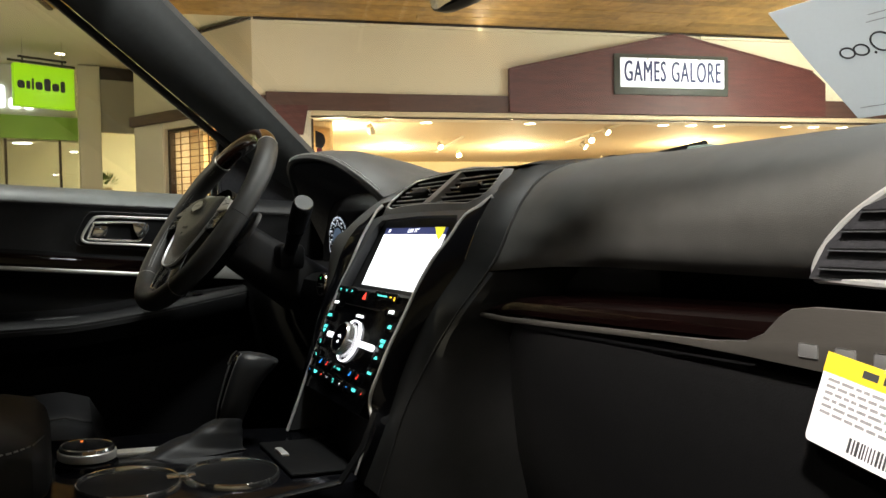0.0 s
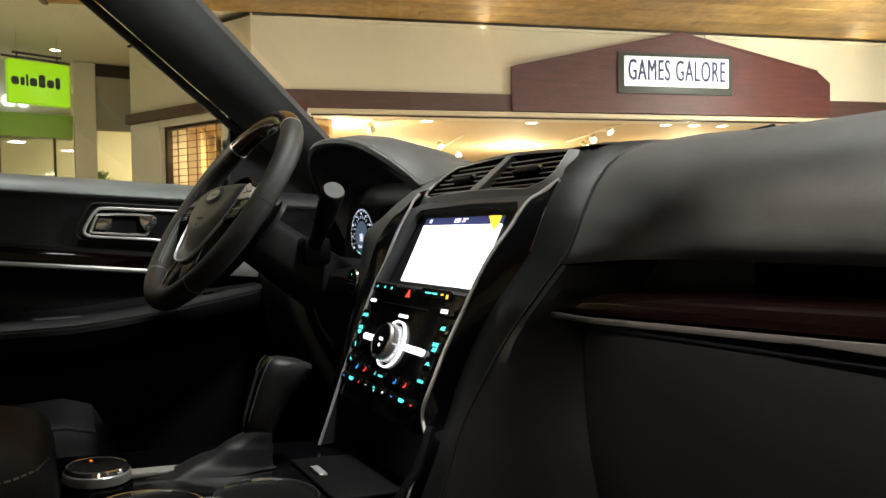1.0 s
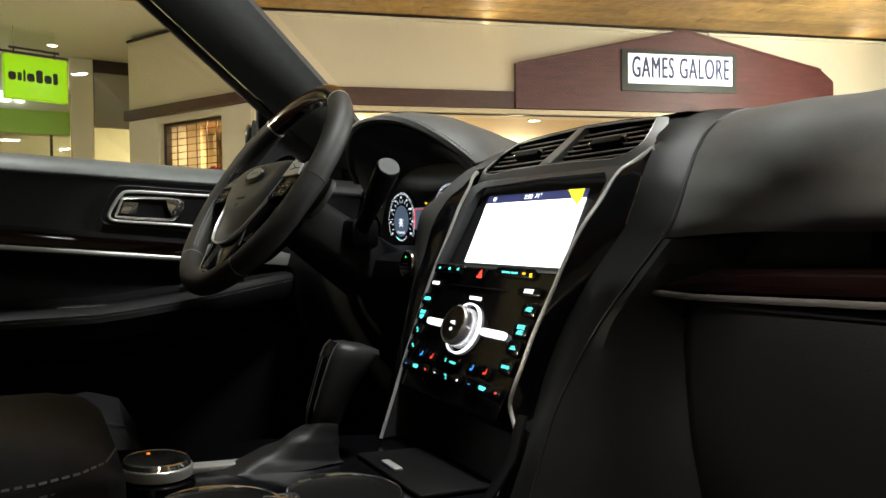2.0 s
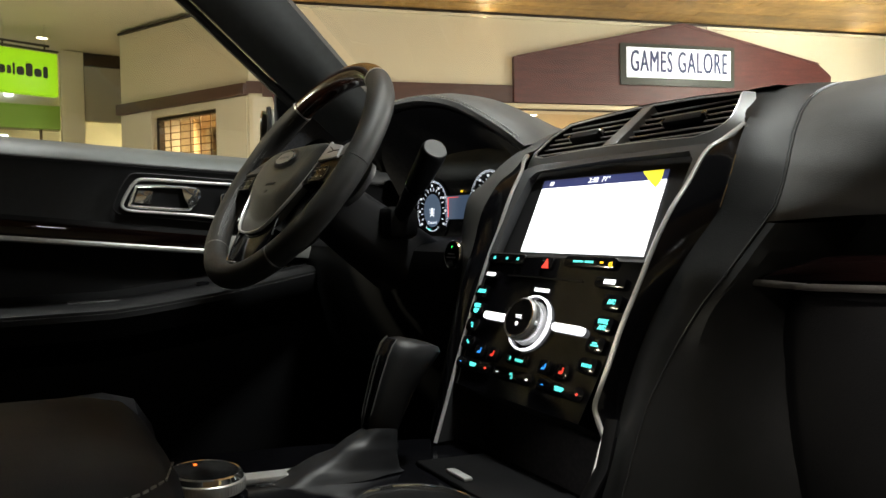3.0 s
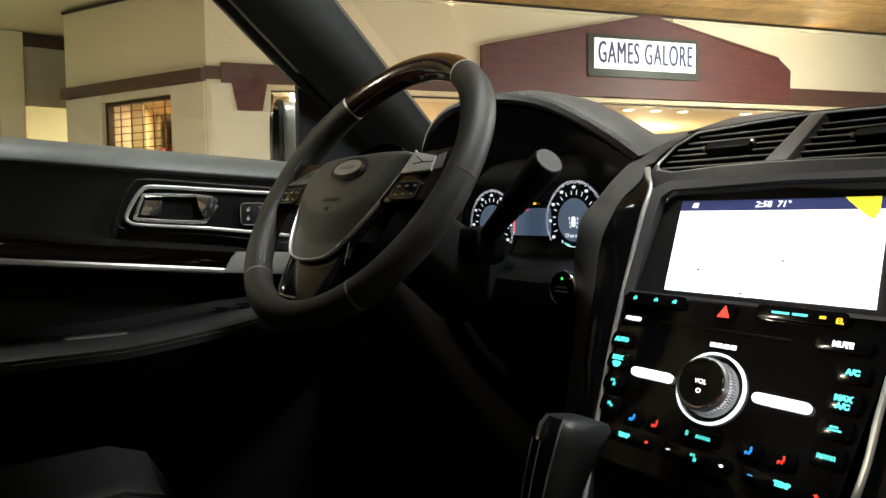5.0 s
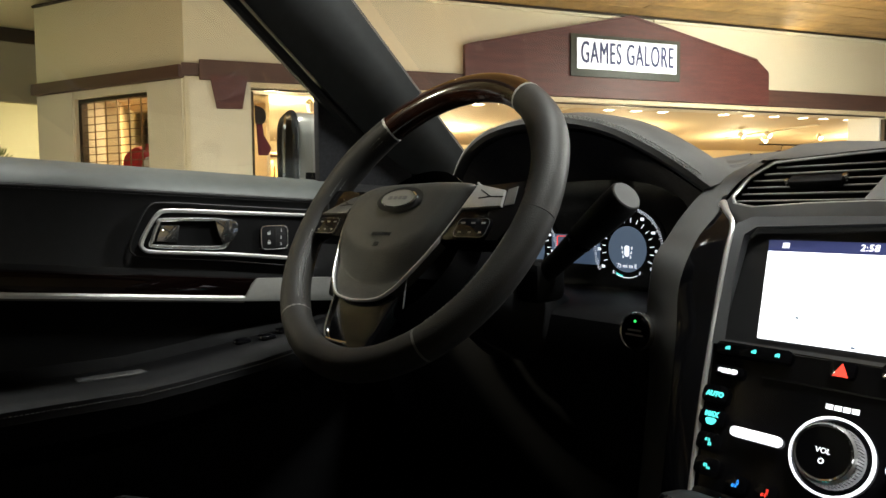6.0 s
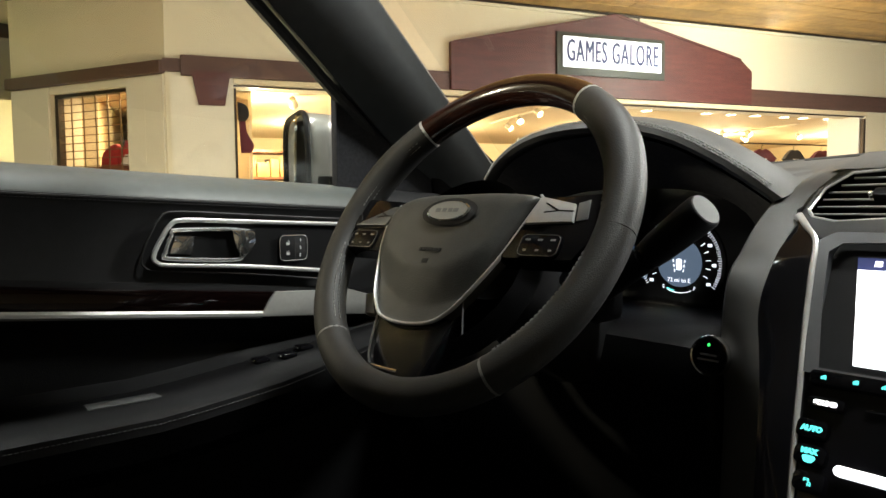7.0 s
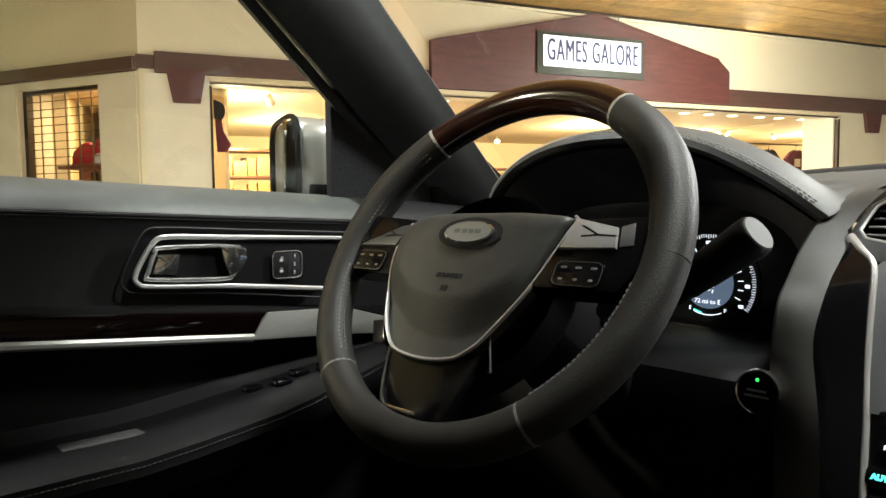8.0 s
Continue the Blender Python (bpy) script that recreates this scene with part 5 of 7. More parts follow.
        gauge = [m @ Vector((0.68 * r * math.cos(radians(a)), 0.68 * r * math.sin(radians(a)), 0.0012)) for a in range(244, 297, 4)]
        part("gauge_arc", sweep(bm_new(), gauge, 0.0006, 0.0003, 4, up=(0, -1, 0)), DIALWHITE, dial, "lit gauge arc")
        part("gauge_level", sweep(bm_new(), [p + Vector((0, -0.0004, 0.0012)) for p in gauge[:5]], 0.0010, 0.0003, 4, up=(0, -1, 0)), LIT_TEAL, dial, "teal gauge level")
        for a, word in ((236, "E"), (304, "F")):
            part("gauge_letter", text_bm(word, 0.0036, m @ Matrix.Translation((0.68 * r * math.cos(radians(a)), 0.68 * r * math.sin(radians(a)), 0.0013)), 0.0002), DIALWHITE, dial, flat=True)
    bm = prism(bm_new(), rounded(0.074, 0.034, 0.004, 3, -0.3575, 1.130), 0.0, 0.001, m=frame_of((0, 0.412, 0), (1, 0, 0), (0, 0, 1)))
    disp = part("centre_display", bm, LIT_DIM, t, "dim blue centre display")
    bm = bm_new()
    for x0, x1, z0, z1 in ((-0.372, -0.346, 1.1465, 1.1471), (-0.373, -0.3725, 1.118, 1.1465)):
        box(bm, (x0 - 0.012, 0.4095, z0 - 0.002), (x1 - 0.012, 0.4105, z1 - 0.002))
    part("red_outline", bm, LIT_RED, disp, "thin red outline")
    part("warning_lamp", box(bm_new(), (-0.3488, 0.409, 1.1515), (-0.3458, 0.411, 1.1540)), LIT_AMBER, t, "small amber warning lamp")
    return t


instrument_cluster()


# ---- steering wheel, column, stalk ----
def steering_wheel():
    t = thing("steering_wheel", "black leather steering wheel with dark wood upper rim", "steering wheel")
    R, TALL = 0.1475, 1.02

    def rim_point(a, shrink=0.0, lift=0.0):
        return WHEEL @ Vector(((R - shrink) * math.cos(a), (R - shrink) * TALL * math.sin(a), lift))

    up = WHEEL.to_3x3() @ Vector((0, 0, 1))
    def arc(a0, a1, n):
        return [rim_point(radians(a0 + (a1 - a0) * k / n)) for k in range(n + 1)]

    def grip(a0, a1):
        """Half width of the rim, fuller at the thumb rests beside the wood."""
        def width(f):
            a = a0 + (a1 - a0) * f
            return 0.0148 + 0.0017 * math.exp(-((a - 34) / 15) ** 2) + 0.0014 * math.exp(-((a - 152) / 15) ** 2)
        return width

    for a0, a1 in ((132.9, 180), (0, 56.2), (-52.2, 0), (180, 230)):
        part("leather_rim", sweep(bm_new(), arc(a0, a1, 18), grip(a0, a1), grip(a0, a1), 20, up=up), WHEELLEATHER, t, "black leather rim section")
    part("lower_rim", sweep(bm_new(), arc(230.6, 307.2, 20), 0.0146, 0.0148, 20, up=up), WHEELLEATHER, t, "black leather lower rim")
    part("wood_rim", sweep(bm_new(), arc(57.0, 132.3, 28), 0.0142, 0.0146, 20, up=up), RIMWOOD, t, "glossy dark wood upper rim")
    for a in (56.6, 132.6):
        part("rim_joint", sweep(bm_new(), arc(a - 0.5, a + 0.5, 2), 0.0150, 0.0153, 16, up=up), SATIN, t, "thin silver joint ring")
    for a in (230.3, 307.5):
        part("rim_joint", sweep(bm_new(), arc(a - 0.4, a + 0.4, 2), 0.0148, 0.0150, 16, up=up), THREAD, t)
    # inner stitching of the leather: two rows of slanted thread
    for a0, a1 in ((8, 50), (138, 172), (190, 226), (-48, -8)):
        for lift in (0.0045, 0.0085):
            path = [rim_point(radians(a0 + (a1 - a0) * k / 20), math.sqrt(0.0150 ** 2 - lift ** 2), lift) for k in range(21)]
            stitches(t, path, 0.0042, 0.0010, 0.0, up=up)
    # airbag cover, domed, with a shallow lower plane
    outline = [(0.0, 0.016), (0.040, 0.0165), (0.078, 0.0145), (0.0925, 0.0112), (0.0890, 0.000), (0.083, -0.018), (0.071, -0.051), (0.0505, -0.0885), (0.040, -0.102), (0.0255, -0.1115), (0.0, -0.1155),
               (-0.022, -0.1145), (-0.039, -0.110), (-0.052, -0.098), (-0.0617, -0.083), (-0.074, -0.055), (-0.0815, -0.035), (-0.084, -0.012), (-0.077, 0.004), (-0.058, 0.0125), (-0.030, 0.0155)]
    outline = [(p.x, p.y) for p in smooth([(x, y, 0) for x, y in outline], 3, True)]
    rings = []
    for k in range(34):
        f = 1.0 if k < 2 else 1.0 - (k - 1) / 33
        z = -0.004 if k == 0 else 0.006 + 0.011 * (1 - f ** 9) ** 0.5
        ring = []
        for x, y in outline:
            px, py = x * f, -0.048 + (y + 0.048) * f
            fold = 0.0165 - 0.36 * max(0.0, -py - 0.066 + 6.0 * px * px)
            ring.append(HUB @ Vector((px, py, z if k < 2 else max(0.005, min(z, fold)))))
        rings.append(ring)
    cover = part("airbag_cover", loft(bm_new(), rings, True, True), AIRBAG, t, "black grained airbag cover")
    # chrome line round the lower cover
    line = [HUB @ Vector((x * 1.015, -0.048 + (y + 0.048) * 1.015, 0.0075)) for x, y in outline]
    part("chrome_line", sweep(bm_new(), line[8:55], 0.0013, 0.0020, 8, up=up), SATIN, t, "thin satin line round the airbag cover")
    # oval badge (plain)
    m = HUB @ Matrix.Translation((0.0035, -0.0092, 0.0173)) @ pose(0, 0, 0, -3, 0, 0)
    part("badge_recess", disc(bm_new(), 0.034, 0.0005, m, 36, 0.0155), SOFT, cover)
    badge = part("badge", lathe(bm_new(), [(0.0265, 0.0), (0.0265, 0.0022), (0.0245, 0.003)], m @ Matrix.Diagonal((1, 0.42, 1, 1)), 36), CHROME, cover, "chrome oval badge rim")
    part("badge_face", disc(bm_new(), 0.0248, 0.0026, m, 36, 0.0104), BADGE, cover, "plain grey oval badge")
    bm = bm_new()
    for x, w in ((-0.012, 0.006), (-0.004, 0.005), (0.003, 0.005), (0.010, 0.006)):
        box(bm, (x - w / 2, -0.0016, 0.0027), (x + w / 2, 0.0022, 0.0030), m=m)
    part("badge_mark", bm, GREYMETAL, cover)
    bm = bm_new()
    for k in range(6):
        box(bm, (-0.014 + k * 0.0048, -0.050, 0.0167), (-0.0105 + k * 0.0048, -0.0465, 0.0173), m=HUB)
    box(bm, (-0.004, -0.062, 0.0167), (0.003, -0.0575, 0.0172), m=HUB)
    part("embossed_marks", bm, SOFT, cover)
    # spokes with switch pads
    for s in (1, -1):
        pts = [(0.070, 0.010), (0.136, 0.015), (0.138, -0.028), (0.128, -0.047), (0.062, -0.048)]
        part("spoke", prism(bm_new(), [(s * x, y) for x, y in (pts if s > 0 else pts[::-1])], -0.012, 0.006, m=SPOKE, bev=0.003), GLOSS, t, "gloss black spoke")
        if s > 0:
            pad, mat = [(0.0785, -0.0158), (0.1195, -0.0140), (0.1165, 0.0030), (0.0845, 0.0105)], SATIN
            end = [(0.1205, -0.0125), (0.1300, -0.0105), (0.1270, 0.0078), (0.1180, 0.0045)]
        else:
            pad, mat = [(-0.1190, -0.0210), (-0.0755, -0.0200), (-0.0670, 0.0020), (-0.0765, 0.0005)], BEZELGREY
            end = [(-0.1290, -0.0120), (-0.1215, -0.0200), (-0.1130, -0.0140), (-0.1180, -0.0060)]
        key = part("switch_pad", prism(bm_new(), pad, 0.004, 0.0088, m=SPOKE, bev=0.0012), mat, t, "silver switch pad" if s > 0 else "dark grey switch pad")
        c = Vector((sum(x for x, y in pad) / 4 + 0.005, sum(y for x, y in pad) / 4, 0.0))
        for tip in ((-0.013, 0.0075), (-0.012, -0.0015), (0.013, -0.0005)):
            tip = c + Vector(tip + (0.0,))
            part("pad_groove", sweep(bm_new(), [SPOKE @ (p + Vector((0, 0, 0.0089))) for p in (c, c.lerp(tip, 0.5), tip)], 0.0006, 0.0003, 5, up=up), HARD, key)
        part("spoke_end", prism(bm_new(), end, 0.002, 0.0070, m=SPOKE, bev=0.001), GREYMETAL if s > 0 else HARD, t)
        low = part("switch_block", prism(bm_new(), rounded(0.036, 0.021, 0.005, 4, s * 0.0985, -0.036), 0.0055, 0.0080, m=SPOKE, bev=0.001), GLOSS, t, "black switch block")
        part("block_outline", sweep(bm_new(), [SPOKE @ Vector((x, y, 0.0081)) for x, y in rounded(0.034, 0.019, 0.005, 4, s * 0.0985, -0.036)], 0.0003, sides=5, closed=True, up=up), BEZELGREY, low)
        for k in range(3):
            x = s * 0.0985 - 0.011 + k * 0.011
            part("key_mark", box(bm_new(), (x - 0.0022, -0.0320, 0.0081), (x + 0.0022, -0.0303, 0.0083), m=SPOKE), GREYMETAL, low)
            part("key_mark", box(bm_new(), (x - 0.0015, -0.0415, 0.0081), (x + 0.0015, -0.0398, 0.0083), m=SPOKE), GREYMETAL, low)
    # lower spokes
    part("lower_spoke", prism(bm_new(), [(-0.047, -0.104), (-0.033, -0.166), (0.033, -0.166), (0.047, -0.104)], -0.012, 0.003, m=HUB, bev=0.003), GLOSS, t, "gloss black lower spoke")
    path = [HUB @ Vector((x, y, 0.004)) for x, y in smooth_2d([(-0.046, -0.108), (-0.036, -0.142), (-0.029, -0.1535), (-0.020, -0.1575), (0.010, -0.1580)], 4)]
    part("spoke_trim", sweep(bm_new(), path, 0.0013, sides=6, up=up), CHROME, t, "thin bright spoke trim")
    path = [HUB @ Vector((x, y, 0.004)) for x, y in ((0.0500, -0.0870), (0.0560, -0.100), (0.0640, -0.1165))]
    part("spoke_trim", sweep(bm_new(), path, 0.0007, sides=6, up=up), BEZELGREY, t, "thin grey spoke trim")
    part("hub_back", lathe(bm_new(), [(0.0, -0.05), (0.07, -0.05), (0.09, -0.03), (0.088, -0.005)], HUB @ Matrix.Translation((0, -0.045, 0)), 28), HARD, t)
    # shift paddle behind the left spoke
    part("paddle", prism(bm_new(), [(-0.113, -0.080), (-0.086, -0.075), (-0.088, -0.100), (-0.101, -0.101)], -0.03, -0.022, m=HUB, bev=0.002), SATIN, t, "silver shift paddle")
    part("paddle", prism(bm_new(), smooth_2d([(0.112, 0.012), (0.124, -0.004), (0.121, -0.034), (0.104, -0.048), (0.094, -0.040), (0.104, -0.010)], 3, True), -0.040, -0.033, m=SPOKE, bev=0.002), BEZELGREY, t, "dark grey shift paddle")
    return t


steering_wheel()


def steering_column():
    t = thing("steering_column", "black steering column shroud with a wiper stalk", "steering column")
    rings = []
    axis = WHEEL.to_3x3() @ Vector((0, 0, -1))
    for f in range(9):
        s = f / 8
        c = WHEEL.translation + Vector((0.004, 0, -0.012)) + axis * (0.035 + 0.19 * s)
        w, h = 0.040 + 0.022 * s, 0.034 + 0.012 * s
        rings.append([c + WHEEL.to_3x3() @ Vector((w * math.copysign(abs(math.cos(a)) ** 0.6, math.cos(a)), h * math.copysign(abs(math.sin(a)) ** 0.6, math.sin(a)), 0)) for a in [2 * math.pi * k / 24 for k in range(24)]])
    part("shroud", loft(bm_new(), rings, True, True), SOFT, t)
    base, tip = Vector((-0.275, 0.268, 1.112)), Vector((-0.168, 0.258, 1.188))
    d = (tip - base).normalized()
    m = frame_of(base, d.orthogonal(), d.cross(d.orthogonal()))
    L = (tip - base).length
    prof = [(0.0095, 0.0), (0.0105, L * 0.3), (0.0115, L * 0.42), (0.0118, L * 0.48), (0.0136, L * 0.6), (0.0150, L * 0.92), (0.0148, L * 0.985), (0.0135, L)]
    stalk = part("stalk", lathe(bm_new(), prof, m, 28), HARD, t, "black round wiper stalk")
    part("stalk_end", lathe(bm_new(), [(0.0135, L), (0.0128, L + 0.0012), (0.0, L + 0.0012)], m, 28), STALKEND, stalk, "flat grey end of the stalk")
    part("stalk_collar", lathe(bm_new(), [(0.0118, L * 0.48), (0.0128, L * 0.49), (0.0128, L * 0.53), (0.0122, L * 0.54)], m, 28), GLOSS, stalk)
    bm = bm_new()
    for k in range(5):
        box(bm, (0.0122, -0.0025, L * (0.62 + k * 0.06)), (0.0156, 0.0025, L * (0.62 + k * 0.06) + 0.002), m=m)
    part("stalk_marks", bm, GREYINK, stalk)
    # boxy holder at the stalk's foot
    part("stalk_holder", box(bm_new(), (-0.302, 0.250, 1.088), (-0.262, 0.292, 1.128), 0.009), HARD, t)
    return t


steering_column()


def start_button():
    t = thing("start_button", "round black start button with chrome ring and green lamp", "button")
    m = frame_of((-0.1780, 0.2885, 1.070), (1, 0, 0), (0, 0.12, 1))
    part("ring", lathe(bm_new(), [(0.0165, -0.004), (0.0172, 0.002), (0.0160, 0.0045), (0.0148, 0.0035)], m, 32), CHROME, t, "chrome ring")
    part("cap", lathe(bm_new(), [(0.0147, 0.0035), (0.0140, 0.0048), (0.0, 0.0052)], m, 32), GLOSS, t)
    part("lamp", disc(bm_new(), 0.0013, 0.0054, m @ Matrix.Translation((0, 0.009, 0)), 12), LIT_GREEN, t, "green indicator lamp")
    bm = bm_new()
    for y, w in ((0.001, 0.007), (-0.003, 0.009)):
        box(bm, (-w, y - 0.0008, 0.0053), (w, y + 0.0008, 0.0055), m=m)
    part("letter_bars", bm, GREYINK, t)


start_button()


# ---- centre stack ----
CHROME_L = [(-0.1465, 0.3685, 1.1815), (-0.134, 0.354, 1.1735), (-0.122, 0.342, 1.163), (-0.1175, 0.325, 1.140), (-0.1145, 0.311, 1.115), (-0.1115, 0.300, 1.095), (-0.1066, 0.2845, 1.071), (-0.1015, 0.265, 1.033), (-0.0965, 0.249, 1.0), (-0.0905, 0.232, 0.966), (-0.084, 0.216, 0.932), (-0.078, 0.199, 0.896)]
CHROME_R = [(0.1285, 0.3785, 1.1835), (0.119, 0.365, 1.1725), (0.1125, 0.350, 1.1625), (0.1115, 0.329, 1.137), (0.111, 0.309, 1.115), (0.1098, 0.291, 1.088), (0.1085, 0.2755, 1.059), (0.107, 0.256, 1.0235), (0.1062, 0.2435, 0.9965), (0.1035, 0.236, 0.977), (0.0995, 0.2355, 0.962), (0.1095, 0.234, 0.9445), (0.112, 0.212, 0.895)]



def centre_stack():
    t = thing("centre_stack", "black glossy centre stack with a lit touch screen and lit keys", "console")
    for path, s in ((CHROME_L, -1), (CHROME_R, 1)):
        line = smooth(path if s < 0 else path[:12], 5)
        part("silver_line", sweep(bm_new(), line, lambda f: 0.0042 - 0.0019 * min(1.0, f / 0.14), lambda f: 0.0030 - 0.0012 * min(1.0, f / 0.14), 8, up=(0, -0.9, 0.43)), SATIN, t, "bright silver edge line")
        if s > 0:
            part("lower_edge", sweep(bm_new(), [Vector(p) for p in path[11:]], 0.0012, sides=6, up=(0, -0.9, 0.43)), SATIN, t, "thin bright lower edge")
        outer_line = [Vector(p) for p in (FLANK_L[5:] if s < 0 else FLANK_IN[8:])]
        a, b = resample(path, 40), resample(outer_line, 40)
        mid = [(p + q) / 2 + Vector((0.002 * s, -0.003, 0.001)) for p, q in zip(a, b)]
        part("side_trim", loft(bm_new(), [a, mid, b]), GLOSS, t, "gloss black side trim")
        if s > 0:
            part("trim_line", sweep(bm_new(), [p + Vector((0.0004, -0.0008, 0)) for p in smooth(FLANK_IN[9:12], 6)], 0.0007, sides=5, up=(0, -0.9, 0.43)), CHROME, t, "thin chrome line beside the leather")
    # lower face with the keys
    v0, v1 = -0.115, 0.021
    rows = []
    for k in range(9):
        v = v0 + (v1 - v0) * k / 8
        h = 0.0905 + 0.0165 * (v + 0.11) / 0.13
        rows.append([PANEL @ Vector((h * u, v, -0.002 + 0.002 * (1 - u * u))) for u in [-1 + 2 * j / 12 for j in range(13)]])
    face = part("key_face", loft(bm_new(), rows), GLOSS, t, "gloss black key panel")
    part("face_groove", box(bm_new(), (-0.060, -0.0005, 0.0), (0.045, 0.0006, 0.0012), m=PANEL @ pose(0, 0, 0, 0, 0, 0)), HARD, t)
    # frame round the screen, with a deep recess
    orim = [Vector(p) for p in ((-0.1045, 0.2830, 1.0715), (0.1075, 0.284, 1.0725), (0.1105, 0.315, 1.12), (0.1115, 0.348, 1.161), (0.108, 0.3565, 1.1695), (0.0, 0.361, 1.1700), (-0.112, 0.3575, 1.1695), (-0.121, 0.343, 1.163), (-0.1150, 0.316, 1.12))]
    irim = [Vector(p) for p in ((-0.0950, 0.2855, 1.0755), (0.102, 0.288, 1.0745), (0.103, 0.322, 1.12), (0.101, 0.347, 1.156), (0.0935, 0.3520, 1.1640), (0.0, 0.354, 1.1650), (-0.105, 0.3505, 1.1610), (-0.1135, 0.3455, 1.1545), (-0.1055, 0.316, 1.12))]
    deep = [SCREEN @ Vector((x, y, 0.001)) for x, y in ((-0.108, -0.010), (0.100, -0.010), (0.1, 0.05), (0.1, 0.09), (0.096, 0.098), (0.0, 0.100), (-0.108, 0.098), (-0.112, 0.09), (-0.11, 0.05))]
    part("screen_frame", loft(bm_new(), [orim, irim], True), BEZELGREY, t, "dark grey frame round the screen")
    # recess walls coloured paler grey for the glow the screen throws on them
    part("screen_recess", loft(bm_new(), [irim, deep], True), BEZELGREY, t, "recess round the screen, greyed for the screen's glow")
    # the touch screen
    part("bezel", box(bm_new(), (-0.1135, -0.012, -0.004), (0.1035, 0.103, -0.001), m=SCREEN), SOFT, t, "dark grey screen bezel")
    glass = part("screen", prism(bm_new(), [(-0.0805, 0.0), (0.0830, 0.0), (0.0740, 0.0765), (-0.0930, 0.0765)], -0.0005, 0.0005, m=SCREEN), SCREEN_WHITE, t, "lit white touch screen")
    part("status_bar", prism(bm_new(), [(-0.0930, 0.0766), (0.0740, 0.0766), (0.0725, 0.0868), (-0.0947, 0.0868)], -0.0005, 0.0006, m=SCREEN), SCREEN_BAR, glass, "navy status bar")
    part("clock_text", text_bm("2:58  71\u00b0", 0.0055, SCREEN @ Matrix.Translation((-0.010, 0.0817, 0.001)), 0.0002), LIT_WHITE, glass, "white clock and temperature", flat=True)
    part("home_mark", box(bm_new(), (-0.082, 0.0797, 0.0006), (-0.077, 0.0842, 0.001), m=SCREEN), LIT_WHITE, glass)
    part("corner_tab", prism(bm_new(), [(0.043, 0.0868), (0.0675, 0.0868), (0.0690, 0.074), (0.066, 0.068), (0.058, 0.0735)], 0.0008, 0.0011, m=SCREEN), SCREEN_YELLOW, glass, "yellow corner of the map")
    for x, y in ((0.012, 0.032), (-0.055, 0.020), (-0.012, 0.002)):
        part("screen_mark", box(bm_new(), (x - 0.0015, y - 0.0008, 0.0006), (x + 0.0015, y + 0.0008, 0.0008), m=SCREEN), LIT_DIM, glass)

    # keys: pads and lit symbols
    def pad(x, z, w, h, r=0.003):
        v = (z - 1.054) / 0.9015
        return part("key", prism(bm_new(), rounded(w, h, r, 3, x, v), 0.0, 0.0022, m=PANEL, bev=0.0003), GLOSS, t, "gloss black key")

    def mark(parent, x, z, shape, mat):
        v = (z - 1.054) / 0.9015
        bm = bm_new()
        z0, z1 = 0.0023, 0.0025
        for (dx, dy, w, h) in shape:
            cx, cy, w, h = x + dx * 0.72, v + dy * 0.8, w * 0.68, h * 0.72
            if w > 0.004 or h < 0.0016 or w < 0.0012:
                strokes = ((cx, cy, w, h * 0.62),)
            else:
                strokes = ((cx - w * 0.38, cy, w * 0.24, h), (cx + w * 0.1, cy + h * 0.4, w * 0.7, h * 0.2), (cx + w * 0.1, cy - h * 0.12, w * 0.6, h * 0.2), (cx + w * 0.38, cy - h * 0.1, w * 0.22, h * 0.7))
            for px, py, pw, ph in strokes:
                box(bm, (px - pw / 2, py - ph / 2, z0), (px + pw / 2, py + ph / 2, z1), m=PANEL)
        return part("symbol", bm, mat, parent, "lit key symbol", flat=True)

    def word(parent, x, z, words, height, mat, dy=0.0):
        at = PANEL @ Matrix.Translation((x, (z - 1.054) / 0.9015 + dy, 0.0024))
        return part("key_word", text_bm(words, height, at, 0.0001, bold=0.0004), mat, parent, "lit key lettering", flat=True)

    WORD = [(-0.006, 0, 0.0034, 0.0042), (-0.002, 0, 0.0034, 0.0042), (0.002, 0, 0.0034, 0.0042), (0.006, 0, 0.0034, 0.0042)]
    SHORT = [(-0.0032, 0, 0.0028, 0.004), (0.0, 0.0005, 0.0028, 0.004), (0.0032, 0, 0.0028, 0.004)]
    DOT = [(-0.0015, 0.0008, 0.004, 0.0036), (0.0022, -0.0012, 0.0036, 0.0028)]
    FAN = [(-0.0015, 0.0015, 0.0055, 0.003), (0.0015, -0.002, 0.0035, 0.004)]
    CAR = [(0.0, -0.0008, 0.0125, 0.0028), (-0.0006, 0.0016, 0.0075, 0.0028)]
    SEAT = [(-0.0012, -0.0015, 0.005, 0.003), (0.0016, 0.0015, 0.002, 0.0058)]
    PLUS = [(0, 0, 0.0052, 0.0013), (0, 0, 0.0013, 0.0052)]
    MINUS = [(0, 0, 0.0048, 0.0014)]
    p = pad(-0.070, 1.069, 0.058, 0.0105)
    for x in (-0.0895, -0.069, -0.0515):
        mark(p, x, 1.069, [(0, 0, 0.005, 0.003), (0.001, 0.0005, 0.003, 0.0042)], LIT_TEAL)
    p = pad(-0.007, 1.067, 0.016, 0.0115)
    v = (1.0665 - 1.054) / 0.9015
    part("symbol", prism(bm_new(), [(-0.0125, v - 0.0045), (-0.0025, v - 0.0045), (-0.0075, v + 0.005)], 0.0023, 0.0026, m=PANEL), LIT_RED, p, "red hazard triangle")
    p = pad(0.047, 1.070, 0.062, 0.010)
    mark(p, 0.040, 1.070, [(-0.009, 0, 0.018, 0.0038), (0.0095, 0, 0.015, 0.0038)], LIT_TEAL)
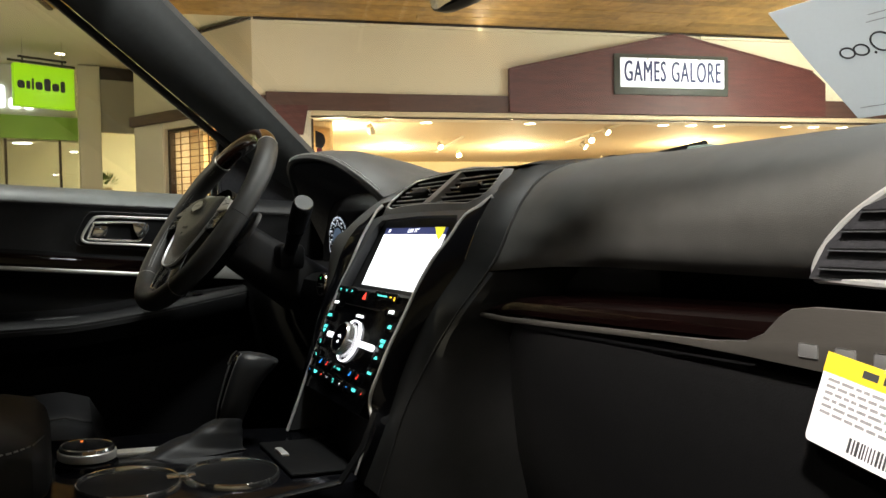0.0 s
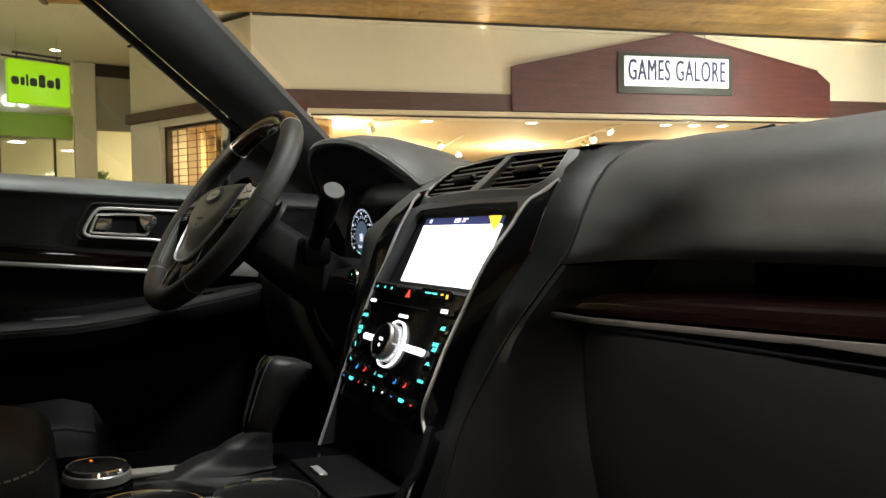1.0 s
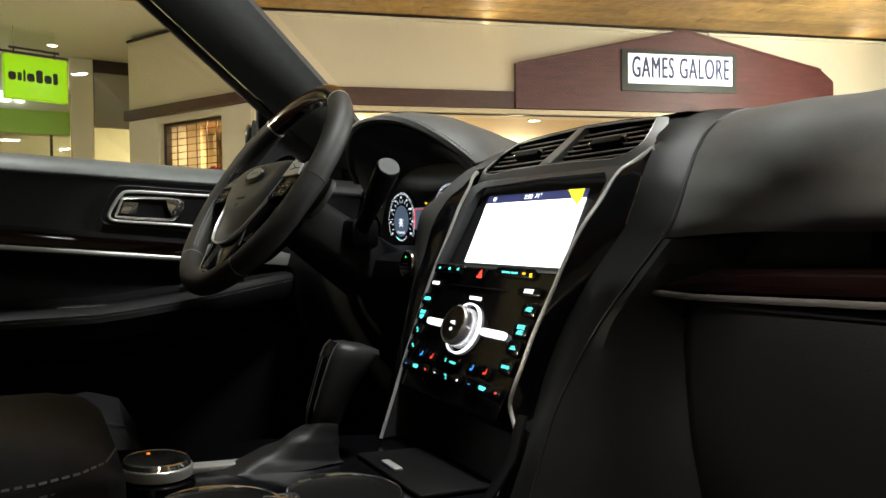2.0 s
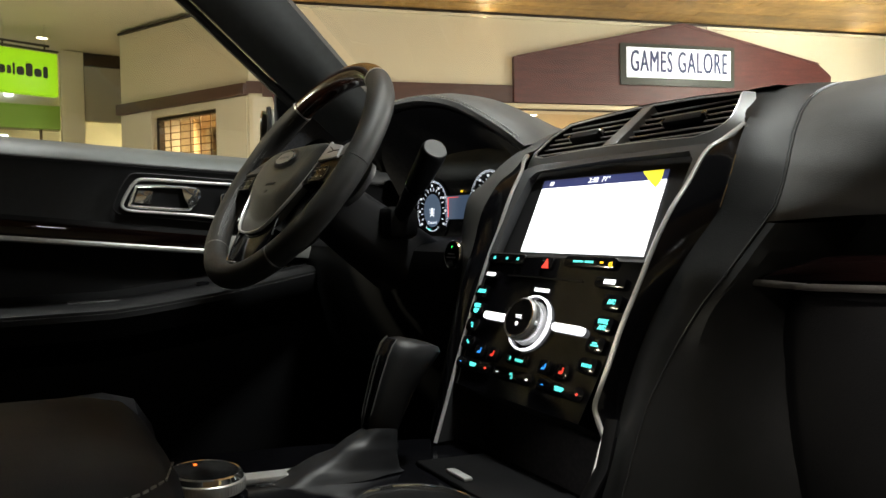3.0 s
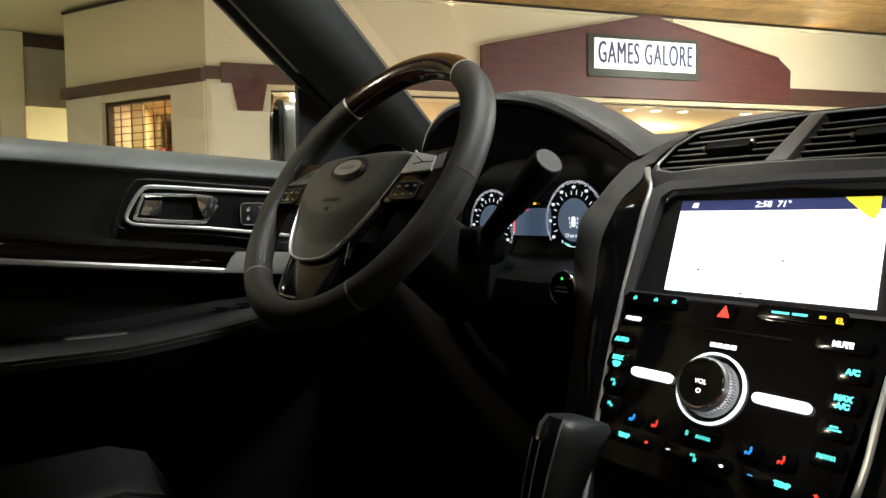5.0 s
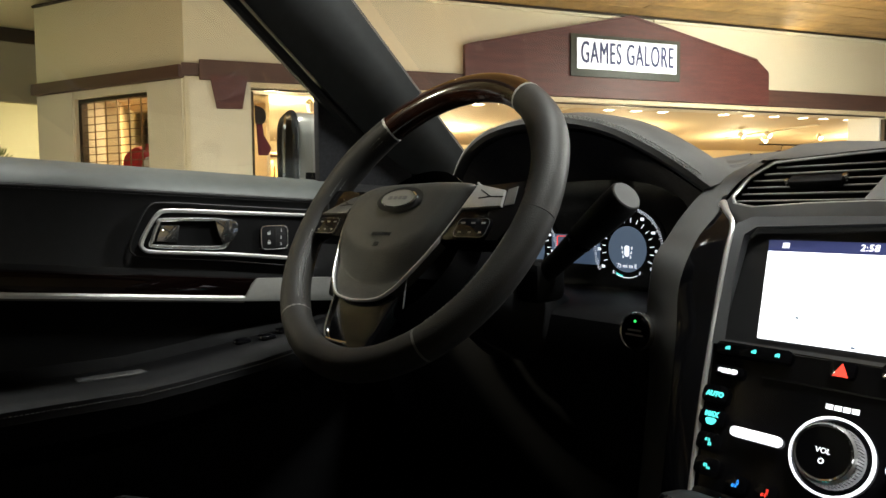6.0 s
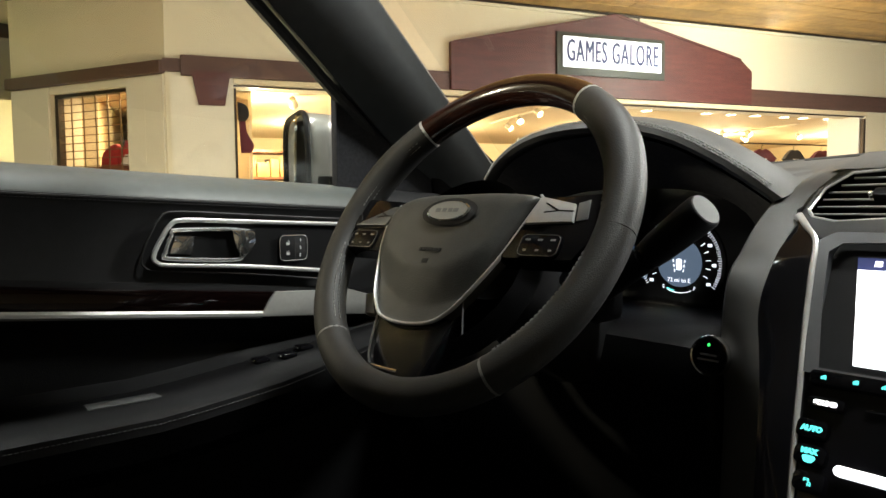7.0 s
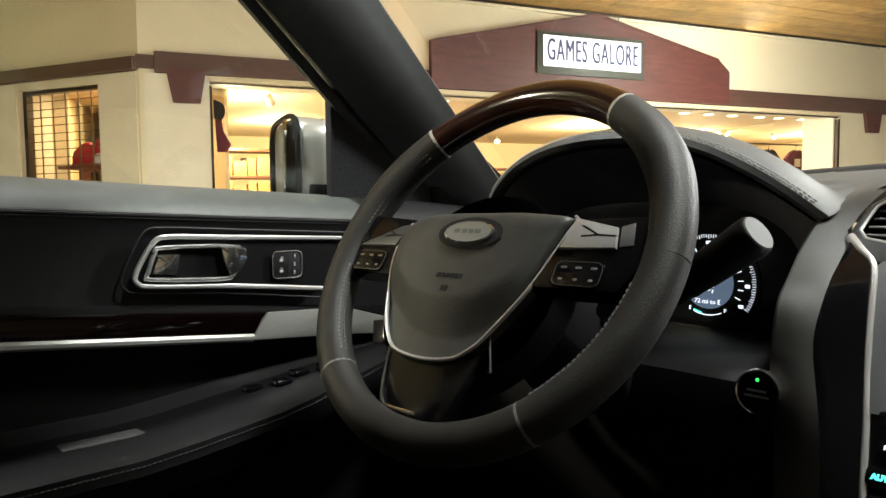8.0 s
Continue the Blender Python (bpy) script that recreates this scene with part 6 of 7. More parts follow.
    mark(p, 0.063, 1.070, [(-0.0015, 0, 0.006, 0.004)], LIT_AMBER)
    mark(p, 0.0725, 1.069, [(0, 0.0005, 0.0055, 0.004), (0.001, -0.002, 0.007, 0.002)], LIT_AMBER)
    p = pad(-0.085, 1.053, 0.024, 0.0085)
    word(p, -0.085, 1.053, "SOUND", 0.0030, LIT_WHITE)
    p = pad(0.078, 1.055, 0.034, 0.0095)
    word(p, 0.078, 1.055, "MUTE", 0.0034, LIT_WHITE)
    for x, z, words, sh in ((-0.0905, 1.036, "AUTO", None), (-0.0885, 1.020, "MAX", None), (-0.086, 1.004, "", FAN), (-0.083, 0.988, "", DOT), (0.087, 1.040, "A/C", None), (0.0855, 1.0225, "MAX", None), (0.084, 1.007, "", CAR), (0.083, 0.991, "", WORD)):
        p = pad(x, z, 0.020, 0.0135, 0.004)
        if words:
            word(p, x, z, words, 0.0034, LIT_TEAL, 0.0024 if words == "MAX" else 0.0)
        if sh:
            mark(p, x, z, sh, LIT_TEAL)
        if words == "MAX" and x > 0:
            word(p, x, z, "A/C", 0.0034, LIT_TEAL, -0.0026)
        elif words == "MAX":
            part("symbol", prism(bm_new(), smooth_2d([(x - 0.004, (z - 1.054) / 0.9015 - 0.0008), (x + 0.004, (z - 1.054) / 0.9015 - 0.0008), (x + 0.0025, (z - 1.054) / 0.9015 - 0.005), (x - 0.0025, (z - 1.054) / 0.9015 - 0.005)], 3, True), 0.0023, 0.0025, m=PANEL), LIT_TEAL, p, "lit key symbol", flat=True)
    for x, mat in ((-0.059, LIT_BLUE), (-0.038, LIT_RED), (0.036, LIT_BLUE), (0.058, LIT_RED)):
        p = pad(x, 0.9825, 0.016, 0.013, 0.004)
        mark(p, x, 0.9825, SEAT, mat)
    p = pad(-0.001, 0.983, 0.030, 0.010)
    mark(p, -0.011, 0.983, [(0, 0, 0.003, 0.005)], LIT_TEAL)
    mark(p, 0.002, 0.9825, [(-0.006, 0, 0.0034, 0.0036), (-0.002, 0, 0.0034, 0.0036), (0.002, 0, 0.0034, 0.0036), (0.006, 0, 0.0034, 0.0036)], LIT_TEAL)
    for x0, minus, plus in ((-0.062, LIT_BLUE, LIT_RED), (-0.001, LIT_WHITE, LIT_WHITE), (0.0615, LIT_BLUE, LIT_RED)):
        p = pad(x0, 0.9695, 0.056, 0.0115, 0.0055)
        mark(p, x0 - 0.021, 0.9695, MINUS, minus)
        mark(p, x0, 0.9695, FAN, LIT_TEAL) if abs(x0) < 0.01 else word(p, x0, 0.9695, "TEMP", 0.0030, LIT_TEAL)
        mark(p, x0 + 0.021, 0.9695, PLUS, plus)
    # maker's mark as a plain bar group
    bm = bm_new()
    for k in range(4):
        box(bm, (-0.0128 + k * 0.0054, -0.0133, 0.0004), (-0.0084 + k * 0.0054, -0.0099, 0.0008), m=PANEL)
    part("maker_mark", bm, LIT_WHITE, t, "small white maker's mark as plain bars", flat=True)
    # lit tune bars and the volume knob
    vk = (1.0145 - 1.054) / 0.9015
    for x0, x1 in ((-0.072, -0.035), (0.029, 0.068)):
        part("tune_bar", prism(bm_new(), rounded(x1 - x0, 0.0072, 0.0035, 4, (x0 + x1) / 2, vk + 0.0005), 0.0, 0.004, m=PANEL, bev=0.001), LIT_WHITE, t, "lit white tune bar")
    km = PANEL @ Matrix.Translation((-0.003, vk, 0))
    knob = part("volume_knob", lathe(bm_new(), [(0.0208, 0.0), (0.0206, 0.003), (0.0203, 0.006), (0.0194, 0.0135), (0.0184, 0.0148)], km, 48), SATIN, t, "ribbed silver volume knob")
    part("light_ring", lathe(bm_new(), [(0.0262, 0.0), (0.0262, 0.003), (0.0250, 0.0034), (0.0246, 0.0025)], km, 48), LIT_WHITE, knob, "lit white ring")
    part("knob_edge", lathe(bm_new(), [(0.0188, 0.0138), (0.0180, 0.0158), (0.0166, 0.0151)], km, 48), CHROME, knob)
    part("knob_face", lathe(bm_new(), [(0.0168, 0.0149), (0.0, 0.0145)], km, 48), GLOSS, knob, "gloss black knob face")
    part("knob_text", text_bm("VOL", 0.0034, km @ Matrix.Translation((0, 0.001, 0.0152)), 0.0002), LIT_WHITE, knob, "small lit letters", flat=True)
    part("knob_mark", lathe(bm_new(), [(0.0018, 0.0148), (0.0018, 0.0153), (0.0012, 0.0153), (0.0012, 0.0148)], km @ Matrix.Translation((0, -0.0055, 0)), 16), LIT_WHITE, knob)
    bm = bm_new()
    for k in range(60):
        a = 360 * k / 60
        box(bm, (0.0196, -0.0003, 0.0040), (0.0206, 0.0003, 0.0125), m=km @ pose(0, 0, 0, 0, 0, a))
    part("ribs", bm, CHROME, knob)
    # niche below the keys and storage tray
    rows = [[PANEL @ Vector((s * h, v, dz)) for s in (-1, -0.9, 0.9, 1)] for v, h, dz in ((-0.115, 0.091, -0.001), (-0.118, 0.091, -0.05), (-0.175, 0.084, -0.07))]
    part("niche", loft(bm_new(), rows), DARK, t, "dark storage niche")
    for path, s in ((CHROME_L[-4:], 1), (CHROME_R[-4:], -1)):
        part("niche_side", loft(bm_new(), [[Vector(p) for p in path], [Vector(p) + Vector((s * 0.004, 0.09, 0.0)) for p in path]]), SOFT, t)
    return t


centre_stack()


def centre_vents():
    t = thing("centre_air_vent", "pair of black slatted air vents with satin silver surround", "air vent")
    edge = [(-0.143, 0.018), (-0.138, 0.045), (-0.122, 0.064), (-0.06, 0.070), (-0.01, 0.0725), (0.05, 0.0695), (0.100, 0.0635), (0.1055, 0.046), (0.109, 0.027), (0.105, 0.016), (0.097, 0.009), (0.083, 0.0045), (0.03, 0.0075), (-0.025, 0.0095), (-0.075, 0.008), (-0.118, 0.004), (-0.137, 0.009)]
    out = [(-0.154, 0.010), (-0.147, 0.05), (-0.127, 0.0705), (-0.06, 0.0755), (-0.01, 0.0785), (0.05, 0.0755), (0.107, 0.0705), (0.119, 0.050), (0.129, 0.018), (0.118, 0.006), (0.105, -0.003), (0.090, -0.0105), (0.03, -0.009), (-0.025, -0.009), (-0.075, -0.010), (-0.122, -0.011), (-0.145, -0.005)]
    inner = [VENT @ Vector((x, y, 0.002)) for x, y in edge]
    mid = [VENT @ Vector((x * 1.012, y + (y - 0.038) * 0.05, 0.005)) for x, y in edge]
    outer = [VENT @ Vector((x, y, -0.002)) for x, y in out]
    deep = [VENT @ Vector((x * 0.97, 0.038 + (y - 0.038) * 0.9, -0.045)) for x, y in edge]
    part("surround", loft(bm_new(), [outer, mid, inner], True), VENTGREY, t, "satin grey vent surround")
    part("chrome_outline", sweep(bm_new(), [p + Vector((0, -0.001, 0.001)) for p in inner], 0.0013, sides=6, closed=True, up=(0, -0.7, 0.7)), SATIN, t, "thin chrome outline of the vents")
    part("housing", loft(bm_new(), [inner, deep], True), HARD, t)
    part("back", loft(bm_new(), [deep, [VENT @ Vector((0, 0.038, -0.045))] * len(deep)], True), DARK, t)
    # slats follow the outline's width
    def limits(v):
        xs = []
        n = len(edge)
        for i in range(n):
            (x0, y0), (x1, y1) = edge[i], edge[(i + 1) % n]
            if (y0 - v) * (y1 - v) <= 0 and y0 != y1:
                xs.append(x0 + (x1 - x0) * (v - y0) / (y1 - y0))
        return min(xs) + 0.001, max(xs) - 0.001
    for v in (0.0175, 0.0265, 0.0355, 0.0445, 0.0535, 0.0625):
        lo, hi = limits(v)
        for x0, x1 in ((lo, -0.028), (-0.010, hi)):
            slat = part("slat", box(bm_new(), (x0, v - 0.0012, -0.022), (x1, v + 0.0012, -0.002), 0.0005, m=VENT, seg=1), HARD, t, "black slat")
            # lighter strip stands for light along the black slat's front
            part("lip", box(bm_new(), (x0, v - 0.0009, -0.0019), (x1, v + 0.0009, -0.0006), 0.0003, m=VENT, seg=1), FRAMEGREY, slat, "front edge, grey for the light it catches")
    part("divider", prism(bm_new(), [(-0.034, 0.011), (-0.014, 0.011), (-0.004, 0.071), (-0.018, 0.071)], -0.02, 0.0045, m=VENT, bev=0.0015), FRAMEGREY, t, "satin grey divider")
    for x in (-0.078, 0.052):
        part("tab", box(bm_new(), (x - 0.022, 0.033, -0.003), (x + 0.022, 0.043, 0.006), 0.002, m=VENT), HARD, t, "black vent tab")
        part("tab_clip", box(bm_new(), (x + 0.020, 0.038, -0.002), (x + 0.025, 0.043, 0.0065), 0.0015, m=VENT), CHROME, t)
        part("tab_clip", box(bm_new(), (x - 0.026, 0.035, -0.002), (x - 0.022, 0.039, 0.006), 0.0015, m=VENT), CHROME, t)


centre_vents()


# ---- centre console, gear lever ----
DECK = 0.893
SLOPE = Matrix(((1, 0, 0, 0), (0, 1, 0, 0), (0, -0.09, 1, 0.018), (0, 0, 0, 1)))   # the deck rises towards the armrest


def deck_part(name, bm, mat, parent, label=""):
    return part(name, bm, mat, parent, label, m=SLOPE)


def centre_console():
    t = thing("centre_console", "gloss black centre console with chrome-ringed cup holders", "console")
    # deck with its side walls
    rows = []
    for y in (-0.10, -0.04, 0.02, 0.08, 0.14, 0.20, 0.235):
        w = 0.128 - 0.02 * max(0, (y - 0.1) / 0.13)
        rows.append([Vector((x, y, z)) for x, z in ((-w - 0.01, 0.60), (-w - 0.006, DECK - 0.02), (-w, DECK - 0.004), (-w + 0.008, DECK), (0.0, DECK + 0.001), (w - 0.008, DECK), (w, DECK - 0.004), (w + 0.006, DECK - 0.02), (w + 0.01, 0.60))])
    deck_part("deck", loft(bm_new(), rows), GLOSS, t, "gloss black console deck")
    deck_part("end", box(bm_new(), (-0.13, -0.16, 0.60), (0.13, -0.098, DECK - 0.002), 0.004), HARD, t)
    for y in (0.0985, 0.0025):
        cm = Matrix.Translation((0.066, y, DECK))
        ring = deck_part("cup_ring", lathe(bm_new(), [(0.0460, 0.0), (0.0462, 0.0040), (0.0452, 0.0062), (0.0440, 0.0058), (0.0434, 0.0030), (0.0432, 0.0012)], cm, 44), CHROME, t, "chrome cup holder ring")
        # no hole in the deck: a flat black disc gives the well's shade
        deck_part("cup_well", lathe(bm_new(), [(0.0434, 0.0022), (0.041, 0.0013), (0.0, 0.0012)], cm, 40), HARD, ring, "flat dark disc for the shaded cup well")
    deck_part("chrome_bridge", box(bm_new(), (0.050, 0.036, DECK + 0.0005), (0.062, 0.064, DECK + 0.0045), 0.002), CHROME, t, "chrome bridge between the cup holders")
    deck_part("chrome_strip", box(bm_new(), (-0.044, 0.000, DECK + 0.0005), (-0.028, 0.048, DECK + 0.006), 0.0015), SATIN, t, "chrome strip beside the lever")
    tray = deck_part("tray_lid", box(bm_new(), (-0.03, 0.150, DECK + 0.0012), (0.095, 0.222, DECK + 0.005), 0.002), HARD, t, "black tray lid")
    deck_part("lid_tab", box(bm_new(), (0.006, 0.158, DECK + 0.0045), (0.034, 0.167, DECK + 0.008), 0.0015), SATIN, tray, "chrome lid tab")
    deck_part("side_strip", sweep(bm_new(), [(0.121, 0.232, 0.962), (0.128, 0.215, 0.93), (0.126, 0.19, 0.895), (0.122, 0.12, 0.885)], 0.003, 0.006, 8, up=(1, 0, 0)), HARD, t, "black side strip")
    # drive mode dial
    dm = Matrix.Translation((-0.011, -0.0285, DECK)) @ Matrix.Diagonal((0.86, 0.86, 0.9, 1))
    dial = deck_part("mode_dial", lathe(bm_new(), [(0.034, 0.0), (0.033, 0.006), (0.030, 0.008), (0.030, 0.010)], dm, 44), GLOSS, t, "gloss black dial base")
    deck_part("dial_band", lathe(bm_new(), [(0.030, 0.010), (0.0312, 0.011), (0.0312, 0.019), (0.0300, 0.020)], dm, 44), SATIN, dial, "ribbed silver dial band")
    deck_part("dial_bevel", lathe(bm_new(), [(0.0300, 0.020), (0.0288, 0.0238), (0.0272, 0.0248), (0.0262, 0.0244)], dm, 44), CHROME, dial, "chrome dial bevel")
    deck_part("dial_face", lathe(bm_new(), [(0.0263, 0.0244), (0.0, 0.0245)], dm, 44), GLOSS, dial, "gloss black dial top")
    deck_part("dial_lamp", box(bm_new(), (-0.0175, -0.006, 0.0246), (-0.0135, -0.0035, 0.0249), m=dm), LIT_ORANGE, dial, "small amber lamp")
    bm = bm_new()
    for k in range(70):
        box(bm, (0.0310, -0.0004, 0.012), (0.0316, 0.0004, 0.018), m=dm @ pose(0, 0, 0, 0, 0, 360 * k / 70))
    deck_part("dial_ribs", bm, SATIN, dial)
    return t


centre_console()


def gear_lever():
    t = thing("gear_lever", "black leather gear lever with a pleated boot", "gear lever")
    # knob: tall padded paddle leaning forward, narrow at its neck
    shape = ((0.1185, 0.928, 0.0095, 0.0125), (0.120, 0.936, 0.0125, 0.0150), (0.1235, 0.948, 0.0150, 0.0165), (0.129, 0.962, 0.0170, 0.0175), (0.137, 0.978, 0.0185, 0.0200), (0.146, 0.991, 0.0195, 0.0235), (0.1515, 0.999, 0.0190, 0.0245), (0.154, 1.0035, 0.0160, 0.0215), (0.155, 1.0055, 0.0085, 0.012))
    def at(f, a, grow=1.0):
        y, z, wx, wy = shape[f]
        c, s = math.cos(a), math.sin(a)
        return Vector((-0.034 - 0.003 * f / 8 + grow * wx * math.copysign(abs(c) ** 0.7, c), y + grow * wy * math.copysign(abs(s) ** 0.7, s), z - 0.30 * wy * s * f / 8))
    rings = [[at(f, 2 * math.pi * k / 28) for k in range(28)] for f in range(9)]
    part("knob", loft(bm_new(), rings, True, True), KNOBLEATHER, t, "black leather knob")
    # gloss panel on the side that faces the driver, with a chrome inset
    rows = []
    for f in (1, 2, 3, 4, 5, 6, 7):
        rows.append([at(f, radians(d), 1.03 if 0 < k < 4 else 0.99) for k, d in enumerate((230, 243, 260, 278, 292))])
    panel = part("gloss_panel", loft(bm_new(), rows), GLOSS, t, "gloss black panel on the knob")
    part("chrome_inset", sweep(bm_new(), [at(f, radians(262), 1.05) for f in (5, 6, 7)], 0.0035, 0.0022, 8, up=(0.5, 0.5, 0)), CHROME, panel, "chrome inset on the knob")
    loop = [at(f, radians(246), 1.05) for f in (5, 4, 3, 2)] + [at(1, radians(255), 1.05)] + [at(f, radians(268), 1.05) for f in (2, 3, 4, 5)]
    part("panel_inlay", sweep(bm_new(), smooth(loop, 4), 0.0004, sides=5, up=(0, 1, 0)), GREYMETAL, panel, "thin chrome loop on the panel")
    part("panel_edge", sweep(bm_new(), [at(f, radians(292), 1.01) for f in (2, 3, 4, 5, 6, 7)], 0.0006, sides=6, up=(0, 1, 0)), GREYMETAL, panel, "thin grey panel edge")
    # leather sleeve under the knob, then the pleated skirt
    rings = []
    for f in range(13):
        s = f / 12
        cy, z = 0.074 + 0.045 * s ** 0.8, DECK + 0.001 + 0.036 * s ** 1.1
        wx, wy = 0.023 - 0.012 * s ** 0.7, 0.060 - 0.048 * s ** 0.75
        ring = []
        for k in range(44):
            a = 2 * math.pi * k / 44
            c, d = math.cos(a), math.sin(a)
            pleat = 1 + 0.05 * math.sin(7 * a + 6 * s) * (1 - s) + 0.035 * math.sin(22 * s + 1.5 * math.sin(a)) * s
            ring.append(Vector((-0.030 + wx * pleat * math.copysign(abs(c) ** 0.7, c), cy + wy * pleat * math.copysign(abs(d) ** 0.8, d), z + 0.0012 * math.sin(15 * s + 2 * a))))
        rings.append(ring)
    deck_part("boot", loft(bm_new(), rings, True), KNOBLEATHER, t, "pleated black leather boot")
    part("collar", sweep(bm_new(), [at(0, 2 * math.pi * k / 24, 1.08) for k in range(24)], 0.0012, sides=6, closed=True), RUBBER, t)


gear_lever()


def armrest():
    t = thing("armrest", "black leather console armrest with pale stitching", "armrest")
    rings = []
    for y, w, z0, z1 in ((-0.060, 0.070, 0.930, 0.955), (-0.064, 0.098, 0.922, 0.970), (-0.074, 0.111, 0.917, 0.980), (-0.10, 0.1165, 0.915, 0.987), (-0.16, 0.118, 0.915, 0.990), (-0.30, 0.118, 0.915, 0.991), (-0.48, 0.118, 0.915, 0.990), (-0.52, 0.113, 0.917, 0.982), (-0.53, 0.098, 0.925, 0.965)):
        c = Vector((0.008, y, (z0 + z1) / 2))
        h = (z1 - z0) / 2
        rings.append([c + Vector((w * math.copysign(abs(math.cos(a)) ** 0.5, math.cos(a)), 0, h * math.copysign(abs(math.sin(a)) ** 0.5, math.sin(a)))) for a in [2 * math.pi * (k + 0.5) / 28 for k in range(28)]])
    part("lid", loft(bm_new(), rings, True, True), SEATLEATHER, t, "padded black leather lid")
    for z in (0.9735, 0.9655):
        stitches(t, [(0.080, -0.066, z), (0.105, -0.0735, z), (0.1185, -0.088, z), (0.1255, -0.11, z), (0.1262, -0.16, z), (0.1262, -0.5, z)], 0.006, 0.0013, 0.0, up=(1, 0, 0))
    part("box", box(bm_new(), (-0.105, -0.52, 0.55), (0.115, -0.162, 0.914), 0.008), HARD, t, "black console box")


armrest()


# ---- driver's door ----
def belt(y):
    return 1.238 - 0.05 * (y + 0.1)


def door_section(y):
    """Door trim, from the window sill down; lines fall slightly towards the front."""
    b = belt(y)
    c = 1.094 - 0.10 * (y + 0.1)       # height of the silver strip
    arm = 1.000 + 0.14 * max(0.0, y + 0.02) ** 1.1
    near = max(0.0, min(1.0, (0.42 - y) / 0.3))
    ax = -0.645 + 0.085 * near
    return [(-0.735, b - 0.03), (-0.730, b - 0.006), (-0.716, b + 0.003), (-0.692, b - 0.001), (-0.670, b - 0.009), (-0.656, b - 0.019), (-0.650, b - 0.028), (-0.654, b - 0.045), (-0.660, b - 0.08),
            (-0.658, c + 0.030), (-0.656, c + 0.024), (-0.656, c - 0.010), (-0.662, c - 0.018), (-0.672, c - 0.04), (-0.668, arm + 0.012), (-0.650, arm + 0.002), (ax - 0.012, arm + 0.001), (ax, arm - 0.006), (ax + 0.004, arm - 0.018), (ax - 0.006, arm - 0.045), (-0.650, arm - 0.09), (-0.660, 0.80), (-0.665, 0.44)]


def car_door():
    t = thing("door_1", "black leather driver's door with wood strip and chrome handle", "car door", kind="structure")
    ys = [-0.72 + 1.30 * k / 30 for k in range(31)]
    secs = [[Vector((x, y, z)) for x, z in door_section(y)] for y in ys]
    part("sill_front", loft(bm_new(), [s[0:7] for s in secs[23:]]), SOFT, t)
    part("sill_pad", loft(bm_new(), [s[0:7] for s in secs[:24]]), LITSILL, t, "vinyl window sill pad, its tone raised to look lit")
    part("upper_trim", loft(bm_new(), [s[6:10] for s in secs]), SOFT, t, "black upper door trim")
    part("lower_trim", loft(bm_new(), [s[9:16] for s in secs]), HARD, t, "black lower door trim")
    part("armrest", loft(bm_new(), [s[15:21] for s in secs]), HARD, t, "black padded armrest")
    part("pocket", loft(bm_new(), [s[20:] for s in secs]), HARD, t)
    part("outer_skin", loft(bm_new(), [[Vector((-0.735, y, belt(y) - 0.03)), Vector((-0.80, y, belt(y) - 0.05)), Vector((-0.84, y, 1.0)), Vector((-0.82, y, 0.5))] for y in ys]), BODYPAINT, t, "grey painted outer skin")
    for dz in (0.0, -0.006):
        stitches(t, [(-0.6478, y, belt(y) - 0.027 + dz) for y in ys], 0.0045, 0.0006, 0.0, up=(1, 0, 0), thread=DOORTHREAD)
    part("sill_groove", sweep(bm_new(), [(-0.6495, y, belt(y) - 0.030) for y in ys], 0.0012, sides=5), RUBBER, t)
    for k, off in enumerate((0.0, -0.008)):
        pth = []
        for y in ys:
            sec = door_section(y)
            pth.append((sec[17][0] + 0.003, y, sec[17][1] - 0.004 + off))
        stitches(t, pth[:28], 0.0045, 0.0006, 0.0, up=(0.7, 0, 0.7), thread=DOORTHREAD)

    def strip(y):
        return 1.094 - 0.10 * (y + 0.1)
    # wood strip, silver strip that widens into a plate towards the front
    yw = [-0.70 + (0.150 + 0.70) * k / 24 for k in range(25)]
    rows = []
    for y in yw:
        z, top = strip(y), 0.0215
        rows.append([Vector((-0.655, y, z + top + 0.002)), Vector((-0.6505, y, z + top)), Vector((-0.6485, y, z + top * 0.5)), Vector((-0.6495, y, z))])
    part("wood_strip", loft(bm_new(), rows), WOODTRIM, t, "glossy dark wood strip")
    path = [(-0.648, y, strip(y) - 0.004) for y in [-0.70 + 0.82 * k / 20 for k in range(21)]]
    part("silver_strip", sweep(bm_new(), path, 0.0036, 0.0045, 8), DOORSILVER, t, "satin silver strip")
    m = frame_of((-0.650, 0, 0), (0, 1, 0), (0, 0, 1))
    part("silver_plate", prism(bm_new(), [(0.112, 1.066), (0.122, 1.071), (0.130, 1.085), (0.138, 1.0935), (0.24, 1.088), (0.30, 1.07), (0.30, 1.05), (0.24, 1.056)], 0.0, 0.004, m=m, bev=0.001), DOORSILVER, t, "satin silver plate at the strip's end")
    # handle bezel: chrome outline, open towards the front, with the pull handle and lock keys
    bez = [(0.235, 1.171), (0.10, 1.1775), (0.036, 1.1805), (0.020, 1.177), (0.008, 1.160), (0.000, 1.143), (0.004, 1.1355), (0.018, 1.1325), (0.10, 1.126), (0.215, 1.113)]
    pm = frame_of((-0.6515, 0, 0), (0, 1, 0), (0, 0, 1))
    plate = part("handle_plate", prism(bm_new(), bez, -0.004, 0.0015, m=pm, bev=0.0), HARD, t, "black handle plate")
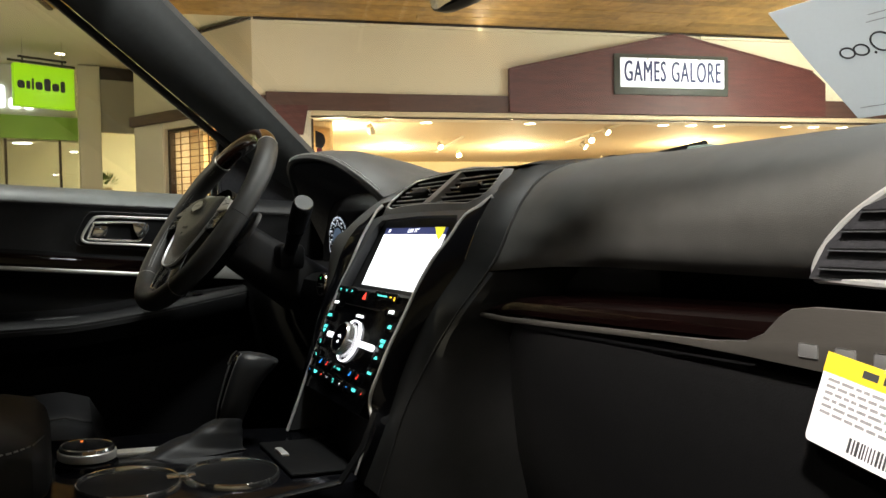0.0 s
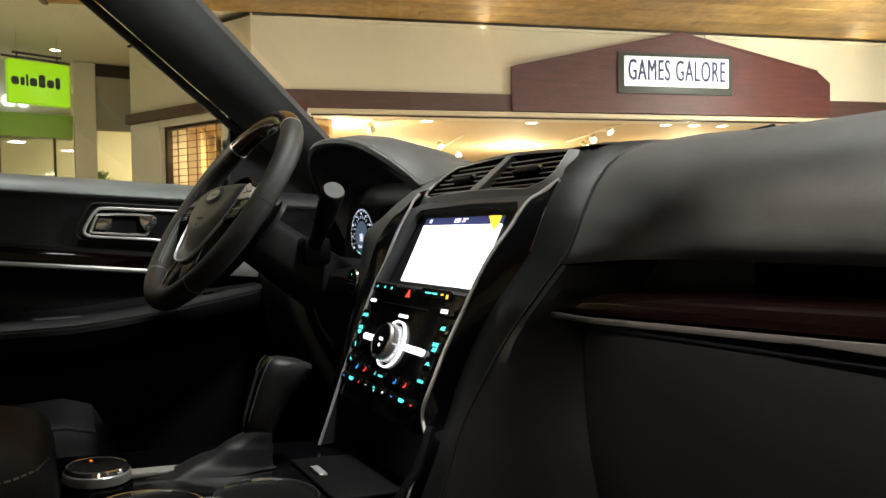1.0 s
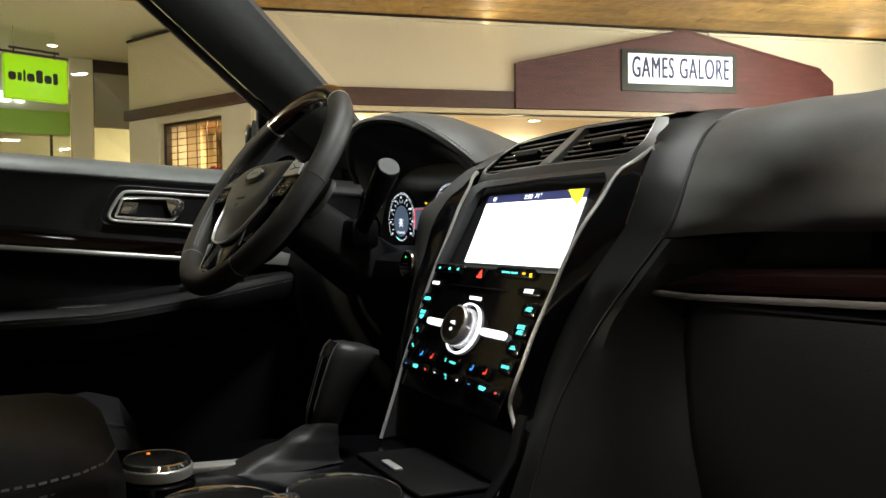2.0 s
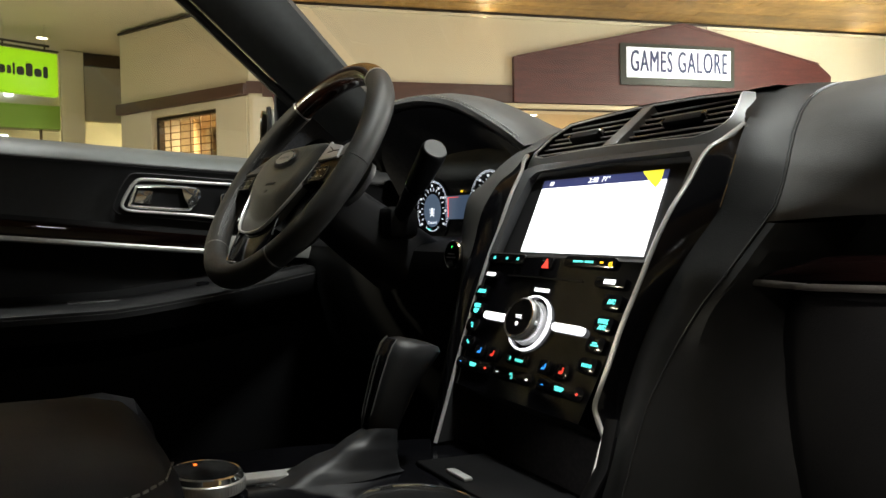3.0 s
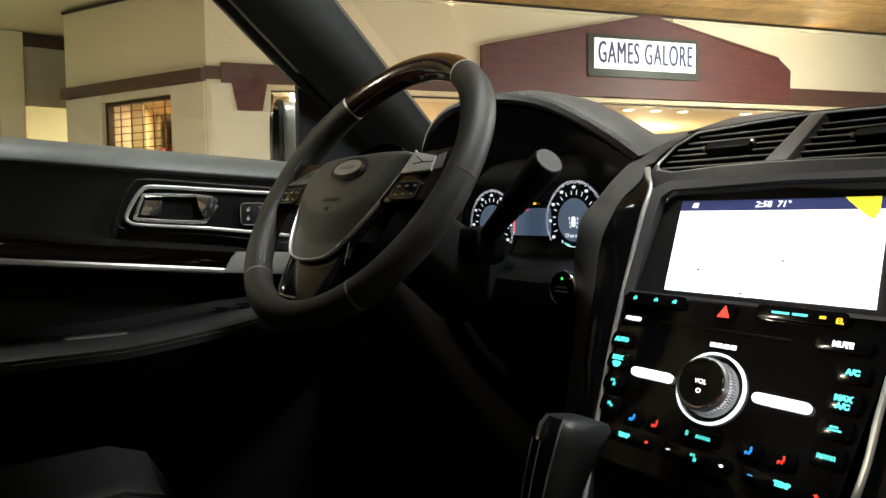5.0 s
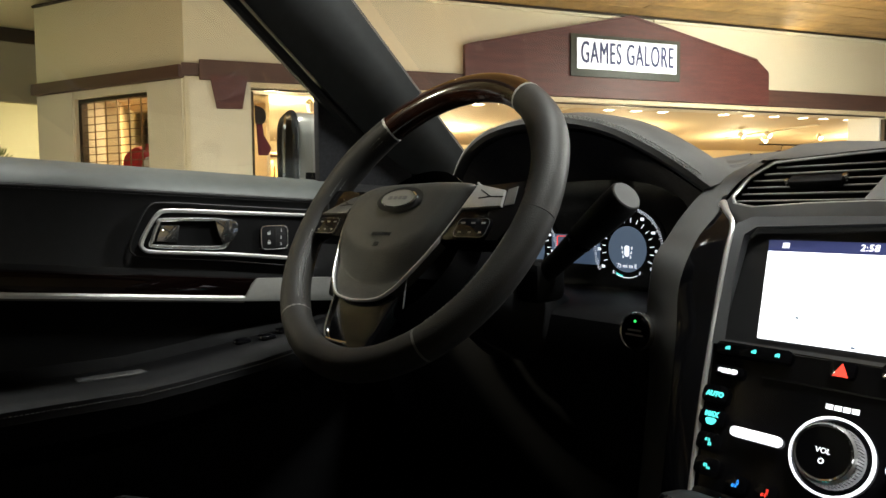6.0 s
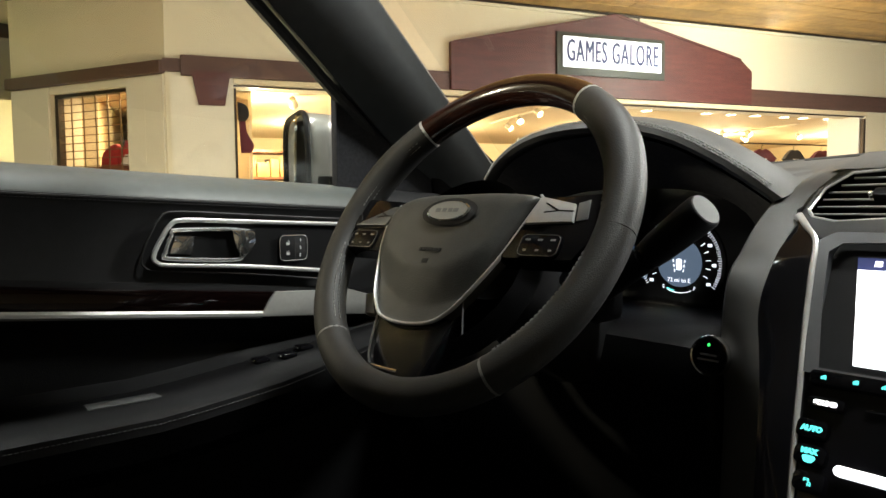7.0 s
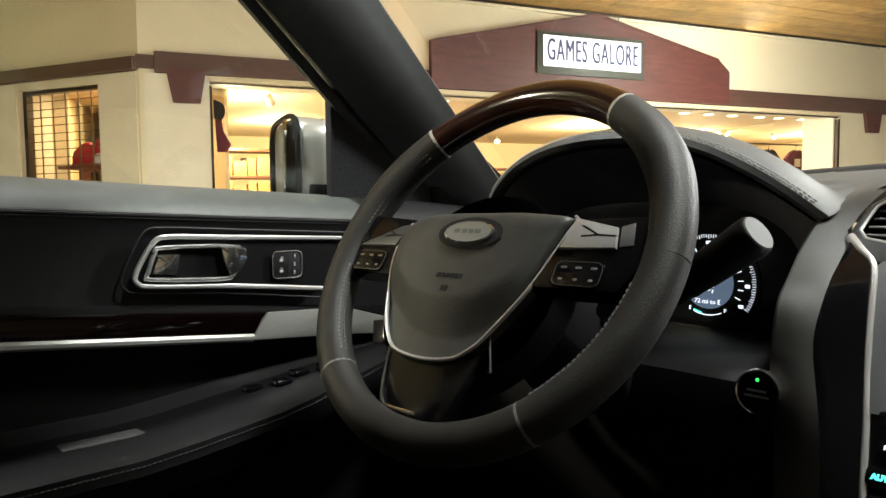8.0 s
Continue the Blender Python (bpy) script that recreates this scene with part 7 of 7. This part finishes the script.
    part("outer_groove", sweep(bm_new(), [pm @ Vector((0.115 + (x - 0.115) * 1.10, 1.1515 + (y - 1.1515) * 1.32, 0.0)) for x, y in smooth_2d(bez, 3)], 0.0012, 0.0010, 6, up=(1, 0, 0)), RUBBER, plate, "dark groove round the handle plate")
    part("chrome_outline", sweep(bm_new(), [pm @ Vector((x, y, 0.003)) for x, y in smooth_2d(bez, 3)], 0.0027, 0.0022, 8, up=(1, 0, 0)), SATIN, plate, "satin silver outline")
    bowl = [(0.106, 1.167), (0.028, 1.170), (0.019, 1.165), (0.012, 1.146), (0.015, 1.1395), (0.086, 1.1345), (0.100, 1.139), (0.107, 1.152)]
    bowl_rim = [pm @ Vector((x, y, 0.004)) for x, y in smooth_2d(bowl, 3, True)]
    part("handle_bowl", loft(bm_new(), [bowl_rim, [p + Vector((-0.025, 0, 0)) for p in bowl_rim], [pm @ Vector((0.06, 1.15, -0.021))] * len(bowl_rim)], True), DARK, plate, "dark handle bowl")
    part("bowl_rim", sweep(bm_new(), bowl_rim, 0.0024, 0.0028, 8, closed=True, up=(1, 0, 0)), BRIGHT, plate, "chrome bowl rim")
    part("pull_handle", prism(bm_new(), [(0.084, 1.1685), (0.111, 1.167), (0.114, 1.155), (0.106, 1.142), (0.094, 1.1375), (0.088, 1.150)], -0.002, 0.010, m=pm, bev=0.003), CHROME, plate, "chrome pull handle")
    part("handle_end", prism(bm_new(), [(0.022, 1.164), (0.044, 1.163), (0.040, 1.142), (0.015, 1.144)], -0.002, 0.007, m=pm, bev=0.003), CHROME, plate, "chrome handle end")
    keys = part("lock_switch", prism(bm_new(), rounded(0.036, 0.030, 0.006, 4, 0.163, 1.1445), 0.001, 0.004, m=pm, bev=0.001), SOFT, plate, "black lock and seat memory keys")
    part("switch_rim", sweep(bm_new(), [pm @ Vector((x, y, 0.0042)) for x, y in rounded(0.036, 0.030, 0.006, 4, 0.163, 1.1445)], 0.0007, sides=5, closed=True, up=(1, 0, 0)), BRIGHT, keys)
    for word, x, y in (("1", 0.1725, 1.1535), ("2", 0.172, 1.1445), ("3", 0.1715, 1.1355)):
        part("key_figure", text_bm(word, 0.0040, pm @ Matrix.Translation((x, y, 0.0042)), 0.0002), WHITEPRINT, keys, "pale printed figure", flat=True)
    for y, open_side in ((1.1505, 0.0012), (1.1385, 0.0)):
        lock = part("lock_mark", box(bm_new(), (0.1535, y - 0.0022, 0.0041), (0.1575, y + 0.0008, 0.0044), m=pm), WHITEPRINT, keys, "pale padlock mark")
        part("lock_bow", sweep(bm_new(), [pm @ Vector((0.1555 + open_side + 0.0013 * math.cos(radians(a)), y + 0.0012 + 0.0018 * math.sin(radians(a)), 0.0043)) for a in range(0, 181, 30)], 0.0003, sides=4, up=(1, 0, 0)), WHITEPRINT, lock)
    part("key_gap", box(bm_new(), (0.1645, 1.131, 0.0038), (0.1655, 1.158, 0.0043), m=pm), RUBBER, keys)
    for y in (1.149, 1.140):
        part("key_gap", box(bm_new(), (0.166, y - 0.0004, 0.0038), (0.179, y + 0.0004, 0.0042), m=pm), RUBBER, keys)
    # window switches on the armrest
    for k in range(4):
        y = 0.10 + k * 0.028
        arm = 1.000 + 0.14 * max(0.0, y + 0.02) ** 1.1
        part("window_switch", box(bm_new(), (-0.640 + 0.012 * (k % 2), y, arm + 0.001), (-0.622 + 0.012 * (k % 2), y + 0.018, arm + 0.008), 0.002), GLOSS, t, "gloss black window switch")
        part("switch_chrome", box(bm_new(), (-0.636 + 0.012 * (k % 2), y - 0.002, arm + 0.004), (-0.626 + 0.012 * (k % 2), y, arm + 0.007), 0.0006), CHROME, t)
    part("grab_slot", box(bm_new(), (-0.628, -0.078, 1.0005), (-0.606, 0.033, 1.003), 0.0015), STALKEND, t, "grey pull cup insert")
    # sail panel and window frame bar
    part("sail_panel", prism(bm_new(), [(0.262, 1.20), (0.262, 1.40), (0.30, 1.39), (0.62, 1.20)], 0.0, 0.012, m=frame_of((-0.715, 0, 0), (0, 1, 0), (0, 0, 1)), bev=0.004), DARK, t, "black sail panel behind the mirror")
    part("window_bar", box(bm_new(), (-0.714, 0.257, 1.205), (-0.700, 0.2615, 1.415), 0.002), DARK, t, "black window channel bar")
    m = frame_of((-0.722, 0, 0), (0, 1, 0), (0, 0, 1))
    pane = part("window_pane", prism(bm_new(), [(-0.70, 1.20), (0.258, 1.20), (0.258, 1.40), (-0.02, 1.62), (-0.70, 1.64)], -0.002, 0.002, m=m), CARGLASS, t, "clear side window")
    pane.visible_shadow = False
    return t


car_door()


def wing_mirror():
    t = thing("wing_mirror", "grey and black wing mirror outside the driver's window", "wing mirror")
    turn = Matrix.Translation((-0.922, 0.318, 0)) @ Matrix.Rotation(radians(-17), 4, "Z") @ Matrix.Translation((0.912, -0.318, 0))
    rings = []
    for f, y in ((0.95, 0.318), (1.0, 0.325), (1.0, 0.36), (0.99, 0.40), (0.95, 0.43), (0.84, 0.455), (0.6, 0.472), (0.1, 0.48)):
        ring = []
        for k in range(32):
            a = 2 * math.pi * k / 32
            c, s = math.cos(a), math.sin(a)
            ring.append(Vector((-0.912 + 0.095 * f * math.copysign(abs(c) ** 0.45, c), y, 1.268 + 0.075 * f * math.copysign(abs(s) ** 0.5, s) - 0.05 * max(0.0, y - 0.33))))
        rings.append(ring)
    part("housing", loft(bm_new(), rings, True, True), MIRRORPAINT, t, "silver-grey painted mirror housing", m=turn)
    rim = [Vector((p.x, 0.314, p.z)) for p in rings[1]]
    part("rim", sweep(bm_new(), rim, 0.004, 0.005, 8, closed=True, up=(0, 1, 0)), HARD, t, "black mirror rim", m=turn)
    m = frame_of((-0.912, 0.3135, 1.268), (1, 0, 0), (0, 0, 1)) @ pose(0, 0, 0, -2, -10, 0)
    part("glass", prism(bm_new(), rounded(0.176, 0.136, 0.03), 0.0, 0.003, m=m), MIRRORGLASS, t, "mirror glass", m=turn)
    part("lower_cover", loft(bm_new(), [[Vector((-0.912 + 0.099 * math.cos(a), 0.328 + 0.11 * f, 1.240 + 0.055 * math.sin(a))) for a in [math.pi + math.pi * k / 10 for k in range(11)]] for f in (0, 0.5, 1.0)]), HARD, t, "black lower cover", m=turn)
    part("arm", sweep(bm_new(), [(-0.73, 0.38, 1.215), (-0.79, 0.385, 1.22), (-0.84, 0.39, 1.225)], 0.03, 0.022, 10, up=(0, 1, 0)), HARD, t, "black mirror arm")


wing_mirror()


# ---- driver's seat ----
def driver_seat():
    t = thing("driver_seat", "black leather driver's seat cushion with seams", "car seat")
    rings = []
    for y, w, z in ((0.02, 0.20, 0.80), (0.0, 0.225, 0.835), (-0.04, 0.235, 0.848), (-0.15, 0.24, 0.845), (-0.35, 0.24, 0.83), (-0.50, 0.23, 0.82)):
        ring = []
        for k in range(21):
            s = -1 + 2 * k / 20
            bol = 0.035 * max(0, abs(s) - 0.55) / 0.45 if abs(s) < 0.92 else 0.035 * 0.82 - 0.12 * (abs(s) - 0.92) / 0.08
            ring.append(Vector((-0.385 + w * s, y, z + bol)))
        rings.append([Vector((r.x, r.y, 0.60)) for r in ring[:1]] + ring + [Vector((ring[-1].x, ring[-1].y, 0.60))])
    part("cushion", loft(bm_new(), rings), SEATLEATHER, t, "black leather cushion")
    part("front", box(bm_new(), (-0.60, 0.015, 0.60), (-0.17, 0.03, 0.80), 0.006), HARD, t)
    for x in (-0.50, -0.27):
        part("seam", sweep(bm_new(), [(x, 0.0, 0.838), (x, -0.04, 0.851), (x, -0.15, 0.848), (x, -0.45, 0.826)], 0.002, sides=5, up=(1, 0, 0)), RUBBER, t)
    part("seat_base", box(bm_new(), (-0.57, -0.48, 0.461), (-0.20, 0.0, 0.60), 0.01), HARD, t)
    part("backrest", loft(bm_new(), [[Vector((-0.385 + 0.24 * math.cos(a), -0.56 - 0.25 * f + 0.07 * math.sin(a), 0.82 + 0.62 * f)) for a in [2 * math.pi * k / 20 for k in range(20)]] for f in (0, 0.3, 0.7, 1.0)], True, True), SEATLEATHER, t, "black leather backrest")


driver_seat()


# ---- rear-view mirror, paper, tag ----
def rear_mirror():
    t = thing("rear_view_mirror", "black rear-view mirror at the windscreen top", "mirror")
    rings = []
    for f, d in ((0.92, 0.0), (1.0, 0.006), (1.0, 0.02), (0.8, 0.035), (0.2, 0.042)):
        rings.append([Vector((0.014 + 0.125 * f * math.copysign(abs(math.cos(a)) ** 0.6, math.cos(a)), 0.430 + d, 1.484 + 0.034 * f * math.copysign(abs(math.sin(a)) ** 0.6, math.sin(a)))) for a in [2 * math.pi * k / 24 for k in range(24)]])
    part("case", loft(bm_new(), rings, True, True), HARD, t)
    part("glass", prism(bm_new(), rounded(0.22, 0.055, 0.02), 0.0, 0.002, m=frame_of((0.014, 0.429, 1.484), (1, 0, 0), (0, 0, 1))), MIRRORGLASS, t, "mirror glass")
    part("stem", sweep(bm_new(), [(0.014, 0.465, 1.487), (0.014, 0.485, 1.50), (0.014, 0.50, 1.505)], 0.012, sides=8, up=(1, 0, 0)), HARD, t)


rear_mirror()


def price_paper():
    t = thing("paper_sheet", "white paper sheet with handwritten noughts behind the windscreen", "paper")
    m = frame_of((0.343, 0.531, 1.297), (1, 0, 0), (0, -0.6, 0.8))
    sheet = [(0.0405, 0.0473), (0.0465, 0.0290), (0.0520, 0.0110), (0.0580, -0.0080), (0.0655, -0.0290), (0.0735, -0.0510), (0.0801, -0.0702), (0.1043, -0.0700), (0.24, -0.064), (0.24, 0.042), (0.14, 0.046), (0.0867, 0.0475)]
    part("sheet", prism(bm_new(), sheet, 0.0, 0.0008, m=m), PAPER, t)
    for x, y, w, h in ((0.0923, -0.0063, 0.0058, 0.0048), (0.1039, -0.0061, 0.0058, 0.0050), (0.1212, -0.0025, 0.0080, 0.0085)):
        ring = [m @ Vector((x + w * math.cos(a) - 0.15 * h * math.sin(a), y + h * math.sin(a), 0.0012)) for a in [2 * math.pi * k / 28 for k in range(28)]]
        part("handwritten_nought", sweep(bm_new(), ring, 0.0009, 0.0003, 6, closed=True, up=m.to_3x3() @ Vector((0, 0, 1))), INK, t, "black handwritten nought")
    part("handwritten_dot", disc(bm_new(), 0.0012, 0.0012, m @ Matrix.Translation((0.1140, -0.0110, 0)), 12), INK, t)
    for x, y, w in ((0.115, 0.016, 0.05), (0.118, 0.022, 0.03), (0.085, -0.060, 0.05)):
        part("pencil_line", box(bm_new(), (x, y, 0.0009), (x + w, y + 0.0006, 0.0011), m=m), GREYINK, t)


price_paper()


def hang_tag():
    t = thing("hang_tag", "white and yellow printed card tag hanging on the glovebox", "tag")
    m = frame_of((0.575, 0.313, 1.046), (0.97, -0.20, -0.13), (0.10, 0.30, 0.95)) @ Matrix.Scale(0.78, 4)
    part("card", prism(bm_new(), rounded(0.092, 0.066, 0.004, 3), 0.0, 0.0006, m=m), CARD, t)
    part("yellow_band", box(bm_new(), (-0.046, 0.0185, 0.0007), (0.046, 0.033, 0.0010), m=m), YELLOW, t, "yellow heading band")
    bm = bm_new()
    for k in range(3):
        box(bm, (-0.015 + 0.016 * k, 0.023, 0.0011), (-0.003 + 0.016 * k, 0.0285, 0.0013), m=m)
    part("heading_bars", bm, INK, t)
    g = random.Random(2)
    for k in range(6):
        y = 0.014 - k * 0.0047
        bm = bm_new()
        x = -0.040
        while x < 0.040:
            w = g.uniform(0.004, 0.010)
            box(bm, (x, y - 0.0011, 0.0007), (x + w, y + 0.0011, 0.0009), m=m)
            x += w + 0.0018
        part("print_line", bm, GREYINK, t, "grey print as bars")
    bm = bm_new()
    x = -0.012
    while x < 0.030:
        w = g.uniform(0.0006, 0.0022)
        box(bm, (x, -0.029, 0.0007), (x + w, -0.0185, 0.0009), m=m)
        x += w + g.uniform(0.0006, 0.0016)
    part("stripes", bm, INK, t, "black stripe block")
    part("string", sweep(bm_new(), [m @ Vector((0.0, 0.031, 0.0005)), (0.572, 0.35, 1.10), (0.575, 0.366, 1.13)], 0.0006, sides=5), CARD, t, "white string")


hang_tag()

# ---- wall tiles ----
for args in TILES:
    tiles(*args)
